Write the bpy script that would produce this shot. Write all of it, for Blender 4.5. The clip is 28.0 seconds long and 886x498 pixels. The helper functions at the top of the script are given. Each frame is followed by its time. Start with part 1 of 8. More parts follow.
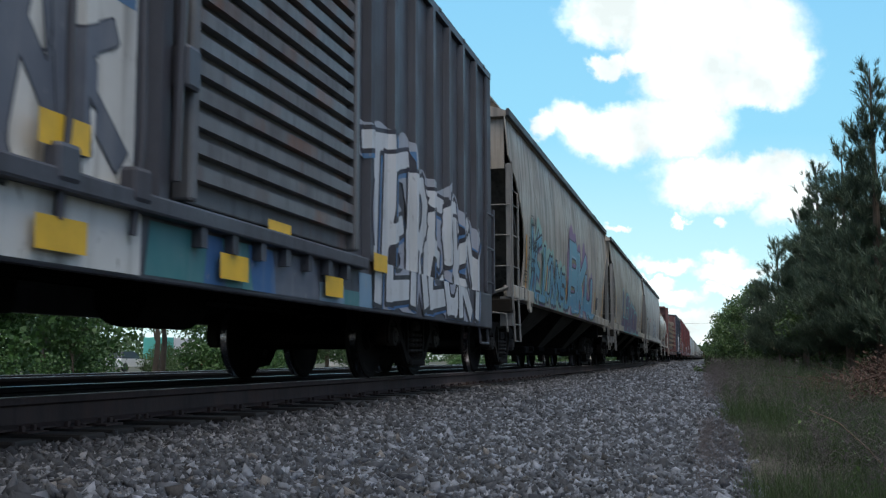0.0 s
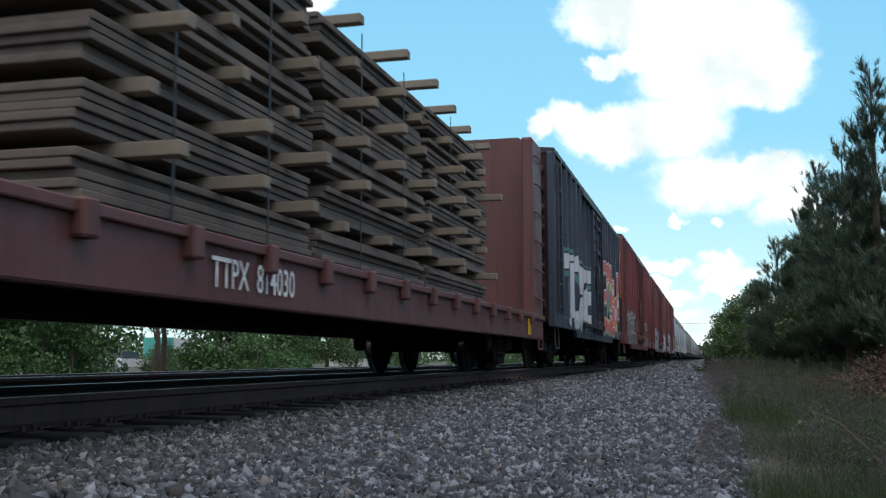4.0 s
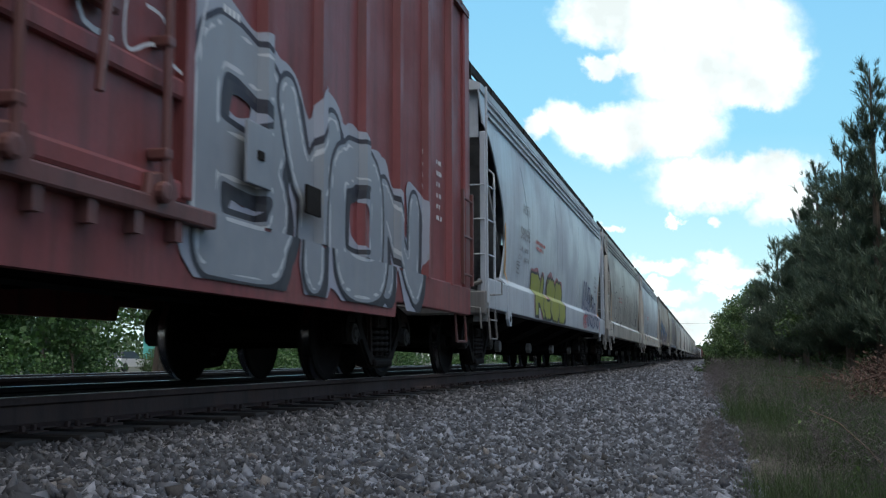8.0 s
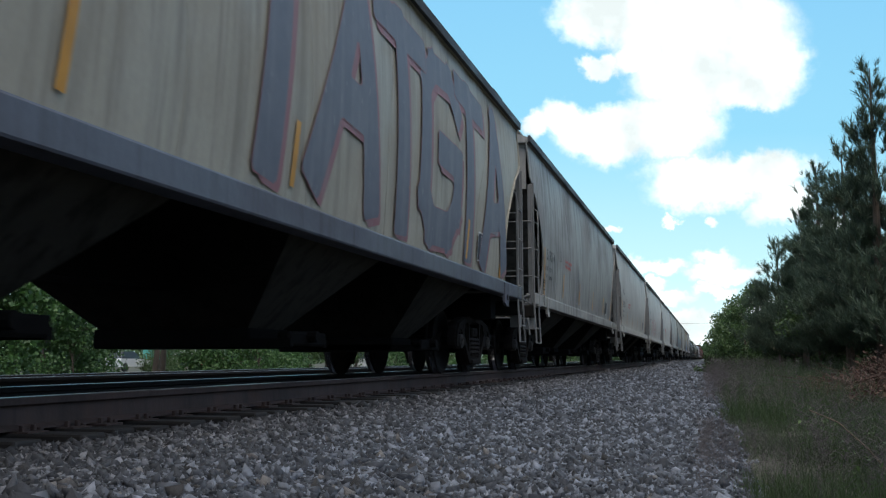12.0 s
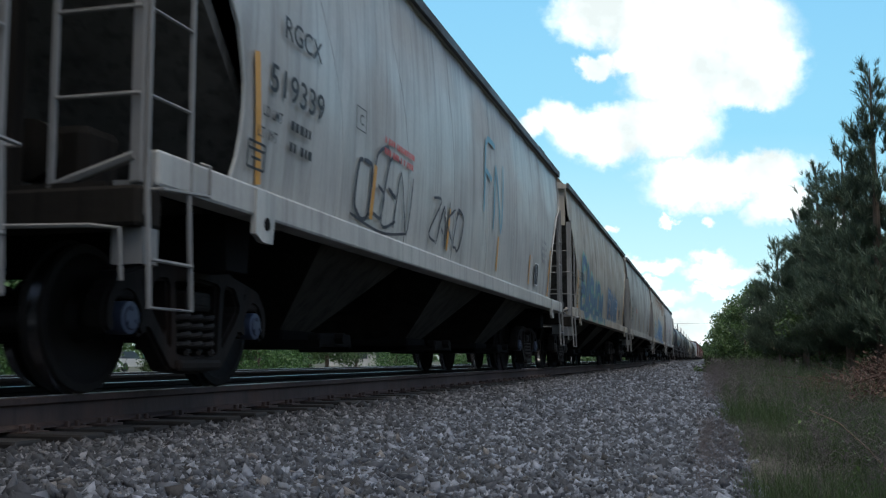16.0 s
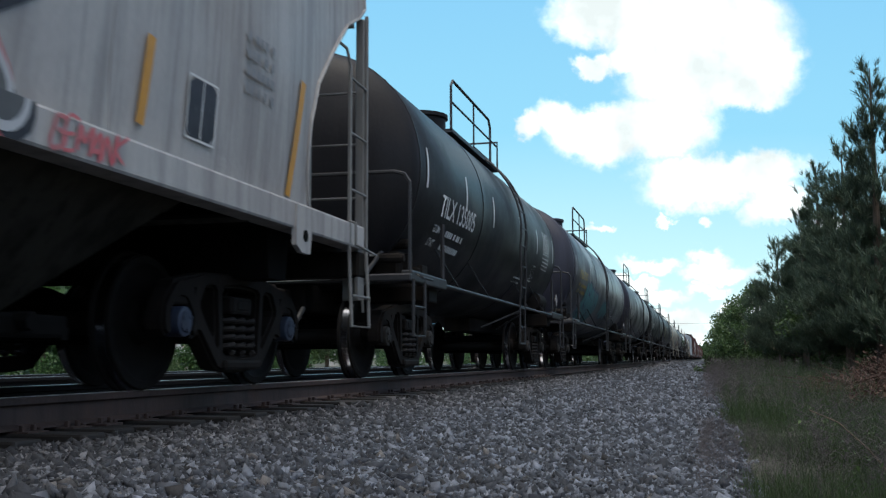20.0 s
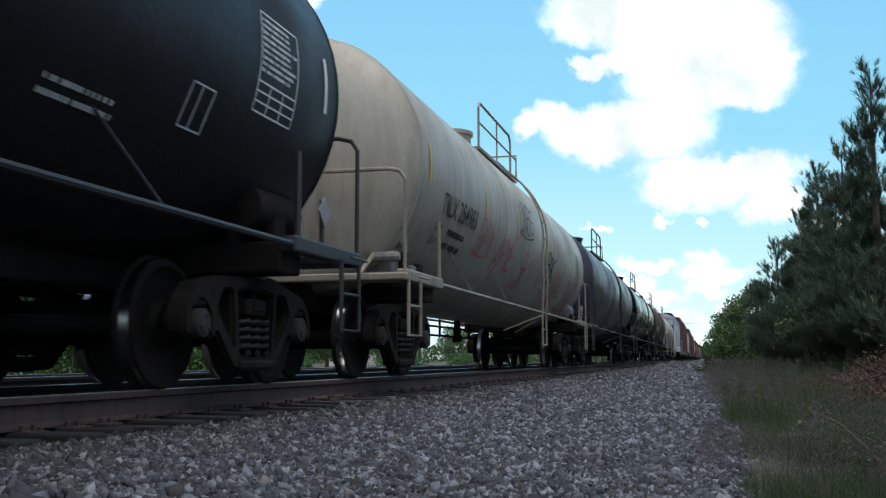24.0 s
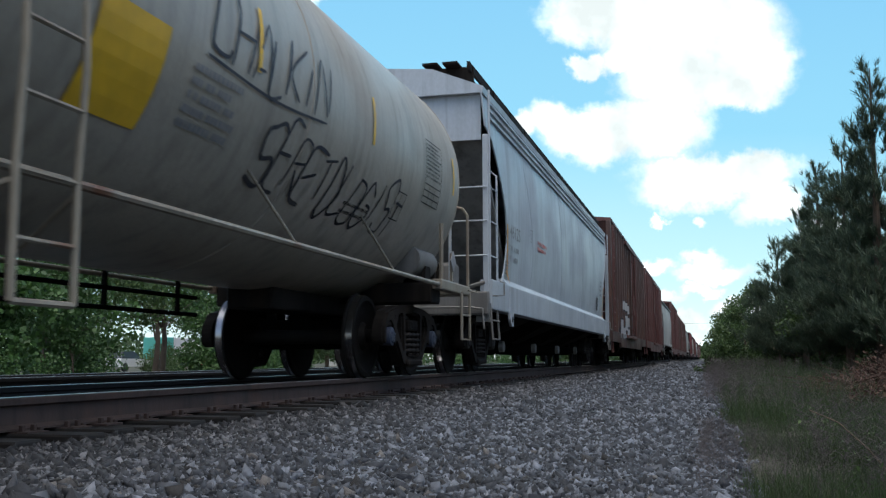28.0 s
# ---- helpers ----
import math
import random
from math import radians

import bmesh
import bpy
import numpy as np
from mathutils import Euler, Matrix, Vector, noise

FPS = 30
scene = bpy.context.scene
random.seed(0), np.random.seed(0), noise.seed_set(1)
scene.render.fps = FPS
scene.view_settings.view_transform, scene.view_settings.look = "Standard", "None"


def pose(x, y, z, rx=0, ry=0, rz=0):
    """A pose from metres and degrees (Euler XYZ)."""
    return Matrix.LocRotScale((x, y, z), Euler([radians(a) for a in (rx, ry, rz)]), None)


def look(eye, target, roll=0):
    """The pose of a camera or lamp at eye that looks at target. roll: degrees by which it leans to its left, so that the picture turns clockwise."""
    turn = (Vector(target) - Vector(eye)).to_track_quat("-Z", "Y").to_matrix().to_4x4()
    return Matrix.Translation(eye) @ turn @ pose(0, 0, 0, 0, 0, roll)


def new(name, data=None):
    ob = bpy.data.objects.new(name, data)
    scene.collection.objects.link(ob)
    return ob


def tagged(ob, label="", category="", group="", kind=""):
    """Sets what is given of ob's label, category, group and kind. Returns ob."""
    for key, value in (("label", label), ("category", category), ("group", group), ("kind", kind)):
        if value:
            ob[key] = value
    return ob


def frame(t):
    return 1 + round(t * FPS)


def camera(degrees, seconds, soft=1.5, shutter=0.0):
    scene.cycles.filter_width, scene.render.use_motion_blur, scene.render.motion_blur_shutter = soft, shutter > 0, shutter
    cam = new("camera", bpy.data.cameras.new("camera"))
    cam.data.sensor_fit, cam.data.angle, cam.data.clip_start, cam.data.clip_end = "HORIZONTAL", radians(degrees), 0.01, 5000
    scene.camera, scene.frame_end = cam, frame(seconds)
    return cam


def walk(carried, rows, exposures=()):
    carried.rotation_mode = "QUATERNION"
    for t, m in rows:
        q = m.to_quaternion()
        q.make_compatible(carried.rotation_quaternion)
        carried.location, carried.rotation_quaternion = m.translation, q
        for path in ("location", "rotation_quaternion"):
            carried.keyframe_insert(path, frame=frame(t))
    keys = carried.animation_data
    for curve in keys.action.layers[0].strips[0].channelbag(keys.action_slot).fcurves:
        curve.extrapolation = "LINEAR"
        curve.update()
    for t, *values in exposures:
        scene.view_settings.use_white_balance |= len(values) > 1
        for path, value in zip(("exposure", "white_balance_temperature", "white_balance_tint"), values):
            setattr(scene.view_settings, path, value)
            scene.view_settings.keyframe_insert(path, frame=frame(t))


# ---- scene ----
SPEED = 20.926          # metres a second, towards the camera
LAST = 28.0
cam = camera(46.71, LAST, soft=1.25, shutter=0.06)
EYE = Vector((4.488, 0.0, 0.2014))
AHEAD = Vector((math.sin(radians(-14.397)) * math.cos(radians(6.135)),
                math.cos(radians(-14.397)) * math.cos(radians(6.135)), math.sin(radians(6.135))))
STAND = look(EYE, EYE + AHEAD, -0.17)
walk(cam, [(0.0, STAND), (LAST, STAND)], exposures=[(0.0, 0.85, 6500, 4), (LAST, 0.85, 6500, 4)])

# ---- light ----
SUN_FROM = Vector((0.06, -0.22, 0.95)).normalized()
world = bpy.data.worlds.new("sky")
scene.world = world
world.use_nodes = True
wn = world.node_tree.nodes
sky = wn.new("ShaderNodeTexSky")
sky.sky_type, sky.sun_disc = "NISHITA", False
sky.sun_elevation = math.asin(SUN_FROM.z)
sky.sun_rotation = math.atan2(SUN_FROM.x, SUN_FROM.y)
sky.air_density, sky.dust_density, sky.ozone_density = 0.8, 2.5, 0.6
wn["Background"].inputs["Strength"].default_value = 0.12
world.node_tree.links.new(sky.outputs[0], wn["Background"].inputs["Color"])
sun_lamp = bpy.data.lights.new("sun", "SUN")
sun_lamp.energy, sun_lamp.angle, sun_lamp.color = 1.15, radians(75), (1.0, 0.94, 0.86)
sun = new("sun", sun_lamp)
sun.matrix_world = look(SUN_FROM * 100, (0, 0, 0))


# ---- materials ----
def node_mat(name):
    m = bpy.data.materials.new(name)
    m.use_nodes = True
    return m, m.node_tree.nodes, m.node_tree.links, m.node_tree.nodes["Principled BSDF"]


def coords(n, l, scale, shift=True):
    """Object coordinates, moved by a random amount from thing to thing."""
    tc, mp = n.new("ShaderNodeTexCoord"), n.new("ShaderNodeMapping")
    mp.inputs["Scale"].default_value = scale
    l.new(tc.outputs["Object"], mp.inputs["Vector"])
    if shift:
        info, mul = n.new("ShaderNodeObjectInfo"), n.new("ShaderNodeMath")
        mul.operation = "MULTIPLY"
        mul.inputs[1].default_value = 37.0
        l.new(info.outputs["Random"], mul.inputs[0])
        l.new(mul.outputs[0], mp.inputs["Location"])
    return mp.outputs["Vector"]


def noise_fac(n, l, vec, lo, hi, scale=1.0, detail=5.0):
    t, r = n.new("ShaderNodeTexNoise"), n.new("ShaderNodeMapRange")
    t.inputs["Scale"].default_value, t.inputs["Detail"].default_value = scale, detail
    r.inputs["From Min"].default_value, r.inputs["From Max"].default_value = lo, hi
    l.new(vec, t.inputs["Vector"])
    l.new(t.outputs["Fac"], r.inputs["Value"])
    return r.outputs["Result"]


def mixed(n, l, fac, a, b, blend="MIX"):
    """a and b: colours or sockets."""
    m = n.new("ShaderNodeMix")
    m.data_type, m.blend_type = "RGBA", blend
    for s, v in ((m.inputs[0], fac), (m.inputs[6], a), (m.inputs[7], b)):
        if isinstance(v, (tuple, list)):
            s.default_value = (*v[:3], 1)
        elif isinstance(v, (int, float)):
            s.default_value = v
        else:
            l.new(v, s)
    return m.outputs[2]


def relief(n, l, b, height, strength, dist=0.01):
    bp = n.new("ShaderNodeBump")
    bp.inputs["Strength"].default_value, bp.inputs["Distance"].default_value = strength, dist
    l.new(height, bp.inputs["Height"])
    l.new(bp.outputs["Normal"], b.inputs["Normal"])


def scaled(n, l, fac, k):
    m = n.new("ShaderNodeMath")
    m.operation = "MULTIPLY"
    m.inputs[1].default_value = k
    l.new(fac, m.inputs[0])
    return m.outputs[0]


def paint(name, base, grime=(0.05, 0.045, 0.04), dirt=0.5, rust=0.0, rough=0.55, rusty=(0.16, 0.065, 0.03), streak=1.0, metal=0.0, spec=0.5, lines=0.75, dust=0.0):
    """Old vehicle paint: run-down streaks of grime, blotches, rust and a fine grain."""
    m, n, l, b = node_mat(name)
    run = noise_fac(n, l, coords(n, l, (2.0, 2.6, 0.16)), 0.48, 0.72, 2.2, 6)
    blot = noise_fac(n, l, coords(n, l, (0.5, 0.5, 0.7)), 0.42, 0.75, 1.3, 5)
    grain = noise_fac(n, l, coords(n, l, (14, 14, 9)), 0.3, 0.7, 2.0, 4)
    c = mixed(n, l, scaled(n, l, run, dirt * streak), base, grime)
    thin = noise_fac(n, l, coords(n, l, (6, 8, 0.30)), 0.54, 0.66, 1.6, 7)
    c = mixed(n, l, scaled(n, l, thin, dirt * lines), c, tuple(0.6 * g + 0.15 * x for g, x in zip(grime, base)))
    c = mixed(n, l, scaled(n, l, blot, dirt * 0.55), c, tuple(0.5 * g + 0.3 * x for g, x in zip(grime, base)))
    if rust:
        spot = noise_fac(n, l, coords(n, l, (0.9, 1.1, 0.35)), 0.62 - 0.25 * rust, 0.78 - 0.2 * rust, 1.7, 7)
        c = mixed(n, l, spot, c, rusty)
    c = mixed(n, l, scaled(n, l, grain, 0.18), c, tuple(0.45 * x for x in base))
    l.new(c, b.inputs["Base Color"])
    rr = n.new("ShaderNodeMapRange")
    rr.inputs["To Min"].default_value, rr.inputs["To Max"].default_value = rough - 0.08, min(1, rough + 0.25)
    l.new(blot, rr.inputs["Value"])
    l.new(rr.outputs[0], b.inputs["Roughness"])
    b.inputs["Metallic"].default_value, b.inputs["Specular IOR Level"].default_value = metal, spec
    b.inputs["Sheen Weight"].default_value, b.inputs["Sheen Roughness"].default_value = dust, 0.45
    relief(n, l, b, grain, 0.25, 0.004)
    return m


def plain(name, base, rough=0.6, metal=0.0, var=0.25, scale=8.0, bump=0.2, spec=0.5):
    m, n, l, b = node_mat(name)
    v = coords(n, l, (scale,) * 3)
    a, d = noise_fac(n, l, v, 0.3, 0.7, 1.0, 5), noise_fac(n, l, v, 0.35, 0.65, 0.17, 3)
    c = mixed(n, l, scaled(n, l, a, var), base, tuple(0.4 * x for x in base))
    c = mixed(n, l, scaled(n, l, d, var), c, tuple(min(1, 1.35 * x) for x in base))
    l.new(c, b.inputs["Base Color"])
    b.inputs["Roughness"].default_value, b.inputs["Metallic"].default_value = rough, metal
    b.inputs["Specular IOR Level"].default_value = spec
    relief(n, l, b, a, bump, 0.006)
    return m


def leafy(name, a, b_, rough=0.6, through_=0.25, dead=None):
    """Leaves, needles or blades: colour differs from piece to piece."""
    m, n, l, b = node_mat(name)
    g = n.new("ShaderNodeNewGeometry")
    ramp = n.new("ShaderNodeValToRGB")
    ramp.color_ramp.elements[0].color, ramp.color_ramp.elements[1].color = (*a, 1), (*b_, 1)
    if dead:
        e = ramp.color_ramp.elements.new(0.86)
        e.color = (*b_, 1)
        ramp.color_ramp.elements[-1].color = (*dead, 1)
    l.new(g.outputs["Random Per Island"], ramp.inputs["Fac"])
    patch = noise_fac(n, l, coords(n, l, (0.6, 0.6, 0.6), False), 0.35, 0.7, 1.0, 3)
    c = mixed(n, l, scaled(n, l, patch, 0.5), ramp.outputs["Color"], tuple(0.5 * x for x in a))
    l.new(c, b.inputs["Base Color"])
    b.inputs["Roughness"].default_value = rough
    tr, mx = n.new("ShaderNodeBsdfTranslucent"), n.new("ShaderNodeMixShader")
    l.new(c, tr.inputs["Color"])
    mx.inputs[0].default_value = through_
    l.new(b.outputs[0], mx.inputs[1])
    l.new(tr.outputs[0], mx.inputs[2])
    l.new(mx.outputs[0], n["Material Output"].inputs["Surface"])
    return m


def stone_mat(name, a, b_, c_):
    m, n, l, b = node_mat(name)
    g, info = n.new("ShaderNodeNewGeometry"), n.new("ShaderNodeObjectInfo")
    add, fr = n.new("ShaderNodeMath"), n.new("ShaderNodeMath")
    add.operation, fr.operation = "ADD", "FRACT"
    l.new(g.outputs["Random Per Island"], add.inputs[0])
    l.new(info.outputs["Random"], add.inputs[1])
    l.new(add.outputs[0], fr.inputs[0])
    ramp = n.new("ShaderNodeValToRGB")
    ramp.color_ramp.elements[0].color, ramp.color_ramp.elements[1].color = (*a, 1), (*c_, 1)
    e = ramp.color_ramp.elements.new(0.6)
    e.color = (*b_, 1)
    l.new(fr.outputs[0], ramp.inputs["Fac"])
    v = coords(n, l, (30, 30, 30), False)
    f = noise_fac(n, l, v, 0.3, 0.7, 1.0, 5)
    col = mixed(n, l, scaled(n, l, f, 0.5), ramp.outputs["Color"], tuple(0.45 * x for x in b_))
    tc, sep, mr = n.new("ShaderNodeTexCoord"), n.new("ShaderNodeSeparateXYZ"), n.new("ShaderNodeMapRange")
    l.new(tc.outputs["Object"], sep.inputs[0])
    l.new(sep.outputs["X"], mr.inputs["Value"])
    mr.inputs["From Min"].default_value, mr.inputs["From Max"].default_value = 2.6, 1.0
    # rust and brake dust beside the rails
    l.new(mixed(n, l, scaled(n, l, mr.outputs[0], 0.9), col, (1.0, 0.82, 0.64), "MULTIPLY"), b.inputs["Base Color"])
    b.inputs["Roughness"].default_value = 0.85
    relief(n, l, b, f, 0.5, 0.01)
    return m


STEEL_DARK = paint("truck_steel", (0.019, 0.0155, 0.0135), (0.006, 0.0055, 0.005), 0.7, 0.15, 0.8, (0.035, 0.022, 0.016), spec=0.12)
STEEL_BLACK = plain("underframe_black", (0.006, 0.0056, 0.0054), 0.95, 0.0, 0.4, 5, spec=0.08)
WHEEL = paint("wheel_steel", (0.011, 0.0095, 0.0085), (0.005, 0.0048, 0.0046), 0.6, 0.12, 0.7, (0.024, 0.016, 0.012), spec=0.14)
TREAD = plain("polished_tread", (0.35, 0.35, 0.37), 0.22, 1.0, 0.1, 10, 0.05)
SPRING = plain("spring_steel", (0.030, 0.025, 0.022), 0.7, 0.1, 0.3, spec=0.2)
CAP_GREY = plain("bearing_grey", (0.050, 0.045, 0.041), 0.7, 0.1, 0.5, 12, spec=0.2)
CAP_BLUE = plain("bearing_blue", (0.038, 0.050, 0.085), 0.5, 0.1, 0.45, 12)
GREY_RAIL = plain("galvanised_ladder", (0.18, 0.176, 0.168), 0.6, 0.1, 0.35, 9)
BLACK_RAIL = plain("black_handrail", (0.03, 0.03, 0.033), 0.5, 0.1, 0.3, 9)
YELLOW = plain("reflective_yellow", (0.72, 0.43, 0.02), 0.45, 0.0, 0.4, 7, 0.05)
ORANGE = plain("faded_orange_stripe", (0.55, 0.26, 0.03), 0.5, 0.0, 0.4, 7, 0.05)
FADED_ORANGE = plain("ghost_orange_lettering", (0.10, 0.062, 0.036), 0.6, 0.0, 0.5, 7, 0.05)
WHITE_MARK = plain("white_lettering", (0.72, 0.72, 0.70), 0.6, 0.0, 0.35, 9, 0.05)
BLACK_MARK = plain("black_lettering", (0.012, 0.012, 0.014), 0.6, 0.0, 0.3, 9, 0.05)
GREY_MARK = plain("faded_grey_lettering", (0.24, 0.24, 0.25), 0.6, 0.0, 0.3, 9, 0.05)
YELLOW_MARK = plain("yellow_lettering", (0.40, 0.29, 0.05), 0.6, 0.0, 0.3, 9, 0.05)
RED_MARK = plain("red_lettering", (0.50, 0.08, 0.07), 0.6, 0.0, 0.4, 9, 0.05)
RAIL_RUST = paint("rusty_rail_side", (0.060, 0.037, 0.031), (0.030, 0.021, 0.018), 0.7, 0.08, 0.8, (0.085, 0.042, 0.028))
# shade under and beyond the train is put into these rails' colour
RAIL_SHADED = plain("shaded_rail_side", (0.016, 0.016, 0.019), 0.7, 0.1, 0.4, 5)
RAIL_TOP = plain("polished_rail_head", (0.88, 0.89, 0.92), 0.3, 1.0, 0.1, 3, 0.03)
TIE_WOOD = paint("creosoted_timber", (0.017, 0.0135, 0.0115), (0.010, 0.009, 0.008), 0.8, 0.0, 0.85)
BALLAST = stone_mat("crushed_stone", (0.013, 0.015, 0.020), (0.040, 0.046, 0.060), (0.205, 0.228, 0.275))
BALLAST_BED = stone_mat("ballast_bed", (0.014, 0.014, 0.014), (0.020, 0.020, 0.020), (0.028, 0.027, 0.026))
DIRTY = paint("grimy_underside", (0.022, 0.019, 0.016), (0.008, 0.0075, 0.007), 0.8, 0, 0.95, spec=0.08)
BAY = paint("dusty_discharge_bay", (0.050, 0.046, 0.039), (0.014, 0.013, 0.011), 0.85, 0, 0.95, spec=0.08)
# darker copy of the bay paint: underbody shade is put into its colour
BAY_SHADED = paint("shaded_discharge_bay", (0.018, 0.016, 0.014), (0.007, 0.0065, 0.006), 0.85, 0, 0.95, spec=0.06)
GROUND = plain("weedy_soil", (0.052, 0.050, 0.030), 0.95, 0.0, 0.6, 1.5, 0.5)


# ---- mesh building ----
class Build:
    """Collects vertices and faces of one mesh."""

    def __init__(self):
        self.v, self.f = [], []

    def add(self, verts, faces):
        o = len(self.v)
        self.v.extend(verts)
        self.f.extend([tuple(i + o for i in q) for q in faces])
        return self

    def box(self, x0, x1, y0, y1, z0, z1, c=0.0):
        """A box; c chamfers its edges."""
        c = min(c, 0.45 * min(x1 - x0, y1 - y0, z1 - z0))
        if c <= 0:
            vs = [(x, y, z) for z in (z0, z1) for x, y in ((x0, y0), (x1, y0), (x1, y1), (x0, y1))]
            return self.add(vs, [(3, 2, 1, 0), (4, 5, 6, 7), (0, 1, 5, 4), (1, 2, 6, 5), (2, 3, 7, 6), (3, 0, 4, 7)])
        prof = [(x0 + c, y0), (x1 - c, y0), (x1, y0 + c), (x1, y1 - c), (x1 - c, y1), (x0 + c, y1), (x0, y1 - c), (x0, y0 + c)]
        inn = [(min(max(x, x0 + c), x1 - c), min(max(y, y0 + c), y1 - c)) for x, y in prof]
        inn = [(px * 0.5 + ix * 0.5, py * 0.5 + iy * 0.5) for (px, py), (ix, iy) in zip(prof, inn)]
        rings = [[(x, y, z0) for x, y in inn], [(x, y, z0 + c) for x, y in prof], [(x, y, z1 - c) for x, y in prof], [(x, y, z1) for x, y in inn]]
        return self.loft(rings, True)

    def loft(self, rings, caps=True, closed=True):
        n = len(rings[0])
        vs = [p for r in rings for p in r]
        fs = []
        for k in range(len(rings) - 1):
            for i in range(n if closed else n - 1):
                j = (i + 1) % n
                fs.append((k * n + i, k * n + j, (k + 1) * n + j, (k + 1) * n + i))
        if caps:
            fs.append(tuple(reversed(range(n))))
            fs.append(tuple(range((len(rings) - 1) * n, len(rings) * n)))
        return self.add(vs, fs)

    def tube(self, pts, r, n=8):
        """A round bar along a bent line."""
        pts = [Vector(p) for p in pts]
        rings = []
        side = None
        for i, p in enumerate(pts):
            d = (pts[min(i + 1, len(pts) - 1)] - pts[max(i - 1, 0)]).normalized()
            if side is None:
                side = d.orthogonal().normalized()
            side = (side - d * side.dot(d)).normalized()
            up = d.cross(side)
            rings.append([tuple(p + r * (math.cos(2 * math.pi * k / n) * side + math.sin(2 * math.pi * k / n) * up)) for k in range(n)])
        return self.loft(rings)

    def prism(self, prof, x0, x1, c=0.0):
        """A polygon of (y, z), drawn out along x, its rims chamfered by c."""
        cy, cz = sum(p[0] for p in prof) / len(prof), sum(p[1] for p in prof) / len(prof)
        def small(p):
            d = math.hypot(p[0] - cy, p[1] - cz) + 1e-6
            k = max(0.0, 1 - c / d)
            return (cy + (p[0] - cy) * k, cz + (p[1] - cz) * k)
        if c:
            rings = [[(x0, *small(p)) for p in prof], [(x0 + c, *p) for p in prof], [(x1 - c, *p) for p in prof], [(x1, *small(p)) for p in prof]]
        else:
            rings = [[(x0, *p) for p in prof], [(x1, *p) for p in prof]]
        return self.loft(rings)

    def lathe(self, prof, axis="x", n=24, at=(0, 0, 0), caps=True):
        """prof: (along, radius); turned round an axis through at."""
        rings = []
        for a, r in prof:
            ring = []
            for k in range(n):
                c, s = r * math.cos(2 * math.pi * k / n), r * math.sin(2 * math.pi * k / n)
                p = {"x": (a, c, s), "y": (s, a, c), "z": (c, s, a)}[axis]
                ring.append((p[0] + at[0], p[1] + at[1], p[2] + at[2]))
            rings.append(ring)
        return self.loft(rings, caps)

    def mesh(self, name, material, smooth=False):
        me = bpy.data.meshes.new(name)
        me.from_pydata(self.v, [], self.f)
        if smooth:
            me.polygons.foreach_set("use_smooth", [True] * len(me.polygons))
            me.set_sharp_from_angle(angle=radians(38))
        me.materials.append(material)
        return me


def part(name, b, material, parent, label="", smooth=False):
    """One mesh object under a thing or a part."""
    ob = new(name, b.mesh(name, material, smooth) if isinstance(b, Build) else b)
    ob.parent = parent
    if label:
        ob["label"] = label
    return ob


def shared(name, mesh, parent, loc=(0, 0, 0), rz=0.0, label=""):
    ob = new(name, mesh)
    ob.parent = parent
    ob.location = loc
    ob.rotation_euler = (0, 0, rz)
    if label:
        ob["label"] = label
    return ob


def thing(name, label, category, group="", kind="", at=(0, 0, 0)):
    ob = new(name)
    ob.location = at
    return tagged(ob, label, category, group, kind)


def bulk_mesh(name, verts, faces, material, smooth=False):
    """verts (N, 3) and faces (M, k), numpy arrays."""
    me = bpy.data.meshes.new(name)
    k = faces.shape[1]
    me.vertices.add(len(verts))
    me.vertices.foreach_set("co", np.asarray(verts, np.float32).ravel())
    me.loops.add(faces.size)
    me.loops.foreach_set("vertex_index", np.asarray(faces, np.int32).ravel())
    me.polygons.add(len(faces))
    me.polygons.foreach_set("loop_start", np.arange(0, faces.size, k, dtype=np.int32))
    me.polygons.foreach_set("loop_total", np.full(len(faces), k, np.int32))
    me.update(calc_edges=True)
    me.materials.append(material)
    return me


def strewn(base_v, base_f, places, turns, sizes):
    """Copies of one small shape: places (N, 3), turns (N, 3, 3), sizes (N, 3)."""
    v = np.einsum("nij,nkj->nki", turns, base_v[None] * sizes[:, None, :]) + places[:, None, :]
    f = base_f[None] + (np.arange(len(places)) * len(base_v))[:, None, None]
    return v.reshape(-1, 3), f.reshape(-1, base_f.shape[1])


def random_turns(rng, n):
    q = rng.normal(size=(n, 4))
    q /= np.linalg.norm(q, axis=1, keepdims=True)
    w, x, y, z = q.T
    return np.stack([1 - 2 * (y * y + z * z), 2 * (x * y - z * w), 2 * (x * z + y * w),
                     2 * (x * y + z * w), 1 - 2 * (x * x + z * z), 2 * (y * z - x * w),
                     2 * (x * z - y * w), 2 * (y * z + x * w), 1 - 2 * (x * x + y * y)], 1).reshape(n, 3, 3)


def upright_turns(angles, lean, lean_dir):
    """Turns about z, then a lean away from upright."""
    c, s = np.cos(angles), np.sin(angles)
    z0, o = np.zeros_like(c), np.ones_like(c)
    rz = np.stack([c, -s, z0, s, c, z0, z0, z0, o], 1).reshape(-1, 3, 3)
    ax, ay = -np.sin(lean_dir), np.cos(lean_dir)
    cl, sl = np.cos(lean), np.sin(lean)
    t = 1 - cl
    rl = np.stack([cl + ax * ax * t, ax * ay * t, ay * sl, ax * ay * t, cl + ay * ay * t, -ax * sl, -ay * sl, ax * sl, cl], 1).reshape(-1, 3, 3)
    return rl @ rz


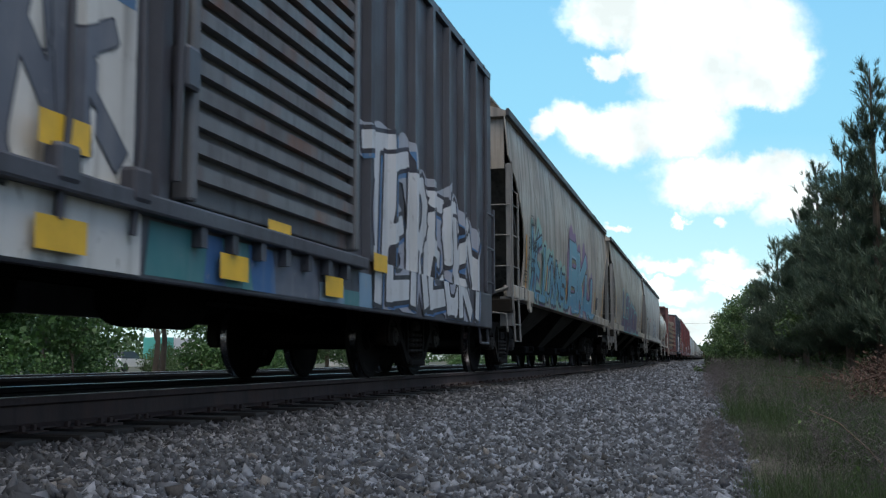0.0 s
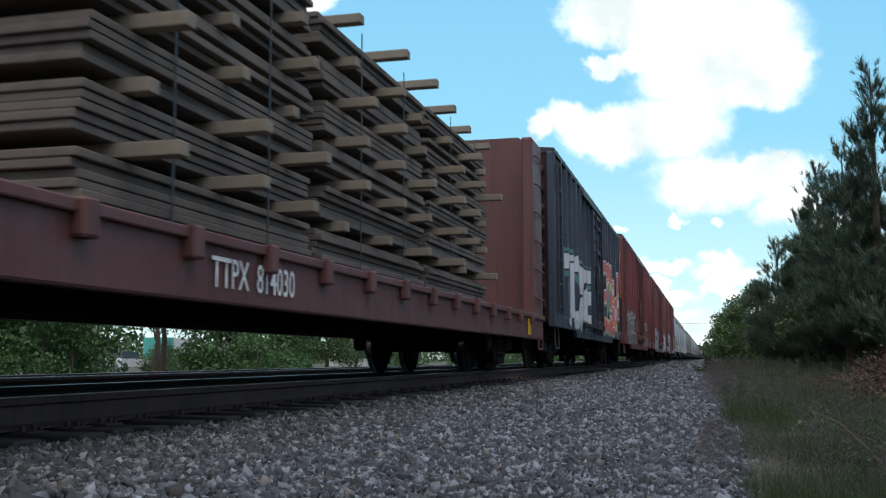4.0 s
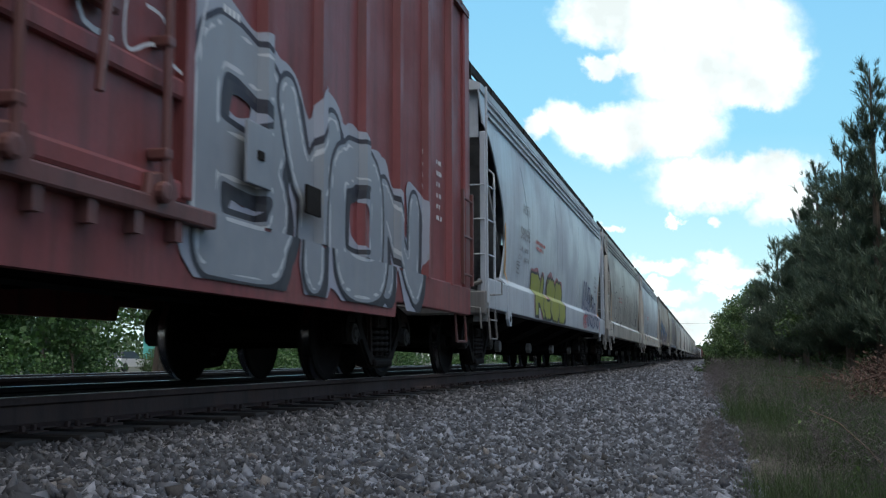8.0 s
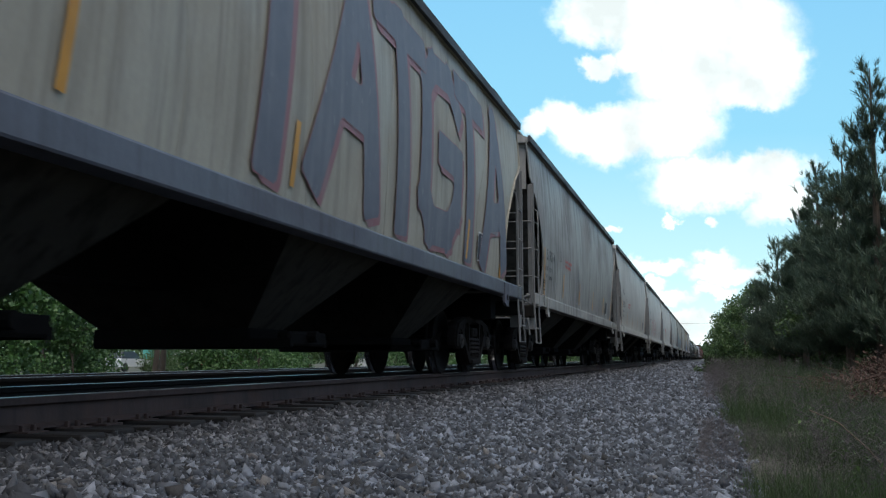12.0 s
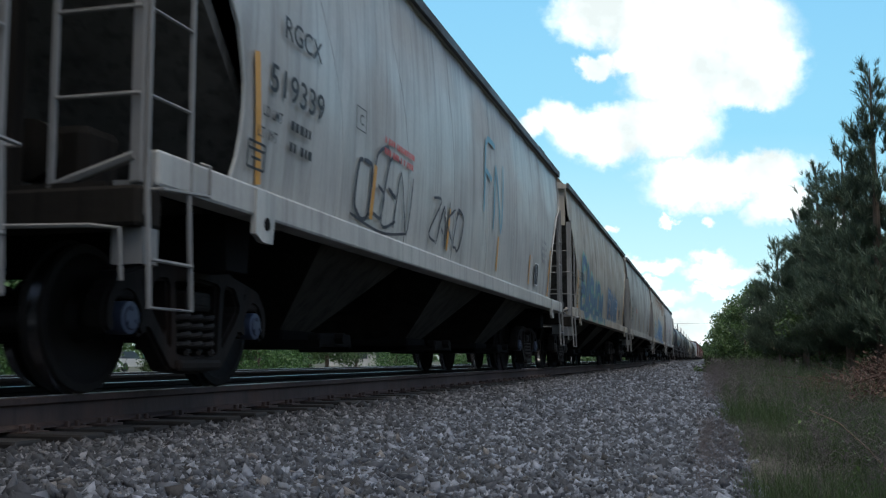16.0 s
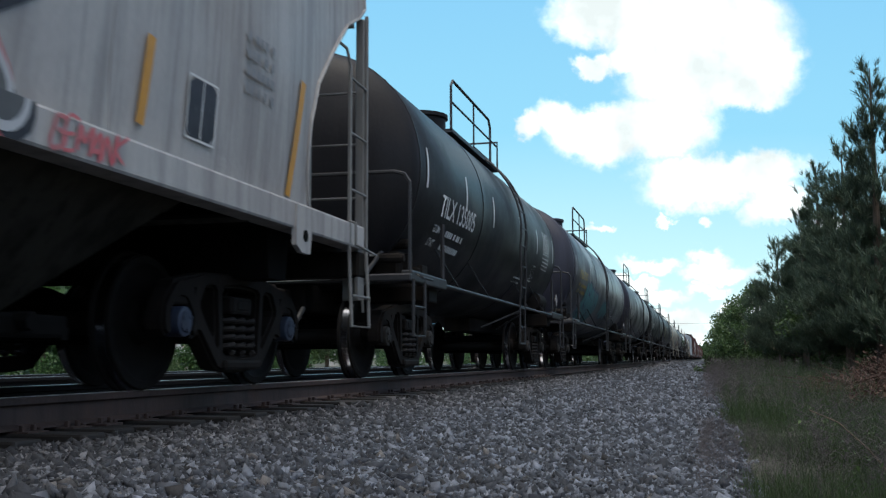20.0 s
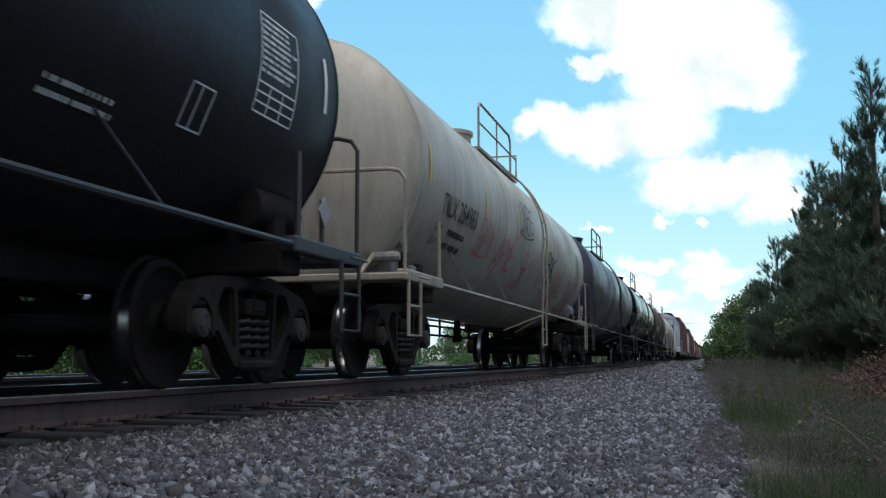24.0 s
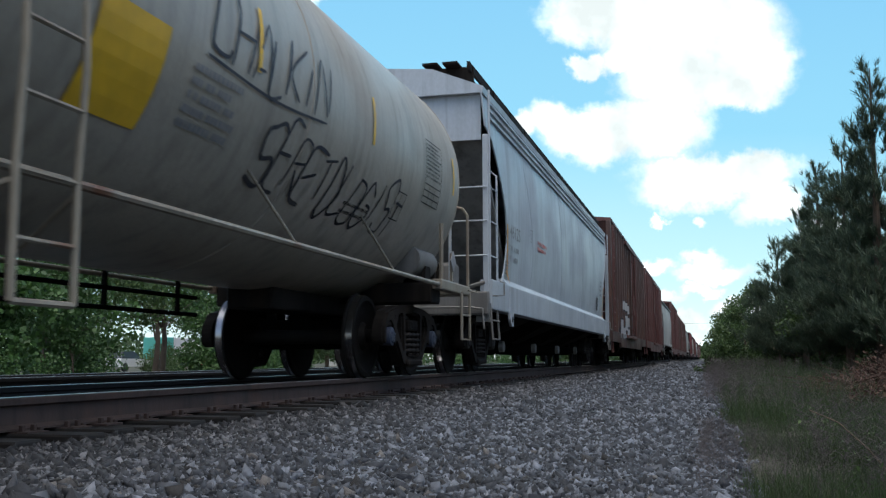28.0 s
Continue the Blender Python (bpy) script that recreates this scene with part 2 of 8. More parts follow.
# ---- ground and track ----
def ground_height(x):
    """The lie of the land across the line: ballast shoulder, verge and bank."""
    xs = [-400, -60, -14, -9.0, -6.6, -5.6, -1.4, 1.4, 1.8, 4.5, 5.2, 7.5, 10, 14, 400]
    zs = [-0.6, -0.6, -0.75, -0.7, -0.5, -0.3, -0.29, -0.29, -0.31, -0.50, -0.55, -0.60, -0.55, -0.4, -0.4]
    return float(np.interp(x, xs, zs))


def make_ground():
    b = Build()
    xs = [-3000, -400, -120, -60, -30, -14, -11, -9.0, -6.6, -5.6, -1.4, 1.4, 1.8, 3.2, 4.5, 5.2, 6.2, 7.5, 10, 14, 40, 120, 400, 3000]
    ys = [-2500, -600, -200, -60, -20] + list(range(-10, 60, 5)) + [70, 100, 150, 250, 400, 700, 1200, 2500, 4500]
    rnd = random.Random(5)
    for y in ys:
        for x in xs:
            rough_ = 0.06 if (x > 5 or x < -9) and abs(x) < 50 else 0.0
            b.v.append((x, y, ground_height(x) - 0.04 + rnd.uniform(-rough_, rough_)))
    w = len(xs)
    for j in range(len(ys) - 1):
        for i in range(w - 1):
            b.f.append((j * w + i, j * w + i + 1, (j + 1) * w + i + 1, (j + 1) * w + i))
    g = new("ground", b.mesh("ground", GROUND, True))
    tagged(g, "weedy dark soil verge along the railway line", "ground", kind="structure")
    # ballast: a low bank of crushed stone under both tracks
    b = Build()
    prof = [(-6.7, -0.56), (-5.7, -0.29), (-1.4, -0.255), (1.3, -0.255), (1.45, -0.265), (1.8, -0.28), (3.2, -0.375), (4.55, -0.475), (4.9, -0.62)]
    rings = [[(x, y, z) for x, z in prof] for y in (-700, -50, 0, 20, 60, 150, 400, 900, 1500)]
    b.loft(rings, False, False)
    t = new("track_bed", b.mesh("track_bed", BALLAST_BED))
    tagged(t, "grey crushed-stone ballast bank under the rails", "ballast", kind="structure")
    return g, t


def rail_profile(cx, top=0.0):
    """Outline of a worn flat-bottomed rail, (x, z)."""
    return [(cx - 0.076, top - 0.181), (cx + 0.076, top - 0.181), (cx + 0.076, top - 0.170), (cx + 0.012, top - 0.152), (cx + 0.009, top - 0.055),
            (cx + 0.036, top - 0.042), (cx + 0.038, top - 0.010), (cx + 0.030, top - 0.002), (cx - 0.030, top - 0.002), (cx - 0.038, top - 0.010),
            (cx - 0.036, top - 0.042), (cx - 0.009, top - 0.055), (cx - 0.012, top - 0.152), (cx - 0.076, top - 0.170)]


TRACK_TWO = -4.27       # centre line of the other track


def make_rails():
    tie_b = Build().box(-1.3, 1.3, -0.115, 0.115, -0.375, -0.195, 0.012)
    tie_mesh = tie_b.mesh("tie", TIE_WOOD)
    plate = Build().box(-0.18, 0.18, -0.095, 0.095, -0.199, -0.183, 0.004)
    for sx in (-0.11, 0.11):
        for sy in (-0.05, 0.05):
            plate.box(sx - 0.014, sx + 0.014, sy - 0.014, sy + 0.014, -0.19, -0.15, 0.004)
    plate_mesh = plate.mesh("tie_plate", RAIL_RUST)
    anchor = Build().box(-0.07, 0.10, -0.018, 0.018, -0.215, -0.17, 0.004)
    anchor_mesh = anchor.mesh("rail_anchor", RAIL_RUST)
    rnd = random.Random(3)
    for cx, nm in ((0.0, "near track"), (TRACK_TWO, "far track")):
        tr = thing("railway_track", "rusty steel rails on creosoted timber ties, " + nm, "track", "railway tracks", "structure")
        for side in (-0.755, 0.755):
            b = Build()
            b.loft([[(x, y, z) for x, z in rail_profile(cx + side)] for y in (-700, 0, 10, 30, 80, 200, 600, 1400)])
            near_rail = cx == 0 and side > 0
            r = part("rail", b, RAIL_RUST if near_rail else RAIL_SHADED, tr, "rust-brown rail" if near_rail else "rail with shade put into its dark colour")
            b = Build().box(cx + side - 0.032, cx + side + 0.028, -700, 1400, -0.004, 0.0)
            part("running_surface", b, RAIL_TOP, r, "bright worn rail head")
        n_near = 86 if cx == 0 else 30
        for i in range(n_near):
            y = [2.0, 2.5, 3.0, 3.5, 3.97, 4.465, 4.95, 5.36, 5.70, 6.13, 6.60][i] if i < 11 else 7.1 + 0.5 * (i - 11) + rnd.uniform(-0.04, 0.04)
            t = shared("tie", tie_mesh, tr, (cx + rnd.uniform(-0.10, 0.04), y, rnd.uniform(-0.006, 0.008)), rnd.uniform(-0.012, 0.012))
            if cx == 0 and i < 46:
                for s in (-0.755, 0.755):
                    shared("tie_plate", plate_mesh, tr, (s, y, 0))
                shared("rail_anchor", anchor_mesh, tr, (0.755, y + 0.14, 0))
        far = Build()
        for i in list(range(n_near, 450)) + list(range(-60, 0)):   # too far off to tell apart
            y = 2.0 + 0.5 * i + (-0.4 if i >= 0 else 0)
            far.box(cx - 1.3, cx + 1.3, y - 0.115, y + 0.115, -0.375, -0.2)
        tagged(part("far_ties", far, TIE_WOOD, tr), kind="stuff")


# ---- sky ----
def make_clouds():
    """A far sheet of broken cloud that drifts slowly; metres on the sheet, u to the side and v up."""
    d = 2600.0
    k = d / 1815.6
    m, n, l, b = node_mat("cloud_vapour")
    n.remove(b)
    tc = n.new("ShaderNodeTexCoord")
    warp = []
    for sc, amt in ((0.0045, 150.0), (0.017, 66.0), (0.05, 28.0), (0.14, 11.0)):
        t = n.new("ShaderNodeTexNoise")
        t.inputs["Scale"].default_value, t.inputs["Detail"].default_value = sc, 4.0
        l.new(tc.outputs["Object"], t.inputs["Vector"])
        s1, s2 = n.new("ShaderNodeVectorMath"), n.new("ShaderNodeVectorMath")
        s1.operation, s2.operation = "SUBTRACT", "SCALE"
        s1.inputs[1].default_value = (0.5, 0.5, 0.5)
        s2.inputs["Scale"].default_value = amt
        l.new(t.outputs["Color"], s1.inputs[0])
        l.new(s1.outputs[0], s2.inputs[0])
        warp.append(s2.outputs[0])
    pos = tc.outputs["Object"]
    for wv in warp:
        a = n.new("ShaderNodeVectorMath")
        a.operation = "ADD"
        l.new(pos, a.inputs[0])
        l.new(wv, a.inputs[1])
        pos = a.outputs[0]
    puffs = [(1095, 15, 105, 60), (1175, 45, 105, 75), (1290, 40, 140, 95), (1365, 115, 85, 85), (1240, 140, 115, 80), (1340, 170, 75, 40),
             (1010, 215, 62, 48), (955, 228, 26, 30), (1090, 238, 120, 58), (1200, 232, 105, 66), (1262, 322, 118, 46), (1380, 312, 78, 44),
             (1400, 368, 62, 40), (1205, 376, 17, 11), (1272, 384, 20, 11), (1178, 466, 68, 18), (1292, 452, 46, 26), (1310, 480, 70, 24),
             (1200, 522, 70, 14), (1235, 560, 60, 20), (1200, 585, 70, 14), (1290, 510, 40, 12), (1078, 106, 40, 24), (1140, 95, 50, 40), (560, -10, 60, 30),
             (1150, 500, 60, 14), (1250, 605, 90, 18), (1345, 545, 50, 22), (1500, 420, 60, 40), (1440, 600, 120, 20), (1090, 405, 22, 8), (300, 120, 160, 60), (700, 625, 400, 26)]
    total = None
    for x, y, rx, ry in puffs:
        s, q, ln = (n.new("ShaderNodeVectorMath") for _ in range(3))
        s.operation, q.operation, ln.operation = "SUBTRACT", "MULTIPLY", "LENGTH"
        s.inputs[1].default_value = ((x - 784) * k, (441 - y) * k, 0)
        q.inputs[1].default_value = (1 / (rx * k), 1 / (ry * k), 0)
        l.new(pos, s.inputs[0])
        l.new(s.outputs[0], q.inputs[0])
        l.new(q.outputs[0], ln.inputs[0])
        if total is None:
            total = ln.outputs["Value"]
        else:
            mn = n.new("ShaderNodeMath")
            mn.operation = "SMOOTH_MIN"
            mn.inputs[2].default_value = 0.12
            l.new(total, mn.inputs[0])
            l.new(ln.outputs["Value"], mn.inputs[1])
            total = mn.outputs[0]
    mr = n.new("ShaderNodeMapRange")
    mr.interpolation_type = "SMOOTHSTEP"
    mr.inputs["From Min"].default_value, mr.inputs["From Max"].default_value = 1.13, 0.58
    l.new(total, mr.inputs["Value"])
    thin = n.new("ShaderNodeTexNoise")
    thin.inputs["Scale"].default_value, thin.inputs["Detail"].default_value = 0.0055, 6.0
    l.new(tc.outputs["Object"], thin.inputs["Vector"])
    shade = n.new("ShaderNodeMapRange")
    shade.inputs["From Min"].default_value, shade.inputs["From Max"].default_value = 0.35, 0.65
    shade.inputs["To Min"].default_value, shade.inputs["To Max"].default_value = 0.54, 0.88
    l.new(thin.outputs["Fac"], shade.inputs["Value"])
    em, tp, mx = n.new("ShaderNodeEmission"), n.new("ShaderNodeEmission"), n.new("ShaderNodeMixShader")
    sep, up, blue = n.new("ShaderNodeSeparateXYZ"), n.new("ShaderNodeMapRange"), n.new("ShaderNodeValToRGB")
    l.new(tc.outputs["Object"], sep.inputs[0])
    l.new(sep.outputs["Y"], up.inputs["Value"])
    up.inputs["From Min"].default_value, up.inputs["From Max"].default_value = -280.0, 680.0
    blue.color_ramp.elements[0].color, blue.color_ramp.elements[1].color = (0.56, 0.66, 0.67, 1), (0.155, 0.355, 0.545, 1)
    for at_, c_ in ((0.22, (0.37, 0.55, 0.61, 1)), (0.6, (0.19, 0.41, 0.565, 1))):
        e_ = blue.color_ramp.elements.new(at_)
        e_.color = c_
    l.new(up.outputs[0], blue.inputs["Fac"])
    l.new(blue.outputs["Color"], tp.inputs["Color"])
    em.inputs["Color"].default_value = (0.91, 0.97, 1.0, 1)
    l.new(shade.outputs[0], em.inputs["Strength"])
    l.new(mr.outputs[0], mx.inputs[0])
    l.new(tp.outputs[0], mx.inputs[1])
    l.new(em.outputs[0], mx.inputs[2])
    l.new(mx.outputs[0], n["Material Output"].inputs["Surface"])
    sheet = Build().add([(-2200, -330, 0), (2200, -330, 0), (2200, 1400, 0), (-2200, 1400, 0)], [(0, 1, 2, 3)])
    ob = new("cloud_backdrop", sheet.mesh("cloud_backdrop", m))
    tagged(ob, "broken white cumulus clouds drifting across a pale blue sky", "clouds", kind="structure")
    right = STAND.to_3x3() @ Vector((1, 0, 0))
    base = Matrix.Translation(EYE + AHEAD * d) @ STAND.to_3x3().to_4x4()
    rows = [(0.0, base), (LAST, Matrix.Translation(-right * 37.0 * k) @ base)]
    return ob, rows


# ---- plants ----
NEEDLE = leafy("pine_needles", (0.036, 0.060, 0.036), (0.092, 0.130, 0.078), 0.6, 0.32)
LEAF = leafy("green_leaves", (0.028, 0.070, 0.018), (0.090, 0.185, 0.048), 0.55, 0.3)
LEAF_DARK = leafy("dark_green_leaves", (0.03, 0.06, 0.018), (0.065, 0.12, 0.03), 0.55, 0.3)
LEAF_MID = leafy("mid_green_leaves", (0.044, 0.082, 0.024), (0.098, 0.160, 0.048), 0.55, 0.3)
BLADE = leafy("weed_blades", (0.030, 0.058, 0.018), (0.066, 0.100, 0.040), 0.9, 0.35, (0.115, 0.105, 0.080))
SEED = leafy("dry_seed_heads", (0.085, 0.074, 0.076), (0.135, 0.118, 0.118), 0.9, 0.35)
DRY = leafy("dry_brush", (0.05, 0.026, 0.019), (0.105, 0.058, 0.040), 0.85, 0.15)
BARK = plain("bark", (0.085, 0.062, 0.045), 0.9, 0.0, 0.5, 5, 0.6)


def limb(b, p0, p1, r0, r1, bend, n=6):
    p0, p1 = Vector(p0), Vector(p1)
    rings, mid = [], (p0 + p1) / 2 + Vector(bend)
    for i in range(4):
        t = i / 3
        p = p0 * (1 - t) ** 2 + mid * 2 * t * (1 - t) + p1 * t * t
        r = r0 + (r1 - r0) * t
        rings.append([(p.x + r * math.cos(2 * math.pi * k / n), p.y + r * math.sin(2 * math.pi * k / n), p.z + 0.3 * r * math.sin(2 * math.pi * k / n + 1)) for k in range(n)])
    b.loft(rings)


def needle_tuft():
    """An upright brush of pine needles round a shoot."""
    v, f = [], []
    for i in range(16):
        a = 2.4 * i
        z0 = 0.06 * i / 16 * 6
        tip = (0.36 * math.cos(a), 0.36 * math.sin(a), z0 + 0.30)
        w = (-0.03 * math.sin(a), 0.03 * math.cos(a))
        v += [(w[0], w[1], z0), (-w[0], -w[1], z0), tip]
        f.append((3 * i, 3 * i + 1, 3 * i + 2))
    return np.array(v), np.array(f)


def make_pine(x, y, h, r, seed, density=1.0):
    rng = np.random.default_rng(seed)
    z = ground_height(x) - 0.05
    t = thing("pine_tree", "tall dark green pine with upright shoots beside the line", "tree", "pines along the line", at=(x, y, z))
    b = Build()
    b.loft([[(rr * math.cos(a), rr * math.sin(a), hz) for a in [2 * math.pi * k / 8 for k in range(8)]]
            for hz, rr in ((0, 0.020 * h), (0.3 * h, 0.014 * h), (0.7 * h, 0.007 * h), (0.98 * h, 0.0015 * h))])
    part("trunk", b, BARK, t, smooth=True)
    lb, spots, dirs, sizes = Build(), [], [], []
    whorls = int(h / 0.42)
    for i in range(whorls):
        u = i / whorls
        hz = h * (0.10 + 0.88 * u)
        reach = r * (1.02 - u) ** 0.9 * rng.uniform(0.55, 1.2) + 0.12
        for k in range(6 if u < 0.6 else 4):
            a = rng.uniform(0, 2 * math.pi)
            rise = reach * rng.uniform(0.05, 0.45)
            if u > 0.82:
                rise = reach * rng.uniform(0.7, 1.4)
            p1 = (reach * math.cos(a), reach * math.sin(a), hz + rise)
            limb(lb, (0, 0, hz), p1, 0.010 + 0.006 * reach, 0.006, (0, 0, -0.12 * reach), 4)
            m = max(4, int(reach * 15 * density))
            for j in range(m):
                s = rng.uniform(0.25, 1.05) ** 0.7
                spread = 0.26 * reach * s
                spots.append((p1[0] * s + rng.normal(0, spread * 0.6), p1[1] * s + rng.normal(0, spread * 0.6), hz + rise * s * s + rng.normal(0, 0.10) + 0.05))
                dirs.append(a + rng.normal(0, 0.6))
                sizes.append(rng.uniform(0.45, 0.85) * (0.85 if u > 0.8 else 1.0))
    part("limb_work", lb, BARK, t)
    spots, dirs, sizes = np.array(spots), np.array(dirs), np.array(sizes)
    lean = rng.uniform(0.0, 0.9, len(spots))
    bv, bf = needle_tuft()
    v, f = strewn(bv, bf, spots, upright_turns(rng.uniform(0, 6.28, len(spots)), lean, dirs), np.stack([sizes * 0.75, sizes * 0.75, sizes * rng.uniform(0.9, 1.5, len(sizes))], 1))
    shared("crown", bulk_mesh("crown", v, f, NEEDLE), t)
    return t


def make_broadleaf(x, y, h, r, seed, leaves=5000, leaf=0.16, mat_=None, low=0.12, name="leafy_tree", label="bushy green broadleaf tree at the edge of the clearing"):
    rng = np.random.default_rng(seed)
    t = thing(name, label, "tree" if name != "bush" else "bush", "broadleaf trees", at=(x, y, ground_height(x) - 0.05))
    b = Build()
    b.loft([[(rr * math.cos(a) + bx, rr * math.sin(a), hz) for a in [2 * math.pi * k / 8 for k in range(8)]]
            for hz, rr, bx in ((0, 0.025 * h, 0), (0.25 * h, 0.018 * h, 0.02 * h), (0.6 * h, 0.009 * h, -0.01 * h), (0.9 * h, 0.002 * h, 0))])
    part("trunk", b, BARK, t, smooth=True)
    lb = Build()
    heads = []
    for i in range(16):
        a, e = rng.uniform(0, 6.28), rng.uniform(0.0, 1.0)
        hz = h * (low + (0.93 - low) * e)
        rr = r * math.sqrt(max(0.05, 1 - (2 * e - 0.85) ** 2)) * rng.uniform(0.55, 1.0)
        p = np.array((rr * math.cos(a), rr * math.sin(a), hz))
        limb(lb, (0, 0, hz * 0.6), p, 0.009 * h, 0.004, (0, 0, 0.06 * h), 5)
        heads.append((p, rng.uniform(0.30, 0.55) * r))
    part("limb_work", lb, BARK, t)
    idx = rng.integers(0, len(heads), leaves)
    cen = np.array([heads[i][0] for i in idx])
    rad = np.array([heads[i][1] for i in idx])
    d = rng.normal(size=(leaves, 3))
    d /= np.linalg.norm(d, axis=1, keepdims=True)
    pos = cen + d * (rad * rng.uniform(0.45, 1.05, leaves))[:, None] * np.array((1, 1, 0.75))
    pos[:, 2] = np.maximum(pos[:, 2], 0.05)
    bv = np.array([(0, 0, 0), (0.42, 0.5, 0.06), (0, 1, -0.05), (-0.42, 0.5, 0.06)])
    bf = np.array([(0, 1, 2, 3)])
    s = leaf * rng.uniform(0.7, 1.4, leaves)
    v, f = strewn(bv, bf, pos, random_turns(rng, leaves), np.stack([s, s, s], 1))
    shared("crown", bulk_mesh("crown", v, f, mat_ or LEAF), t)
    return t


def make_grass():
    rng = np.random.default_rng(8)
    bv = np.array([(-0.5, 0, 0), (0.5, 0, 0), (0.32, 0.04, 0.5), (-0.32, 0.04, 0.5), (0, 0.2, 1.0), (0, 0.2, 1.0)])
    bf = np.array([(0, 1, 2, 3), (3, 2, 4, 5)])
    bf = np.array([(0, 1, 2), (0, 2, 3), (3, 2, 4)])
    vs, fs, o = [], [], 0
    for n_, y0, y1, x0, x1, hh, ww in ((70000, 2.6, 13, 4.40, 8.2, 0.27, 0.0055), (70000, 11, 34, 4.40, 11.0, 0.40, 0.010), (36000, 32, 110, 4.5, 16.0, 0.6, 0.03), (16000, -10, 2.8, 4.45, 11.0, 0.27, 0.016), (14000, -6, 60, -16.0, -6.9, 0.35, 0.03)):
        x = x0 + (x1 - x0) * rng.uniform(0, 1, n_) ** 1.15
        y = y0 + (y1 - y0) * rng.uniform(0, 1, n_)
        cl = np.sin(x * 2.1 + 1.3 * np.sin(y * 0.9)) + np.sin(y * 1.7 + x)
        edge = np.clip(np.maximum(x - 4.15, -6.6 - x) / 1.3, 0.18, 1.0)
        hgt = hh * rng.uniform(0.35, 1.25, n_) * edge * (1 + 0.25 * cl)
        z = np.array([ground_height(a) for a in x]) - 0.06
        w = ww * rng.uniform(0.6, 1.5, n_)
        tr = upright_turns(rng.uniform(0, 6.28, n_), rng.uniform(0.02, 0.75, n_), rng.uniform(0, 6.28, n_))
        v, f = strewn(bv[:5], bf, np.stack([x, y, z], 1), tr, np.stack([w, hgt * 0.5, hgt], 1))
        vs.append(v), fs.append(f + o)
        o += len(v)
    ob = new("grass", bulk_mesh("grass", np.concatenate(vs), np.concatenate(fs), BLADE))
    tagged(ob, "tall dull green weeds and grass on the verge", "grass", kind="stuff")
    # dry seed heads: thin stalks with a haze of fine side twigs, thickest along the stones
    v_, f_ = [(-0.004, 0, 0), (0.004, 0, 0), (0.0, 0.03, 1.0)], [(0, 1, 2)]
    for k in range(13):
        a, h0 = 2.4 * k, 0.42 + 0.045 * k
        q = len(v_)
        v_ += [(0, 0, h0), (0.006, 0.004, h0 + 0.01), (0.16 * math.cos(a), 0.16 * math.sin(a), h0 + 0.10)]
        f_.append((q, q + 1, q + 2))
    vs, fs, o = [], [], 0
    for n_, y0, y1, x0, x1, hh in ((1500, 3.2, 13, 4.42, 5.2, 0.22), (1300, 4.0, 14, 5.2, 8.0, 0.38), (2600, 12, 34, 4.4, 9.5, 0.46), (1300, 30, 60, 4.6, 9, 0.7)):
        x, y = x0 + (x1 - x0) * rng.uniform(0, 1, n_) ** 1.5, rng.uniform(y0, y1, n_)
        keep = np.sin(x * 1.9 + 0.7 * y) + np.sin(y * 0.8 - x) + rng.uniform(-1.2, 1.2, n_) > -0.1
        x, y = x[keep], y[keep]
        n_ = len(x)
        h = hh * rng.uniform(0.5, 1.3, n_)
        z = np.array([ground_height(a) for a in x]) - 0.04
        tr = upright_turns(rng.uniform(0, 6.28, n_), rng.uniform(0.0, 0.45, n_), rng.uniform(0, 6.28, n_))
        v, f = strewn(np.array(v_), np.array(f_), np.stack([x, y, z], 1), tr, np.stack([h, h, h], 1))
        vs.append(v), fs.append(f + o)
        o += len(v)
    tagged(new("seed_heads", bulk_mesh("seed_heads", np.concatenate(vs), np.concatenate(fs), SEED)), "dry brownish seed heads of grass along the stones", "grass", kind="stuff")
    # broad-leaved weeds
    n_ = 7000
    x, y = 5.2 + 5.5 * rng.uniform(0, 1, n_) ** 1.2, 3.5 + 45 * rng.uniform(0, 1, n_) ** 1.3
    z = np.array([ground_height(a) for a in x]) + rng.uniform(0.0, 0.25, n_)
    s = rng.uniform(0.012, 0.035, n_) * (1 + y / 20)
    lv = np.array([(0, 0, 0), (0.3, 0.5, 0.1), (0, 1, 0), (-0.3, 0.5, 0.1)])
    v, f = strewn(lv, np.array([(0, 1, 2, 3)]), np.stack([x, y, z], 1), random_turns(rng, n_), np.stack([s, s, s], 1))
    tagged(new("weeds", bulk_mesh("weeds", v, f, LEAF_MID)), "low broad-leaved weeds among the grass", "weeds", kind="stuff")
    # dead brush: twigs with withered leaves
    b = Build()
    rnd = random.Random(4)
    for i in range(520):
        x, y = rnd.uniform(6.3, 10.0), rnd.uniform(14.5, 22)
        z = ground_height(x)
        a, ln = rnd.uniform(0, 6.28), rnd.uniform(0.4, 1.2)
        p1 = (x + ln * math.cos(a), y + ln * math.sin(a), z + rnd.uniform(0.1, 0.4) + 0.34 * (x - 6.3))
        b.tube([(x, y, z), ((x + p1[0]) / 2, (y + p1[1]) / 2, p1[2] * 0.6 + z * 0.4 + 0.1), p1], rnd.uniform(0.003, 0.009), 3)
    b.tube([(6.6, 17.0, -0.2), (7.6, 17.4, 0.12), (9.2, 18.0, 0.42)], 0.018, 5)
    brush = tagged(new("dead_brush", b.mesh("dead_brush", DRY)), "red-brown heap of dead branches by the trees", "brush", kind="stuff")
    n_ = 16000
    x, y = 6.2 + 3.8 * rng.uniform(0, 1, n_) ** 0.8, rng.uniform(14, 22, n_)
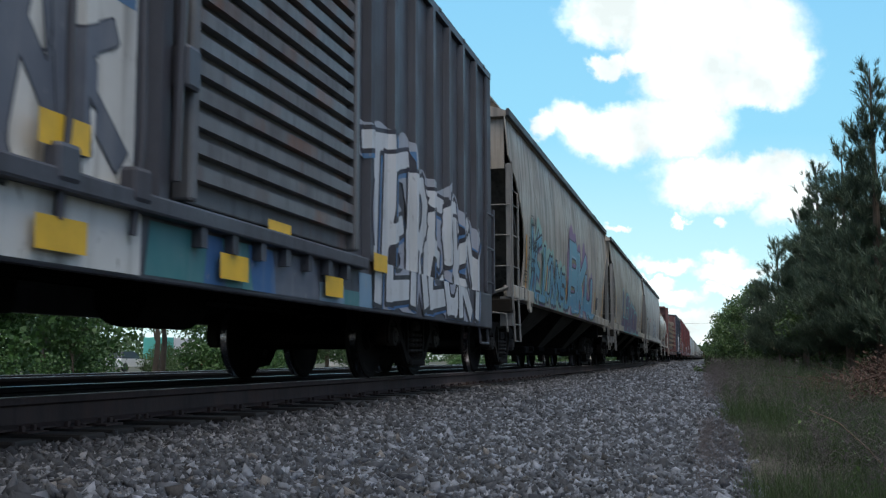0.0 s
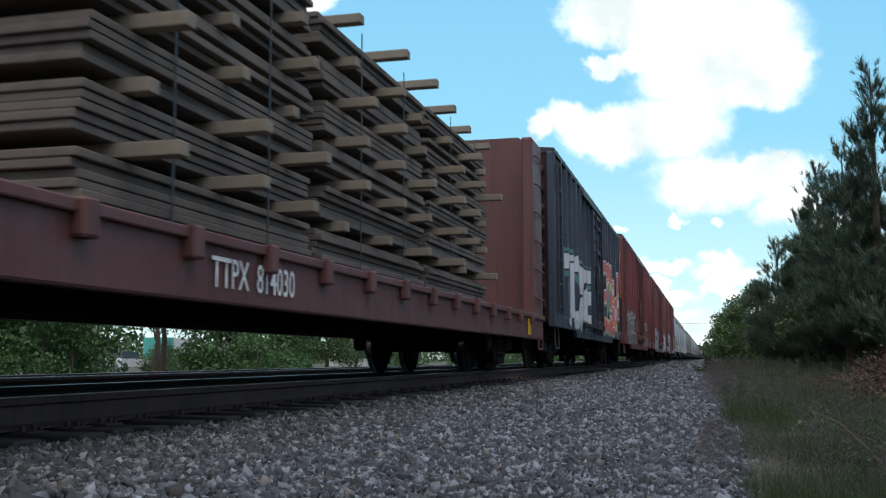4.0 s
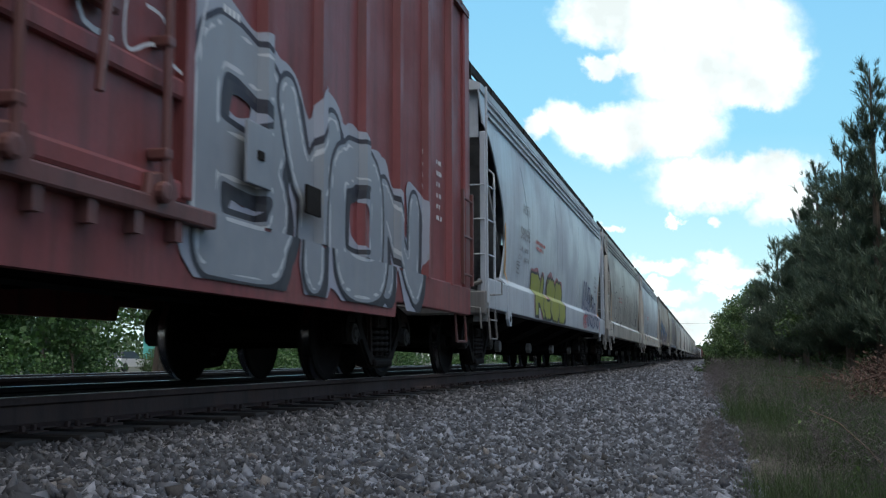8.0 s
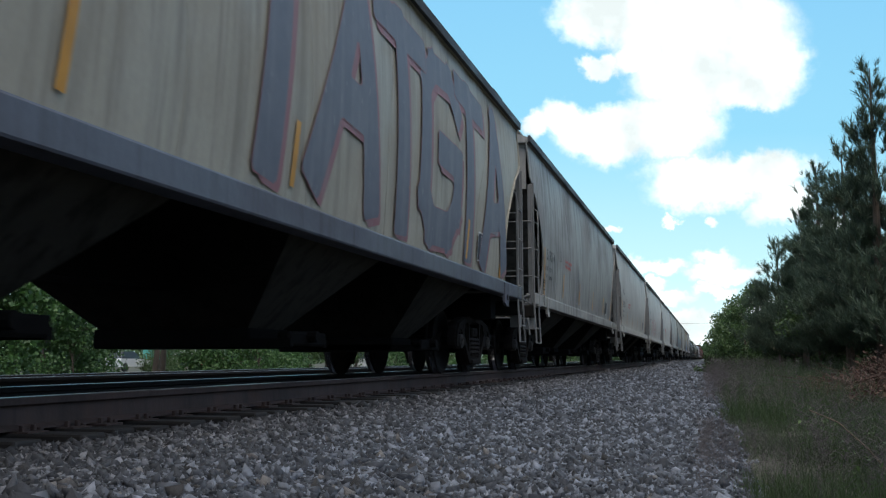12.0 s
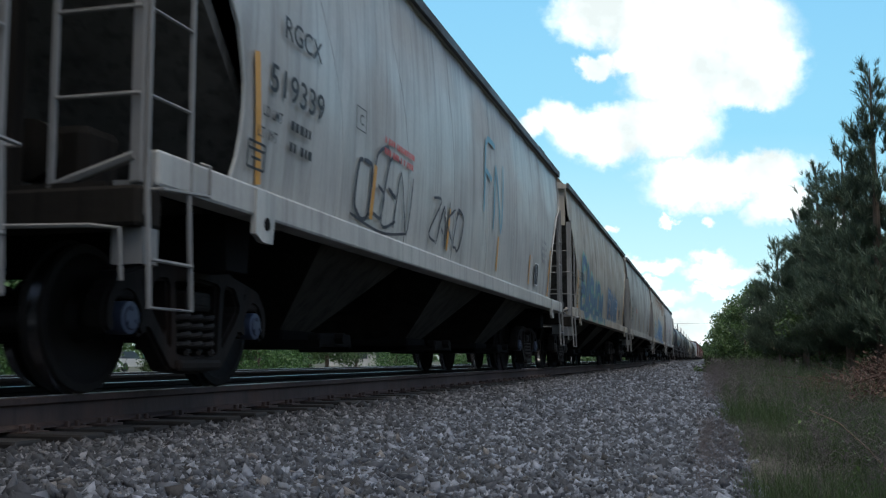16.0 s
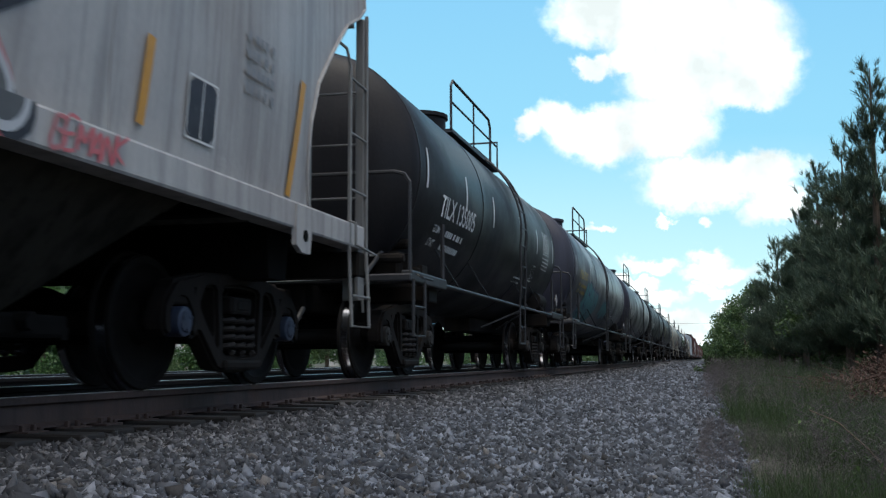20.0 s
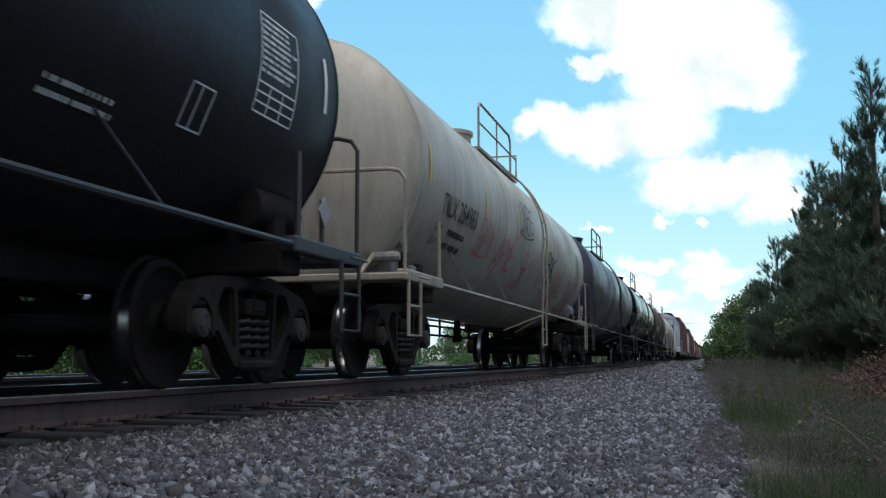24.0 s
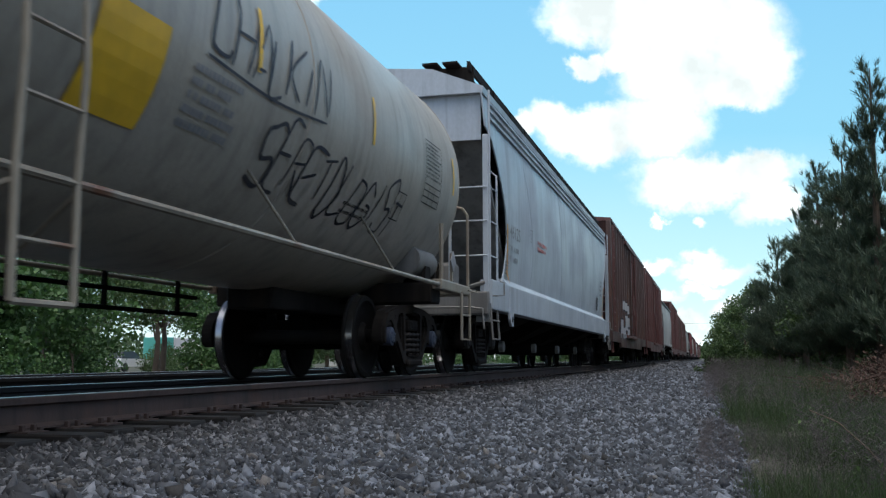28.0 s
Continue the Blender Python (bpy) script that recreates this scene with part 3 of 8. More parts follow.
    z = np.array([ground_height(a) for a in x]) + rng.uniform(0, 1, n_) ** 0.8 * (0.26 + 0.36 * np.clip(x - 6.3, 0, 3)) * (1 + 0.3 * np.sin(y * 2.3 + x))
    s = rng.uniform(0.03, 0.09, n_)
    v, f = strewn(lv, np.array([(0, 1, 2, 3)]), np.stack([x, y, z], 1), random_turns(rng, n_), np.stack([s, s, s], 1))
    tagged(shared("withered_leaves", bulk_mesh("withered_leaves", v, f, DRY), brush), kind="stuff")
    # one long stalk arching over the verge
    st = thing("arching_stalk", "thin dark weed stalk arching over the grass", "weed", at=(5.55, 6.0, -0.62))
    part("stem", Build().tube([(0.0, 0.0, 0), (-0.10, 0.05, 0.16), (-0.22, 0.12, 0.32), (-0.36, 0.25, 0.46), (-0.50, 0.42, 0.52)], 0.0035, 5), BARK, st)


def make_cable():
    c = thing("overhead_cable", "thin dark cable crossing high over the line on two poles", "cable")
    b = Build().tube([(-46 + 6 * k, 240 + 0.3 * k, 9.0 - 0.8 * math.sin(math.pi * k / 16)) for k in range(17)], 0.02, 5)
    part("wire", b, BLACK_RAIL, c)
    for x, y in ((-46, 240), (50, 244.8)):
        part("pole", Build().tube([(x, y, -0.8), (x, y, 9.4)], 0.14, 8), BARK, c)


GROUND_OB, BED = make_ground()
make_rails()
CLOUDS, CLOUD_ROWS = make_clouds()
# pines, nearest first
for px, py, ph, pr, ps in ((10.3, 38, 11.2, 2.6, 1), (10.0, 44, 9.5, 2.0, 2), (9.6, 50, 9.9, 2.1, 3), (9.2, 54, 8.2, 2.2, 4), (8.4, 60, 7.3, 2.2, 5),
                           (11.6, 33, 8.0, 2.6, 6), (12.6, 42, 10.5, 3.0, 7), (11.3, 47, 7.5, 2.8, 8), (13.5, 36, 10.8, 3.0, 9), (10.4, 57, 8.5, 2.8, 10)):
    make_pine(px, py, ph, pr, ps)
for px, py, ph, pr, ps, nl in ((7.6, 66, 5.4, 2.1, 21, 7000), (7.0, 76, 5.0, 2.0, 22, 7000), (7.2, 88, 5.6, 2.2, 23, 7000), (6.8, 102, 5.4, 2.0, 24, 6000),
                               (7.2, 120, 6.2, 2.4, 25, 5000), (7.5, 145, 7.0, 2.8, 26, 5000), (9.2, 62, 4.2, 2.4, 27, 6000), (9.0, 46, 3.0, 1.8, 28, 5000)):
    make_broadleaf(px, py, ph, pr, ps, nl, 0.15, LEAF_MID)
make_broadleaf(4.40, 48, 0.95, 0.45, 29, 1300, 0.08, LEAF_DARK, 0.08, "bush", "small dark shrub at the edge of the ballast")
make_grass()


# ---- beyond the other track ----
def make_far_woods():
    """A joined mass of leaf clumps along both sides, far off."""
    rng = np.random.default_rng(17)
    bv = np.array([(0, 0, 0), (0.45, 0.5, 0.1), (0, 1, -0.1), (-0.45, 0.5, 0.1)])
    vs, fs, o = [], [], 0
    for n_, x0, x1, y0, y1, h, sz in ((12000, -95, -70, 10, 330, 5.5, 0.7), (9000, -75, -30, 330, 620, 12, 1.4), (7000, 14, 40, 150, 620, 13, 1.3), (5000, -60, 60, 1000, 1150, 16, 3.5), (5000, 16, 40, -80, 36, 10, 0.7)):
        x, y = rng.uniform(x0, x1, n_), rng.uniform(y0, y1, n_)
        top = h * (0.72 + 0.28 * np.sin(x * 0.31 + y * 0.17) * np.sin(y * 0.07 + 1.0))
        z = -0.8 + top * rng.uniform(0, 1, n_) ** 0.8
        s = sz * rng.uniform(0.6, 1.5, n_)
        v, f = strewn(bv, np.array([(0, 1, 2, 3)]), np.stack([x, y, z], 1), random_turns(rng, n_), np.stack([s, s, s], 1))
        vs.append(v), fs.append(f + o)
        o += len(v)
    tagged(new("distant_woods", bulk_mesh("distant_woods", np.concatenate(vs), np.concatenate(fs), LEAF_DARK)), "distant green woods behind the line", "woods", kind="stuff")


def make_building(x, y):
    wall = paint("pale_render", (0.55, 0.53, 0.48), (0.25, 0.24, 0.22), 0.4)
    roof_m = plain("grey_roofing", (0.20, 0.20, 0.20), 0.8)
    glass = plain("dark_window_glass", (0.05, 0.06, 0.07), 0.1, 0.0, 0.1)
    h = thing("commercial_building", "pale two-storey building with dark windows behind trees", "building", at=(x, y, -0.7))
    part("wall", Build().box(0, 9, 0, 14, 0, 6.2), wall, h)
    part("roof", Build().box(-0.3, 9.3, -0.3, 14.3, 6.2, 6.55), roof_m, h)
    for fl in range(2):
        for i in range(5):
            w = part("window", Build().box(8.9, 9.04, 1.0 + 2.6 * i, 2.6 + 2.6 * i, 1.0 + 2.7 * fl, 2.5 + 2.7 * fl), glass, h)
            part("sill", Build().box(8.95, 9.14, 0.9 + 2.6 * i, 2.7 + 2.6 * i, 0.9 + 2.7 * fl, 1.0 + 2.7 * fl), wall, w)
        for i in range(3):
            w = part("window", Build().box(1.0 + 2.8 * i, 2.6 + 2.8 * i, -0.04, 0.1, 1.0 + 2.7 * fl, 2.5 + 2.7 * fl), glass, h)
            part("sill", Build().box(0.9 + 2.8 * i, 2.7 + 2.8 * i, -0.14, 0.05, 0.9 + 2.7 * fl, 1.0 + 2.7 * fl), wall, w)


def make_vehicles():
    white, teal = plain("trailer_white", (0.75, 0.75, 0.74), 0.4, 0, 0.1), plain("trailer_teal", (0.10, 0.42, 0.36), 0.4, 0, 0.1)
    red, dark = plain("car_red", (0.45, 0.05, 0.05), 0.35, 0.1, 0.1), plain("tyre_rubber", (0.03, 0.03, 0.03), 0.8)
    glass = plain("car_glass", (0.04, 0.05, 0.06), 0.1, 0, 0.1)
    t = thing("box_truck", "parked white box truck with a teal panel", "truck", at=(-42.5, 80.6, -0.6))
    part("cargo_box", Build().box(-0.2, 2.2, 0, 3.8, 0.9, 2.75, 0.05), white, t)
    part("rear_panel", Build().box(-0.21, 2.21, -0.9, -0.02, 0.9, 2.75, 0.03), teal, t, "teal panel")
    part("cab", Build().box(0.0, 2.0, 3.9, 5.6, 0.6, 2.2, 0.2), white, t)
    for wx in (-0.05, 1.8):
        for wy in (0.6, 4.7):
            part("wheel", Build().lathe([(0.0, 0.25), (0.02, 0.42), (0.23, 0.42), (0.25, 0.25)], "x", 14, (wx, wy, 0.42)), dark, t)
    for k, (x, y, col, lab) in enumerate(((-38.5, 83.5, red, "parked red car by the trees"), (-41.0, 93.0, white, "parked white car by the trees"), (-36.0, 66.0, white, "parked white car half hidden by bushes"))):
        c = thing("parked_car", lab, "car", "parked cars", at=(x, y, -0.6))
        b = Build()
        b.loft([[(sx, q, zz) for q, zz in ((-2.1, 0.35), (2.1, 0.35), (2.1, 0.75), (1.1, 0.9), (-1.9, 0.92), (-2.1, 0.8))] for sx in (-0.85, 0.85)])
        part("body", b, col, c)
        b = Build()
        b.loft([[(-0.75, 0.95 * 1, 0.9), (0.75, 0.95, 0.9), (0.75, -1.7, 0.92), (-0.75, -1.7, 0.92)], [(-0.6, 0.2, 1.42), (0.6, 0.2, 1.42), (0.6, -1.2, 1.42), (-0.6, -1.2, 1.42)]])
        part("cabin", b, glass, c)
        for wx in (-0.88, 0.68):
            for wy in (-1.35, 1.35):
                part("wheel", Build().lathe([(0.0, 0.2), (0.02, 0.32), (0.18, 0.32), (0.2, 0.2)], "x", 14, (wx, wy, 0.32)), dark, c)


make_cable()
make_far_woods()
make_building(-44, 128)
make_vehicles()
for px, py, ph, pr, ps, nl in ((-17, 30, 6.5, 3.0, 41, 6500), (-21, 38, 7.5, 3.2, 42, 7000), (-17, 45, 5.0, 2.6, 43, 5000), (-24, 50, 8.0, 3.4, 44, 6500), (-29, 58, 8.5, 3.6, 45, 6000),
                               (-24, 64, 6.5, 3.0, 46, 5500), (-33, 74, 9.0, 3.6, 47, 6000), (-26, 80, 7.5, 3.4, 48, 6000), (-34, 96, 9.0, 4.0, 49, 6000), (-28, 104, 8.0, 3.6, 50, 6000),
                               (-36, 116, 8.0, 3.6, 51, 5000), (-30, 150, 9.0, 4.2, 52, 5000), (-14, 22, 4.0, 2.2, 53, 5000), (-26, 128, 4.5, 2.6, 54, 4000), (-30, 190, 9.0, 5.0, 55, 5000)):
    make_broadleaf(px, py, ph, pr, ps, int(nl * (1.9 if py < 70 else 1.3)), 0.15 if py < 70 else 0.19, LEAF if ps % 3 else LEAF_MID, 0.42 if ps in (44, 45, 47) else 0.05)
for px, py, ps in ((-36.5, 72.5, 91), (-34.0, 67.5, 92), (-38.0, 76.0, 93), (-33.5, 71.5, 94)):
    make_broadleaf(px, py, 1.9, 1.7, ps, 2200, 0.10, LEAF_MID, 0.05, "bush", "low green bush beyond the far track")
for k in range(14):
    make_broadleaf(-10.5 - (k * 7 % 5), 14 + 7.0 * k, 1.3 + 0.25 * (k % 4), 1.3, 70 + k, 2600, 0.085, LEAF, 0.05, "bush", "low green bush beyond the far track")


# ---- running gear, shared by all cars ----
AXLE = 0.889            # half the truck's wheelbase
WHEEL_R = 0.457


def stroke_field(Y, Z, lines, square, flare, z0, z1):
    """Distance from strokes, blunt-ended or round; the strokes swell towards their feet by flare."""
    gy, gz = np.meshgrid(Y, Z, indexing="ij")
    best = np.full(gy.shape, 9.0)
    for line in lines:
        for (ay, az), (by, bz) in zip(line, line[1:]):
            dy, dz = by - ay, bz - az
            ln = math.hypot(dy, dz) + 1e-9
            u = ((gy - ay) * dy + (gz - az) * dz) / ln
            v = np.abs((gy - ay) * dz - (gz - az) * dy) / ln
            over = np.maximum(np.maximum(-u, u - ln), 0)
            best = np.minimum(best, np.maximum(v, over) if square else np.hypot(v, over))
    return best - flare * (1 - (gz - z0) / (z1 - z0))


def cast_plate(b, Y, Z, F, x0, x1):
    """A plate with the outline on which F is nought, from x0 to x1."""
    inside = F < 0
    some = inside[:-1, :-1] | inside[1:, :-1] | inside[1:, 1:] | inside[:-1, 1:]
    for i, k in np.argwhere(some):
        ring = ((i, k), (i + 1, k), (i + 1, k + 1), (i, k + 1))
        pts, cuts = [], []
        for n in range(4):
            p, q = ring[n], ring[(n + 1) % 4]
            fp, fq = F[p], F[q]
            if fp < 0:
                pts.append((Y[p[0]], Z[p[1]]))
            if (fp < 0) != (fq < 0):
                t = fp / (fp - fq)
                pts.append((Y[p[0]] + (Y[q[0]] - Y[p[0]]) * t, Z[p[1]] + (Z[q[1]] - Z[p[1]]) * t))
                cuts.append(pts[-1])
        o, n = len(b.v), len(pts)
        b.v.extend([(x1, y, z) for y, z in pts] + [(x0, y, z) for y, z in pts])
        b.f.append(tuple(range(o, o + n)))
        b.f.append(tuple(range(o + 2 * n - 1, o + n - 1, -1)))
        for c in range(0, len(cuts) - 1, 2):
            (ya, za), (yb, zb) = cuts[c], cuts[c + 1]
            b.add([(x0, ya, za), (x0, yb, zb), (x1, yb, zb), (x1, ya, za)], [(0, 1, 2, 3)])


def truck_meshes():
    m = {}
    # cast side frame: pedestals over the bearings, top chord, columns, tension members and spring seat
    Y, Z = np.linspace(-1.22, 1.22, 50), np.linspace(0.06, 0.94, 19)
    gy, gz = np.meshgrid(Y, Z, indexing="ij")
    F = np.full(gy.shape, 9.0)
    for k in (-1, 1):
        ear = [(k * 0.889 + 0.195 * math.cos(radians(q)), 0.475 + 0.195 * math.sin(radians(q))) for q in range(-25, 206, 15)]
        for line, w in ((ear, 0.050), ([(k * 0.95, 0.69), (k * 0.55, 0.765), (0, 0.79)], 0.052), ([(k * 0.80, 0.66), (k * 0.56, 0.40), (k * 0.34, 0.19), (0, 0.165)], 0.060),
                        ([(k * 0.36, 0.74), (k * 0.315, 0.22)], 0.048), ([(k * 0.62, 0.72), (k * 0.70, 0.60)], 0.060)):
            F = np.minimum(F, stroke_field(Y, Z, [line], False, 0.0, 0.0, 1.0) - w)
    b = Build()
    cast_plate(b, Y, Z, F, -0.075, 0.035)
    cast_plate(b, Y, Z, F + 0.018, 0.035, 0.065)
    b.box(-0.12, 0.10, -0.30, 0.30, 0.13, 0.20, 0.02)
    b.box(-0.06, 0.075, -0.17, 0.17, 0.54, 0.665, 0.02)
    b.box(0.06, 0.085, -0.10, 0.10, 0.57, 0.635, 0.01)
    for k in (-1, 1):
        b.box(-0.07, 0.05, k * 0.889 - 0.11, k * 0.889 + 0.11, 0.575, 0.63, 0.015)
    m["side_frame"] = b.mesh("side_frame", STEEL_DARK)
    b = Build()
    for cy in (-0.17, 0.0, 0.17):
        pts = [(0.075 * math.cos(0.7 * i), cy + 0.075 * math.sin(0.7 * i), 0.25 + 0.0068 * i) for i in range(40)]
        b.tube(pts, 0.021, 6)
    m["spring_nest"] = b.mesh("spring_nest", SPRING, True)
    b = Build().box(-1.02, 1.02, -0.23, 0.23, 0.53, 0.68, 0.03)
    b.lathe([(0.68, 0.20), (0.80, 0.20)], "z", 16)
    for s in (-1, 1):
        b.box(s * 0.66 - 0.07, s * 0.66 + 0.07, -0.12, 0.12, 0.68, 0.76, 0.01)
        b.box(-0.95, 0.95, s * 0.42 - 0.05, s * 0.42 + 0.05, 0.33, 0.43, 0.015)      # brake beams
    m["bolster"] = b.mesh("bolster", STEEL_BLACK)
    b = Build()
    prof = [(0.685, 0.10), (0.685, 0.30), (0.690, 0.39), (0.683, 0.40), (0.683, 0.475), (0.695, 0.483), (0.715, 0.478), (0.725, 0.460), (0.80, 0.457),
            (0.818, 0.447), (0.820, 0.400), (0.800, 0.385), (0.765, 0.30), (0.770, 0.16), (0.825, 0.135), (0.825, 0.10)]
    for s in (-1, 1):
        b.lathe([(s * a, r) for a, r in prof], "x", 36)
    b.lathe([(-1.0, 0.075), (-0.70, 0.085), (0.0, 0.08), (0.70, 0.085), (1.0, 0.075)], "x", 14)
    m["wheelset"] = b.mesh("wheelset", WHEEL, True)
    m["tread"] = Build().lathe([(0.798, 0.448), (0.798, 0.4585), (0.727, 0.4612), (0.727, 0.452)], "x", 36, caps=False).mesh("tread", TREAD, True)
    for nm, mt in (("cap_grey", CAP_GREY), ("cap_blue", CAP_BLUE)):
        b = Build().lathe([(0.98, 0.10), (1.09, 0.105), (1.112, 0.10), (1.116, 0.075), (1.126, 0.07), (1.128, 0.02)], "x", 18)
        for k in range(3):
            a = 2 * math.pi * k / 3
            b.lathe([(1.11, 0.018), (1.135, 0.016)], "x", 6, (0, 0.055 * math.cos(a), 0.055 * math.sin(a)))
        m[nm] = b.mesh(nm, mt, True)
    return m


GEAR = truck_meshes()
WHEELSETS = []          # (car, wheelset, its place along the car)


def add_trucks(car, half, cap="cap_grey"):
    """Two four-wheel trucks, their centres `half` from the middle of the car."""
    for c in (-half, half):
        shared("bolster", GEAR["bolster"], car, (0, c, 0))
        for s in (-1, 1):
            shared("side_frame", GEAR["side_frame"], car, (s * 1.03, c, 0), 0.0 if s > 0 else math.pi, "cast steel truck side frame")
            shared("spring_nest", GEAR["spring_nest"], car, (s * 1.03, c, 0))
        for a in (-AXLE, AXLE):
            w = shared("wheelset", GEAR["wheelset"], car, (0, c + a, WHEEL_R))
            for s in (-1, 1):
                shared("tread", GEAR["tread"], w, (0, 0, 0), 0.0 if s > 0 else math.pi)
                shared("bearing_cap", GEAR[cap], w, (0, 0, 0), 0.0 if s > 0 else math.pi,
                       "blue roller bearing cap" if cap == "cap_blue" else "")
            WHEELSETS.append((car, w, c + a))


def add_couplers(car, L):
    for s in (-1, 1):
        b = Build()
        y0, y1 = sorted((s * (L / 2 - 1.4), s * (L / 2 + 0.30)))
        b.box(-0.09, 0.09, y0, y1, 0.78, 0.96, 0.02)
        y0, y1 = sorted((s * (L / 2 + 0.22), s * (L / 2 + 0.62)))
        b.box(-0.15, 0.13, y0, y1, 0.72, 1.0, 0.05)
        part("coupler", b, STEEL_DARK, car)
        b = Build()
        pts = [(0.28, s * (L / 2 - 0.1), 0.75), (0.30, s * (L / 2 + 0.2), 0.55), (0.22, s * (L / 2 + 0.5), 0.42), (0.10, s * (L / 2 + 0.62), 0.50)]
        b.tube(pts, 0.028, 6)
        part("air_hose", b, BLACK_RAIL, car)


# ---- lettering and spray paint that follow a car's side ----
def wrap(me, surf, y0, z0, eps):
    """Lays flat lettering (x, y of the mesh) on a side surface."""
    co = np.empty(len(me.vertices) * 3, np.float32)
    me.vertices.foreach_get("co", co)
    co = co.reshape(-1, 3)
    out = np.array([(surf(y0 + u, z0 + w) + eps, y0 + u, z0 + w) for u, w, _ in co], np.float32)
    me.vertices.foreach_set("co", out.ravel())
    me.update()
    return me


def letters(car, text, y0, z0, size, material, surf, squeeze=0.8, name="lettering", label=""):
    cu = bpy.data.curves.new("words", "FONT")
    cu.body, cu.size, cu.resolution_u, cu.offset = text, size / 0.72, 3, 0.010 * size
    tmp = new("words", cu)
    me = bpy.data.meshes.new_from_object(tmp.evaluated_get(bpy.context.evaluated_depsgraph_get()))
    bpy.data.objects.remove(tmp)
    bpy.data.curves.remove(cu)
    for v in me.vertices:
        v.co.x *= squeeze
    me.materials.clear()
    me.materials.append(material)
    wrap(me, surf, y0, z0, 0.012)
    return shared(name, me, car, label=label)


def bars(car, y0, z0, wid, rows, gap, h, material, surf, seed=0, name="small_print"):
    """Unreadable small print: broken bars."""
    b, rnd = Build(), random.Random(seed)
    for r in range(rows):
        y, z, stop = y0, z0 - r * gap, y0 + wid * rnd.uniform(0.75, 1.0)
        while y < stop:
            w = rnd.uniform(0.6, 1.1) * h
            pts = [(y, z), (y + w, z), (y + w, z + h), (y, z + h)]
            b.add([(surf(a, c) + 0.010, a, c) for a, c in pts], [(0, 1, 2, 3)])
            y += w + h * (0.35 if rnd.random() < 0.8 else 1.2)
    return part(name, b, material, car)


def smooth_line(pts, steps=5):
    out = []
    P = [pts[0], *pts, pts[-1]]
    for i in range(1, len(P) - 2):
        for k in range(steps):
            t = k / steps
            a, b_, c, d = P[i - 1], P[i], P[i + 1], P[i + 2]
            out.append(tuple(0.5 * (2 * b_[j] + (c[j] - a[j]) * t + (2 * a[j] - 5 * b_[j] + 4 * c[j] - d[j]) * t * t + (3 * b_[j] - a[j] - 3 * c[j] + d[j]) * t ** 3) for j in (0, 1)))
    out.append(P[-1])
    return out


def ribbon(b, pts, w, surf, eps, taper=0.75):
    """A band of paint along a line of (y, z)."""
    n = len(pts)
    vs, fs = [], []
    for i, p in enumerate(pts):
        q0, q1 = pts[max(0, i - 1)], pts[min(n - 1, i + 1)]
        dy, dz = q1[0] - q0[0], q1[1] - q0[1]
        ln = math.hypot(dy, dz) + 1e-6
        ww = w * (taper if i in (0, n - 1) else 1.0)
        for k in (-0.5, 0.0, 0.5):
            y, z = p[0] - dz / ln * ww * k, p[1] + dy / ln * ww * k
            vs.append((surf(y, z) + eps, y, z))
    for i in range(n - 1):
        for k in (0, 1):
            fs.append((3 * i + k, 3 * i + k + 1, 3 * i + k + 4, 3 * i + k + 3))
    b.add(vs, fs)


def spray_mat(name, a, b_, worn=(0.25, 0.25, 0.25), fade=0.3):
    """Spray paint that runs from one colour to another up the letters."""
    m, n, l, b = node_mat(name)
    g = n.new("ShaderNodeTexGradient")
    tc = n.new("ShaderNodeTexCoord")
    sep, mr = n.new("ShaderNodeSeparateXYZ"), n.new("ShaderNodeMapRange")
    n.remove(g)
    l.new(tc.outputs["Object"], sep.inputs[0])
    l.new(sep.outputs["Z"], mr.inputs["Value"])
    mr.inputs["From Min"].default_value, mr.inputs["From Max"].default_value = 1.5, 2.15
    cloud = noise_fac(n, l, coords(n, l, (1, 1.5, 1.5)), 0.3, 0.7, 1.4, 3)
    ad = n.new("ShaderNodeMath")
    ad.operation = "ADD"
    ad.use_clamp = True
    l.new(mr.outputs[0], ad.inputs[0])
    l.new(scaled(n, l, cloud, 0.3), ad.inputs[1])
    c = mixed(n, l, ad.outputs[0], a, b_)
    run = noise_fac(n, l, coords(n, l, (2.0, 2.6, 0.2)), 0.5, 0.75, 2.2, 6)
    c = mixed(n, l, scaled(n, l, run, fade * 1.6), c, worn)
    haze = noise_fac(n, l, coords(n, l, (3, 4, 4)), 0.35, 0.7, 1.6, 6)
    c = mixed(n, l, scaled(n, l, haze, 0.22), c, tuple(min(1.0, 0.6 * x + 0.4 * w_ + 0.05) for x, w_ in zip(b_, worn)))
    chip = noise_fac(n, l, coords(n, l, (9, 9, 3.5)), 0.64, 0.72, 2.0, 6)
    c = mixed(n, l, scaled(n, l, chip, 0.8), c, worn)
    l.new(c, b.inputs["Base Color"])
    b.inputs["Roughness"].default_value = 0.6
    return m


SPRAY_OUT = spray_mat("spray_black", (0.014, 0.014, 0.02), (0.02, 0.02, 0.035), (0.07, 0.07, 0.07))
SPRAY_WHITE = spray_mat("spray_white", (0.46, 0.48, 0.50), (0.55, 0.56, 0.58))
SPRAY_CHROME = spray_mat("spray_silver", (0.30, 0.315, 0.34), (0.40, 0.415, 0.44))


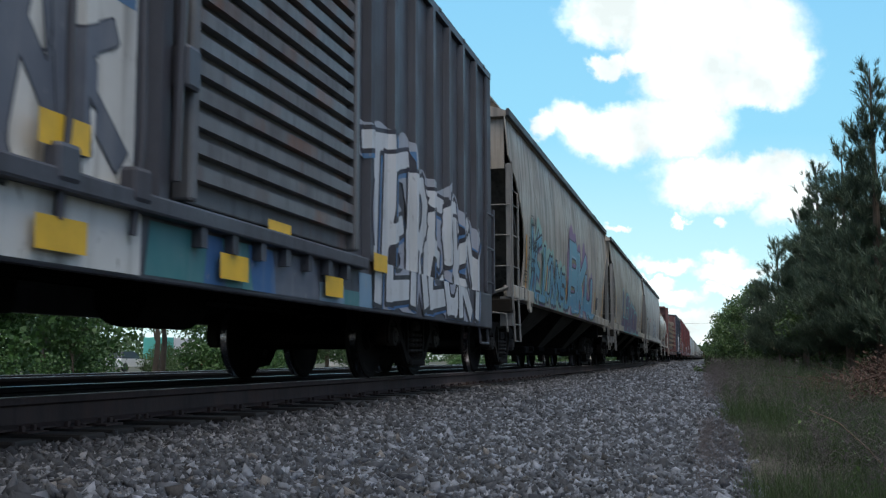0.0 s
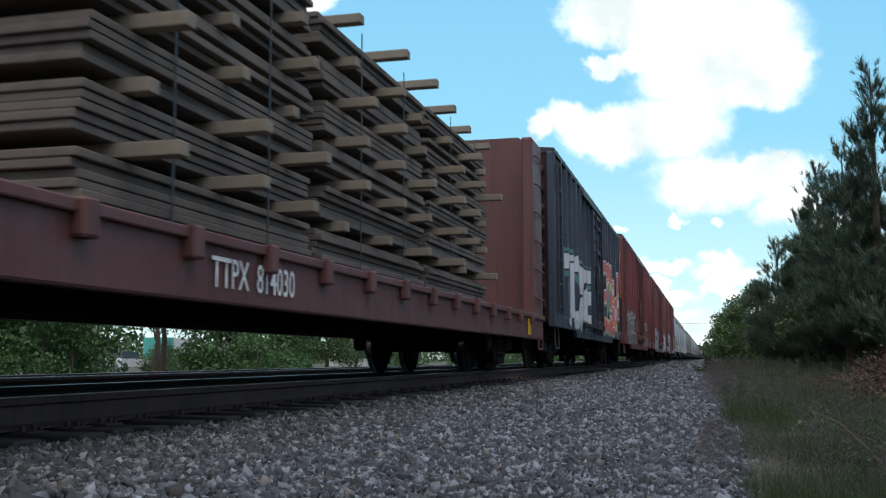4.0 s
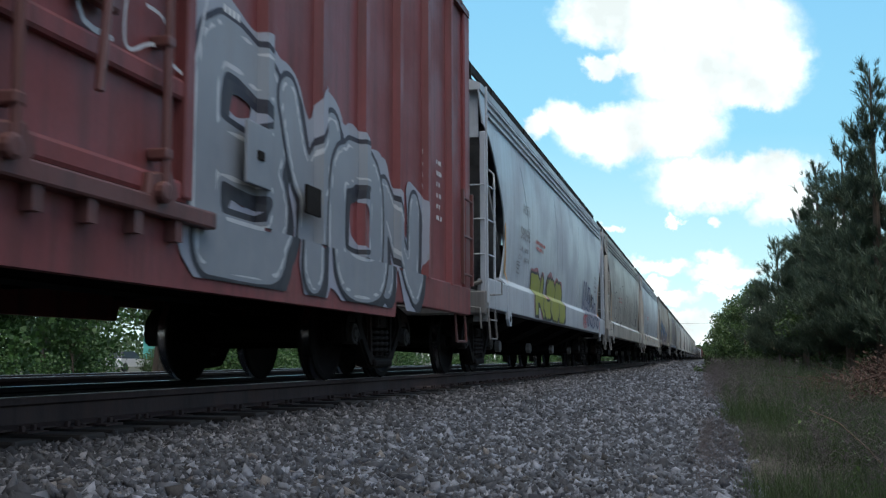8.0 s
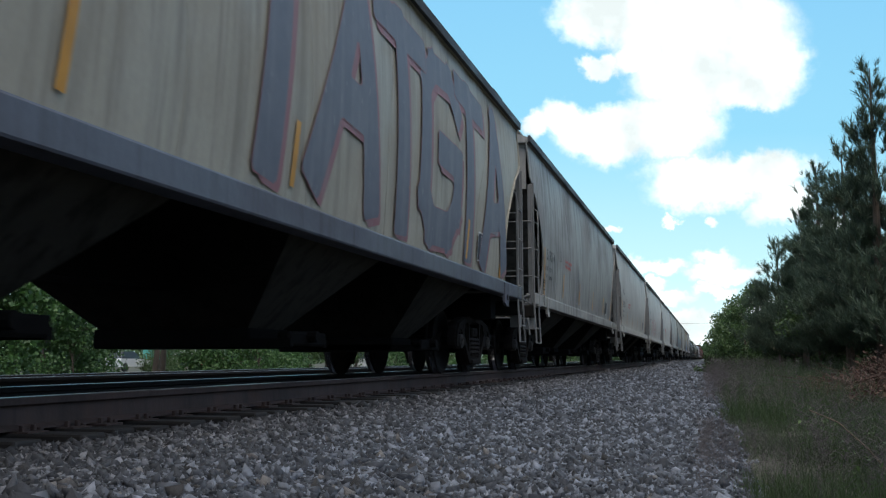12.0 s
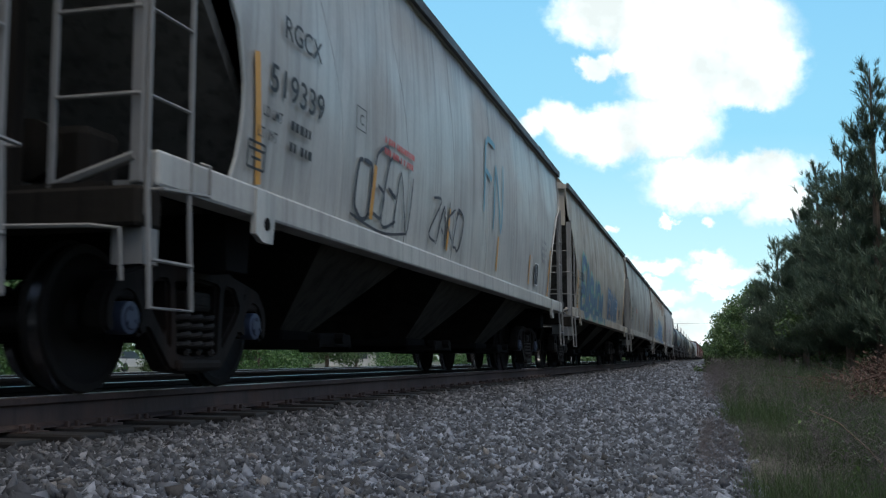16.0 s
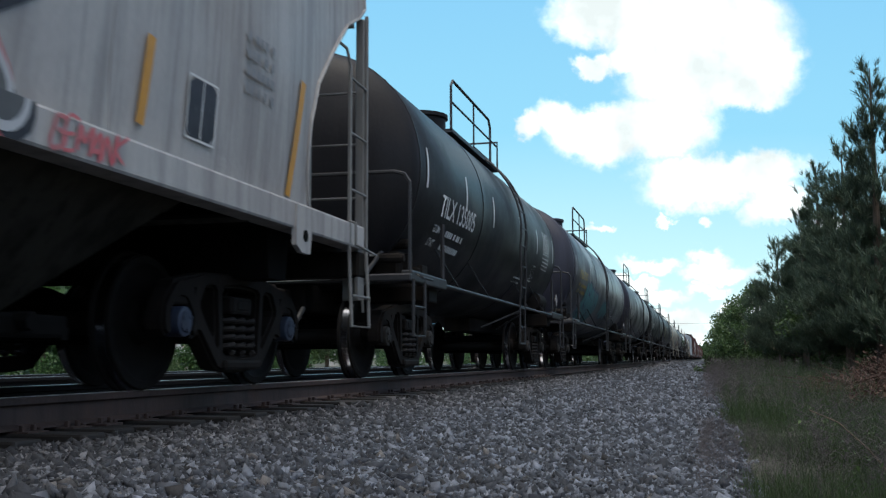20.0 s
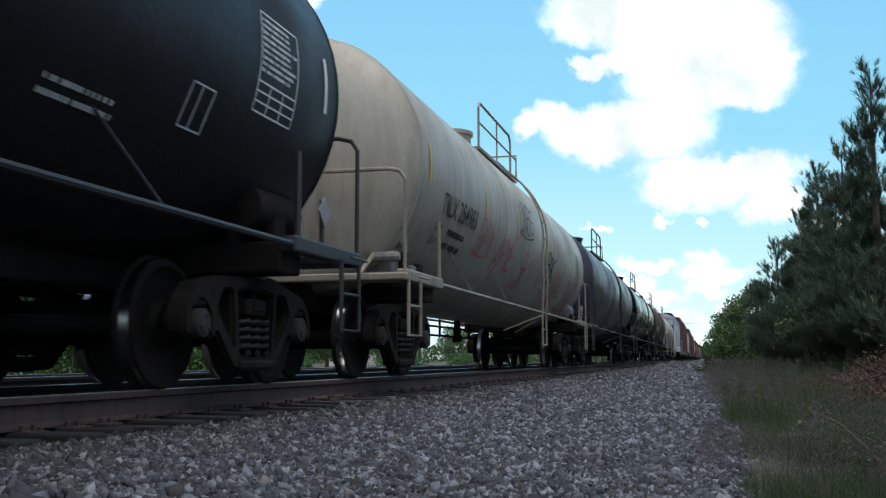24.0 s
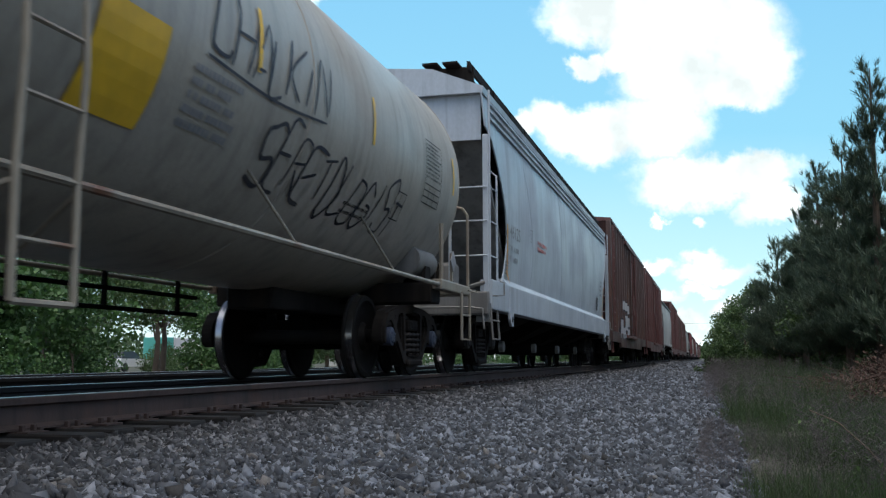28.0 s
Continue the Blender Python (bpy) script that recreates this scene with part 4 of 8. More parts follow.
STROKES = {"A": "00 26 40|12 32", "B": "00 06 36 45 44 33 03|33 42 41 30 00", "C": "45 36 16 05 01 10 30 41", "D": "00 06 26 44 42 20 00", "E": "46 06 00 40|03 33",
           "F": "46 06 00|03 33", "G": "45 36 16 05 01 10 30 41 43 23", "H": "00 06|40 46|03 43", "I": "20 26", "J": "46 42 30 10 01", "K": "00 06|46 03 40", "L": "06 00 40",
           "M": "00 06 23 46 40", "N": "00 06 40 46", "O": "16 05 01 10 30 41 45 36 16", "P": "00 06 36 45 44 33 03", "R": "00 06 36 45 44 33 03|23 40",
           "S": "45 36 16 05 04 13 33 42 41 30 10 01", "T": "06 46|26 20", "U": "06 01 10 30 41 46", "V": "06 20 46", "W": "06 10 23 30 46", "X": "06 40|00 46",
           "Y": "06 23 46|23 20", "Z": "06 46 00 40"}


def letter_lines(ch):
    """The strokes of a letter in a box one wide and one high."""
    return [[(int(q[0]) / 4, int(q[1]) / 6) for q in line.split()] for line in STROKES[ch].split("|")]


def field_mesh(b, Y, Z, F, surf, eps):
    """The part of a grid on which F is below nought, its rim cut between the grid's lines, laid on a side surface."""
    ny, nz = len(Y), len(Z)
    inside = F < 0
    some = inside[:-1, :-1] | inside[1:, :-1] | inside[1:, 1:] | inside[:-1, 1:]
    for i, k in np.argwhere(some):
        ring = ((i, k), (i + 1, k), (i + 1, k + 1), (i, k + 1))
        pts = []
        for n in range(4):
            p, q = ring[n], ring[(n + 1) % 4]
            fp, fq = F[p], F[q]
            if fp < 0:
                pts.append((Y[p[0]], Z[p[1]]))
            if (fp < 0) != (fq < 0):
                t = fp / (fp - fq)
                pts.append((Y[p[0]] + (Y[q[0]] - Y[p[0]]) * t, Z[p[1]] + (Z[q[1]] - Z[p[1]]) * t))
        o = len(b.v)
        b.v.extend((surf(y, z) + eps, y, z) for y, z in pts)
        b.f.append(tuple(range(o, o + len(pts))))


def grid_lines(a, c, step, breaks):
    n = max(2, int((c - a) / step))
    return np.array(sorted([a + (c - a) * i / n for i in range(n + 1)] + [q + d for q in breaks if a < q < c for d in (-0.001, 0.001)]))


def piece(car, surf, text, y0, y1, z0, z1, fill, edge, seed, back=None, thick=0.30, slant=0.10, square=True, glow=None, shade=None, rim=0.045,
          ybreaks=(), zbreaks=(), name="painted_letter", label="", shrink=0.0, wild=0.08, margin=0.16, hollow=False):
    """A row of fat spray-painted letters: ground, block shade, outline, fill and an inner line, one part a letter."""
    rnd = random.Random(seed)
    n = len(text)
    cw = (y1 - y0) / n
    w = 0.33 * thick * cw
    all_lines, boxes = [], []
    for i, ch in enumerate(text):
        top = z1 - (z1 - z0) * (shrink * i / max(1, n - 1) + rnd.uniform(0, 0.10))
        foot = z0 + w + rim + (z1 - z0) * rnd.uniform(0, 0.04)
        lean, wide = slant + rnd.uniform(-0.12, 0.12), rnd.uniform(0.92, 1.10)
        lines = []
        for line in letter_lines(ch):
            pts = []
            for u, h in line:
                jit = 0.6 * wild if len(line) < 7 else 0.2 * wild
                uu = 0.5 + (u - 0.5) * wide + rnd.uniform(-jit, jit)
                hh = h + rnd.uniform(-jit, jit)
                z = foot + (top - w - foot) * min(1.06, max(0.0, hh))
                pts.append((y0 + cw * i + w * 0.8 + (cw * 1.04 - 1.6 * w) * uu + lean * (z - z0), z))
            lines.append(pts if square else smooth_line(pts, 4))
        all_lines.append(lines)
        ys, zz = [p[0] for q in lines for p in q], [p[1] for q in lines for p in q]
        m = w * 1.25 + rim + 0.04
        boxes.append((min(ys) - m, max(ys) + m, max(z0 - 0.01, min(zz) - m), max(zz) + m))
    step = max(0.03, min(cw, z1 - z0) / 24)
    if back or shade:
        Y = grid_lines(min(q[0] for q in boxes) - margin, max(q[1] for q in boxes) + margin, max(0.06, step), ybreaks)
        Z = grid_lines(z0 - 0.012, max(q[3] for q in boxes) + margin, max(0.06, step), zbreaks)
        every = [q for lines in all_lines for q in lines]
        if back:
            gy, gz = np.meshgrid(Y, Z, indexing="ij")
            wob = 0.55 * np.sin(gy * 3.1 + seed) * np.sin(gz * 4.3 + 1.7 * seed) + 0.45 * np.sin(gy * 7.7 + 2 * seed + 1.5 * np.sin(gz * 5))
            bb = Build()
            field_mesh(bb, Y, Z, stroke_field(Y, Z, every, False, 0.0, z0, z1) - w - margin * (0.75 + 0.6 * wob), surf, 0.0030)
            part("paint_ground", bb, back, car)
        if shade:
            moved = [[(y + 0.55 * w, z - 0.5 * w) for y, z in q] for q in every]
            sb = Build()
            field_mesh(sb, Y, Z, stroke_field(Y, Z, moved, square, 0.0, z0, z1) - w - rim, surf, 0.0042)
            part("letter_shade", sb, shade, car)
    for i, (lines, (ya, yb, za, zb)) in enumerate(zip(all_lines, boxes)):
        Y, Z = grid_lines(ya, yb, step, ybreaks), grid_lines(za, zb, step, zbreaks)
        D = stroke_field(Y, Z, lines, square, 0.25 * w, z0, z1)
        lift = 0.0055 + 0.0022 * (i % 3)
        eb, fb = Build(), Build()
        field_mesh(eb, Y, Z, np.maximum(D - w - rim, w - 0.4 * rim - D) if hollow else D - w - rim, surf, lift)
        if hollow:
            part(name, eb, edge, car, label)
            continue
        field_mesh(fb, Y, Z, D - w, surf, lift + 0.0011)
        g = part(name, fb, fill, car, label)
        part("outline", eb, edge, g)
        if glow:
            gb = Build()
            field_mesh(gb, Y, Z, np.abs(D - 0.74 * w) - 0.10 * w, surf, lift + 0.0017)
            part("inner_line", gb, glow, g)


def paint_sheet(car, surf, y0, y1, z0, z1, material, seed, ybreaks=(), zbreaks=(), eps=0.0028):
    """A broad ground of sprayed paint with an uneven upper edge."""
    Y, Z = grid_lines(y0, y1, 0.14, ybreaks), grid_lines(z0, z1, 0.14, zbreaks)
    gy, gz = np.meshgrid(Y, Z, indexing="ij")
    b = Build()
    field_mesh(b, Y, Z, gz - (z1 - 0.25 + 0.14 * np.sin(gy * 2.3 + seed) + 0.08 * np.sin(gy * 5.9)), surf, eps)
    return part("paint_ground", b, material, car)


def rust_run(car, surf, y, z0, z1, w, material, seed):
    """A bundle of rust streaks down from the eaves, uneven in length."""
    rnd = random.Random(seed)
    b = Build()
    for k in range(9):
        u = y + w * (k / 4 - 1) * 0.5 + rnd.uniform(-0.02, 0.02)
        foot = z0 + (z1 - z0) * rnd.uniform(0.0, 0.55) * (1 + abs(k - 4) * 0.12)
        ln = [(u + 0.015 * math.sin(6 * t + k), z1 + (foot - z1) * t) for t in [q / 7 for q in range(8)]]
        ribbon(b, ln, w * rnd.uniform(0.10, 0.19), surf, 0.0018 + 0.0004 * (k % 3), 0.5)
    return part("rust_run", b, material, car, "orange rust running down from the roof")


def tag(car, surf, text, y0, z0, size, material, seed, w=0.035, slant=0.25, squeeze=0.62, name="spray_tag", label=""):
    """A thin hand-written tag, letter by letter, with a tail."""
    rnd = random.Random(seed)
    b, y = Build(), y0
    for i, ch in enumerate(text):
        if ch != " ":
            hi = size * rnd.uniform(0.8, 1.15)
            base = z0 + size * rnd.uniform(-0.08, 0.08)
            for line in letter_lines(ch):
                pts = []
                for u, h in line:
                    uu, hh = u + rnd.uniform(-0.14, 0.14), h + rnd.uniform(-0.10, 0.10)
                    pts.append((y + size * squeeze * uu + slant * hi * hh, base + hi * hh))
                ribbon(b, smooth_line(pts, 4), w * rnd.uniform(0.75, 1.15), surf, 0.0085 + 0.0004 * (i % 3))
        y += size * squeeze * (1.12 if ch != " " else 0.7)
    if rnd.random() < 0.5:
        ribbon(b, smooth_line([(y0 - 0.1 * size, z0 - 0.05 * size), ((y0 + y) / 2, z0 - 0.16 * size), (y, z0 - 0.02 * size)], 6), w * 0.7, surf, 0.0097)
    return part(name, b, material, car, label)


def over_posts(car, flat=1.508, face=1.580, sill=1.566, sill_z=1.10):
    """The side of a box car with its posts and sill, for paint that runs over them; also the lines where it bends."""
    posts = np.array(POSTS[car.name])
    def surf(y, z):
        if z < sill_z:
            return sill
        d = float(np.min(np.abs(posts - y)))
        return face if d <= 0.0505 else (flat if d >= 0.0775 else face + (flat - face) * (d - 0.0505) / 0.027)
    return surf, [float(p) + q for p in posts for q in (-0.078, -0.05, 0.05, 0.078)], [sill_z]


def scrawl(car, surf, y0, z0, size, count, material, seed, w=0.035, name="spray_tag", label=""):
    """A thin hand-drawn tag of loops and strokes; it spells nothing."""
    rnd = random.Random(seed)
    b = Build()
    line, y = [], y0
    for i in range(count):
        h, wd = rnd.uniform(0.55, 1.15), rnd.uniform(0.40, 0.70)
        base = 0.10 * math.sin(1.9 * i) + rnd.uniform(-0.06, 0.06)
        for u, v_ in rnd.choice((((0.0, 0.1), (0.25, 0.9), (0.45, 1.0), (0.30, 0.45), (0.55, 0.0)), ((0.0, 0.0), (0.10, 1.0), (0.30, 0.5), (0.60, 0.55), (0.70, 0.0)),
                                 ((0.0, 0.4), (0.30, 0.75), (0.05, 0.15), (0.45, 0.0), (0.75, 0.35)), ((0.0, 0.2), (0.2, -0.35), (0.5, 0.3), (0.45, 0.95), (0.6, 0.1)),
                                 ((0.0, 0.0), (0.3, 0.95), (0.5, 0.05), (0.7, 0.8), (0.85, 0.05)))):
            line.append((y + size * wd * u + 0.22 * size * v_, z0 + size * (0.5 * h * v_ + 0.25 * v_ + base + 0.1)))
        y += size * wd * 0.95
        if rnd.random() < 0.3 or i == count - 1:
            ribbon(b, smooth_line(line, 6), w * rnd.uniform(0.7, 1.1), surf, 0.0085)
            line = []
    if rnd.random() < 0.6:
        ribbon(b, smooth_line([(y0 - 0.1 * size, z0 - 0.02), ((y0 + y) / 2, z0 - 0.14 * size), (y + 0.1 * size, z0 + 0.06)], 6), w * 0.7, surf, 0.0089)
    return part(name, b, material, car, label)


def sill_band(car, surf, y0, y1, z0, z1, mats, seed):
    """Patches of spray paint run together along a sill."""
    rnd = random.Random(seed)
    y, lay = y0, 0
    while y < y1:
        ln, sl = rnd.uniform(0.18, 0.6), rnd.uniform(-0.12, 0.12)
        hi = z1 if rnd.random() < 0.75 else z0 + (z1 - z0) * rnd.uniform(0.4, 0.9)
        vs = [(y, z0), (y + ln, z0), (y + ln + sl, hi), (y + sl * 0.6, hi)]
        b = Build().add([(surf(a, c) + 0.002 + 0.0012 * lay, a, c) for a, c in vs], [(0, 1, 2, 3)])
        part("paint_patch", b, rnd.choice(mats), car)
        y += ln * rnd.uniform(0.85, 1.0)
        lay = (lay + 1) % 4


def stripe(car, surf, y, z0, z1, w, material, lean=0.0, name="reflective_stripe"):
    b = Build()
    ribbon(b, [(y + lean * t / 6, z0 + (z1 - z0) * t / 6) for t in range(7)], w, surf, 0.009, 1.0)
    return part(name, b, material, car)


def ladder(car, rails, rungs_z, r=0.016, material=None, rail_r=0.022, name="ladder"):
    """rails: two points lists' feet and heads ((x, y, z0, z1), (x, y, z0, z1))."""
    b = Build()
    (xa, ya, z0, z1), (xb, yb, _, _) = rails
    for x, y, lo, hi in rails:
        b.box(x - rail_r, x + rail_r, y - rail_r, y + rail_r, lo, hi, 0.006)
    lad = part(name, b, material or GREY_RAIL, car)
    rung = Build().tube([(0, 0, 0), (xb - xa, yb - ya, 0)], r, 6).mesh("rung", material or GREY_RAIL)
    for z in rungs_z:
        shared("rung", rung, lad, (xa, ya, z))
    return lad


def steps_range(a, b_, step):
    n = max(1, int((b_ - a) / step))
    return [a + (b_ - a) * i / n for i in range(n + 1)]


# ---- box cars ----
# grimy maroon ends; the shade between cars is put into their colour
END_RED = paint("shaded_maroon_end", (0.050, 0.024, 0.022), (0.014, 0.011, 0.010), 0.8, 0, 0.85, spec=0.15)
FAR_OFF = [False]       # the tail of the train: small pieces are joined
POSTS = {}              # where the side posts of each box car stand


def end_letters(car, text, x0, y, z0, size, material):
    """Lettering on the end that looks back along the line."""
    cu = bpy.data.curves.new("words", "FONT")
    cu.body, cu.size, cu.resolution_u = text, size / 0.72, 3
    tmp = new("words", cu)
    me = bpy.data.meshes.new_from_object(tmp.evaluated_get(bpy.context.evaluated_depsgraph_get()))
    bpy.data.objects.remove(tmp)
    bpy.data.curves.remove(cu)
    for v in me.vertices:
        v.co = (x0 + v.co.x, y, z0 + v.co.y)
    me.materials.clear()
    me.materials.append(material)
    return shared("lettering", me, car)


def boxcar(label, near, far, color, dark, top=4.75, sill=0.74, posts=9, doors=2, door_style="plug", door_col=None, cap="cap_grey", dw=2.3, shift=0.0, deep=True):
    """An exterior-post box car. Returns the car and its side surface."""
    L = far - near
    car = thing("boxcar", label, "freight car", "cars of the train")
    W = 1.50
    surf = lambda y, z: W + 0.004
    b = Build().box(-W, W, -L / 2 + 0.1, L / 2 - 0.1, 1.05, top - 0.12)
    part("body", b, color, car)
    b = Build()
    for s in (-1, 1):
        x0, x1 = sorted((s * (W - 0.02), s * (W + 0.06)))
        b.box(x0, x1, -L / 2 + 0.1, L / 2 - 0.1, sill, 1.10, 0.012)
        if deep:
            b.prism([(-L / 2 + 3.3, sill + 0.02), (L / 2 - 3.3, sill + 0.02), (L / 2 - 3.36, sill - 0.15), (-L / 2 + 3.36, sill - 0.15)], x0, x1)
    part("side_sill", b, color, car)
    # roof with seam ribs, proud of the eaves
    b = Build()
    b.loft([[(-W - 0.06, y, top - 0.14), (W + 0.06, y, top - 0.14), (W + 0.06, y, top - 0.05), (0, y, top + 0.10), (-W - 0.06, y, top - 0.05)] for y in (-L / 2 + 0.05, L / 2 - 0.05)])
    roof = part("roof", b, dark, car)
    rb = Build()
    for y in steps_range(-L / 2 + 0.5, L / 2 - 0.5, 1.15):
        rb.loft([[(-W - 0.07, y + d, top - 0.05), (0, y + d, top + 0.14), (W + 0.07, y + d, top - 0.05), (W + 0.07, y + d, top - 0.09)] for d in (-0.04, 0.04)])
    part("roof_ribs", rb, dark, roof)
    # side posts
    d0, d1 = (-dw + shift, dw + shift) if doors == 2 else (-dw / 2 + shift, dw / 2 + shift)
    pb = Build().prism([(-0.075, 0), (0.075, 0), (0.05, 0.075), (-0.05, 0.075)], 1.08, top - 0.16)
    pb.v = [(z_, y_, x_) for x_, y_, z_ in pb.v]
    post_mesh = pb.mesh("side_post", color)
    ys = [y for y in steps_range(-L / 2 + 1.05, L / 2 - 1.05, (L - 2.1) / (2 * posts)) if not d0 - 0.05 < y < d1 + 0.05]
    POSTS[car.name] = ys
    for y in ys:
        shared("side_post", post_mesh, car, (W, y, 0))
        shared("side_post", post_mesh, car, (-W, y, 0), math.pi)
    # corner posts and ends with pressed ribs
    for s in (-1, 1):
        for sx in (-1, 1):
            x0, x1 = sorted((sx * (W - 0.10), sx * (W + 0.05)))
            y0, y1 = sorted((s * (L / 2 - 0.30), s * (L / 2 - 0.02)))
            part("corner_post", Build().box(x0, x1, y0, y1, sill, top - 0.13, 0.02), color, car)
        y0, y1 = sorted((s * (L / 2 - 0.14), s * (L / 2 - 0.07)))
        end = part("end_wall", Build().box(-W + 0.09, W - 0.09, y0, y1, 0.95, top - 0.13), END_RED, car)
        joined = Build()
        for z in steps_range(1.25, top - 0.5, 0.36):
            ring = []
            for k in range(9):
                a = math.pi * k / 8
                ring.append((s * (L / 2 - 0.075 + 0.075 * math.sin(a)), z - 0.085 * math.cos(a)))
            bar = [[(x, q[0], q[1]) for q in ring] for x in (-W + 0.16, W - 0.16)]
            if FAR_OFF[0]:
                joined.loft(bar)
            else:
                part("end_rib", Build().loft(bar), END_RED, end)
        if FAR_OFF[0]:
            tagged(part("end_corrugation", joined, END_RED, end), kind="stuff")
    # doors
    if doors:
        edges = [(d0, shift), (shift, d1)] if doors == 2 else [(d0, d1)]
        for k, (a, c) in enumerate(edges):
            d = part("door", Build().box(W - 0.02, W + 0.05, a + 0.04, c - 0.04, 1.12, top - 0.34, 0.01), door_col or color, car,
                     "sliding door with pressed ridges" if door_style == "ridged" else "plug door with locking bars")
            if door_style == "ridged":
                for z in steps_range(1.3, top - 0.5, 0.155):
                    part("ridge", Build().prism([(a + 0.10, z - 0.045), (c - 0.10, z - 0.045), (c - 0.10, z + 0.045), (a + 0.10, z + 0.045)], W + 0.04, W + 0.115, 0.03), door_col or color, d)
                for y in (a + 0.06, c - 0.06):
                    part("door_post", Build().box(W, W + 0.13, y - 0.05, y + 0.05, 1.12, top - 0.34, 0.015), door_col or color, d)
                b = Build().box(W + 0.05, W + 0.17, a - 0.12, a + 0.05, 1.75, 2.0, 0.02)
                b.tube([(W + 0.12, a - 0.14, 1.2), (W + 0.14, a - 0.14, 2.4)], 0.03, 6)
                part("latch", b, dark, d)
            else:
                for z in (1.16, 1.75, 2.45, 3.15, 3.85, top - 0.42) if not FAR_OFF[0] else ():
                    part("door_rib", Build().box(W + 0.03, W + 0.10, a + 0.06, c - 0.06, z - 0.06, z + 0.06, 0.02), door_col or color, d)
                for y in (a + 0.10, c - 0.10):
                    part("door_stile", Build().box(W + 0.03, W + 0.12, y - 0.05, y + 0.05, 1.12, top - 0.36, 0.012), door_col or color, d)
                for y in (a + 0.42, c - 0.42):
                    b = Build().tube([(W + 0.15, y, 1.14), (W + 0.15, y, top - 0.45)], 0.026, 8)
                    for z in (1.32, 1.95, 2.65, 3.35, 4.05):
                        b.box(W + 0.05, W + 0.175, y - 0.04, y + 0.04, z - 0.03, z + 0.03, 0.01)
                    part("lock_bar", b, dark, d)
                b = Build().box(W + 0.08, W + 0.15, (a + c) / 2 - 0.20, (a + c) / 2 + 0.16, 1.95, 2.75, 0.02)
                b.tube([(W + 0.17, (a + c) / 2 - 0.05, 1.5), (W + 0.19, (a + c) / 2 + 0.03, 2.5)], 0.025, 6)
                part("lock_box", b, dark, d)
                if not FAR_OFF[0]:
                    for y in (a + 0.42, c - 0.42):
                        rb_ = Build().prism([(y - 0.14, 1.20), (y - 0.16, 1.08), (y - 0.08, 1.00), (y + 0.10, 1.00), (y + 0.16, 1.12), (y + 0.08, 1.24)], W + 0.05, W + 0.15, 0.02)
                        rb_.lathe([(W + 0.14, 0.06), (W + 0.19, 0.06), (W + 0.20, 0.04)], "x", 12, (0, y - 0.05, 1.10))
                        part("door_roller", rb_, dark, d)
        t0 = d0 - (0.2 if doors == 2 else dw)
        part("door_track", Build().box(W, W + 0.15, t0, d1 + 0.2, 0.98, 1.08, 0.012), dark, car)
        part("top_track", Build().box(W, W + 0.13, t0, d1 + 0.2, top - 0.33, top - 0.22, 0.012), dark, car)
        for i in range(int((d1 - d0) / 0.42) if not FAR_OFF[0] else 0):
            y = d0 + 0.2 + 0.42 * i
            part("track_bracket", Build().prism([(y - 0.04, 0.86), (y + 0.04, 0.86), (y + 0.04, 0.99), (y - 0.04, 0.99)], W + 0.05, W + 0.13), dark, car)
    # side ladders and sill steps
    for s in (-1, 1):
        y0, y1 = sorted((s * (L / 2 - 0.16), s * (L / 2 - 0.66)))
        hi = top - 0.3 if s < 0 else 2.3
        ladder(car, ((W + 0.10, y0, 1.12, hi), (W + 0.10, y1, 1.12, hi)), steps_range(1.25, hi - 0.1, 0.42), material=dark)
        b = Build().tube([(W, y0, sill), (W + 0.02, y0, 0.42), (W + 0.02, y1, 0.42), (W, y1, sill)], 0.018, 6)
        part("sill_step", b, dark, car)
        ladder(car, ((W - 0.25, s * (L / 2 + 0.03), 1.12, 2.5), (W - 0.75, s * (L / 2 + 0.03), 1.12, 2.5)), steps_range(1.25, 2.4, 0.42), material=dark, name="end_ladder")
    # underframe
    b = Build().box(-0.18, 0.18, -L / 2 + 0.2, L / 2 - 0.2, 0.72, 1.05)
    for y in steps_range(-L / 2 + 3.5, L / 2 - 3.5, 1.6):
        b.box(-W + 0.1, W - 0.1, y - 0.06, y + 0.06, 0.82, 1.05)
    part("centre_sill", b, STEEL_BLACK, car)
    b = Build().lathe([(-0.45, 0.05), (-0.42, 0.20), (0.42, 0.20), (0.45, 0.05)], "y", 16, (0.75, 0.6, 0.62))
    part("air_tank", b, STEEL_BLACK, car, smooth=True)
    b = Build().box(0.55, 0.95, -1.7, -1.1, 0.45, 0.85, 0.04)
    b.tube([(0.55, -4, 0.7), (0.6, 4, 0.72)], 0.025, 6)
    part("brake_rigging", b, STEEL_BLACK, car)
    add_trucks(car, L / 2 - 2.35, cap)
    add_couplers(car, L)
    return car, surf, L


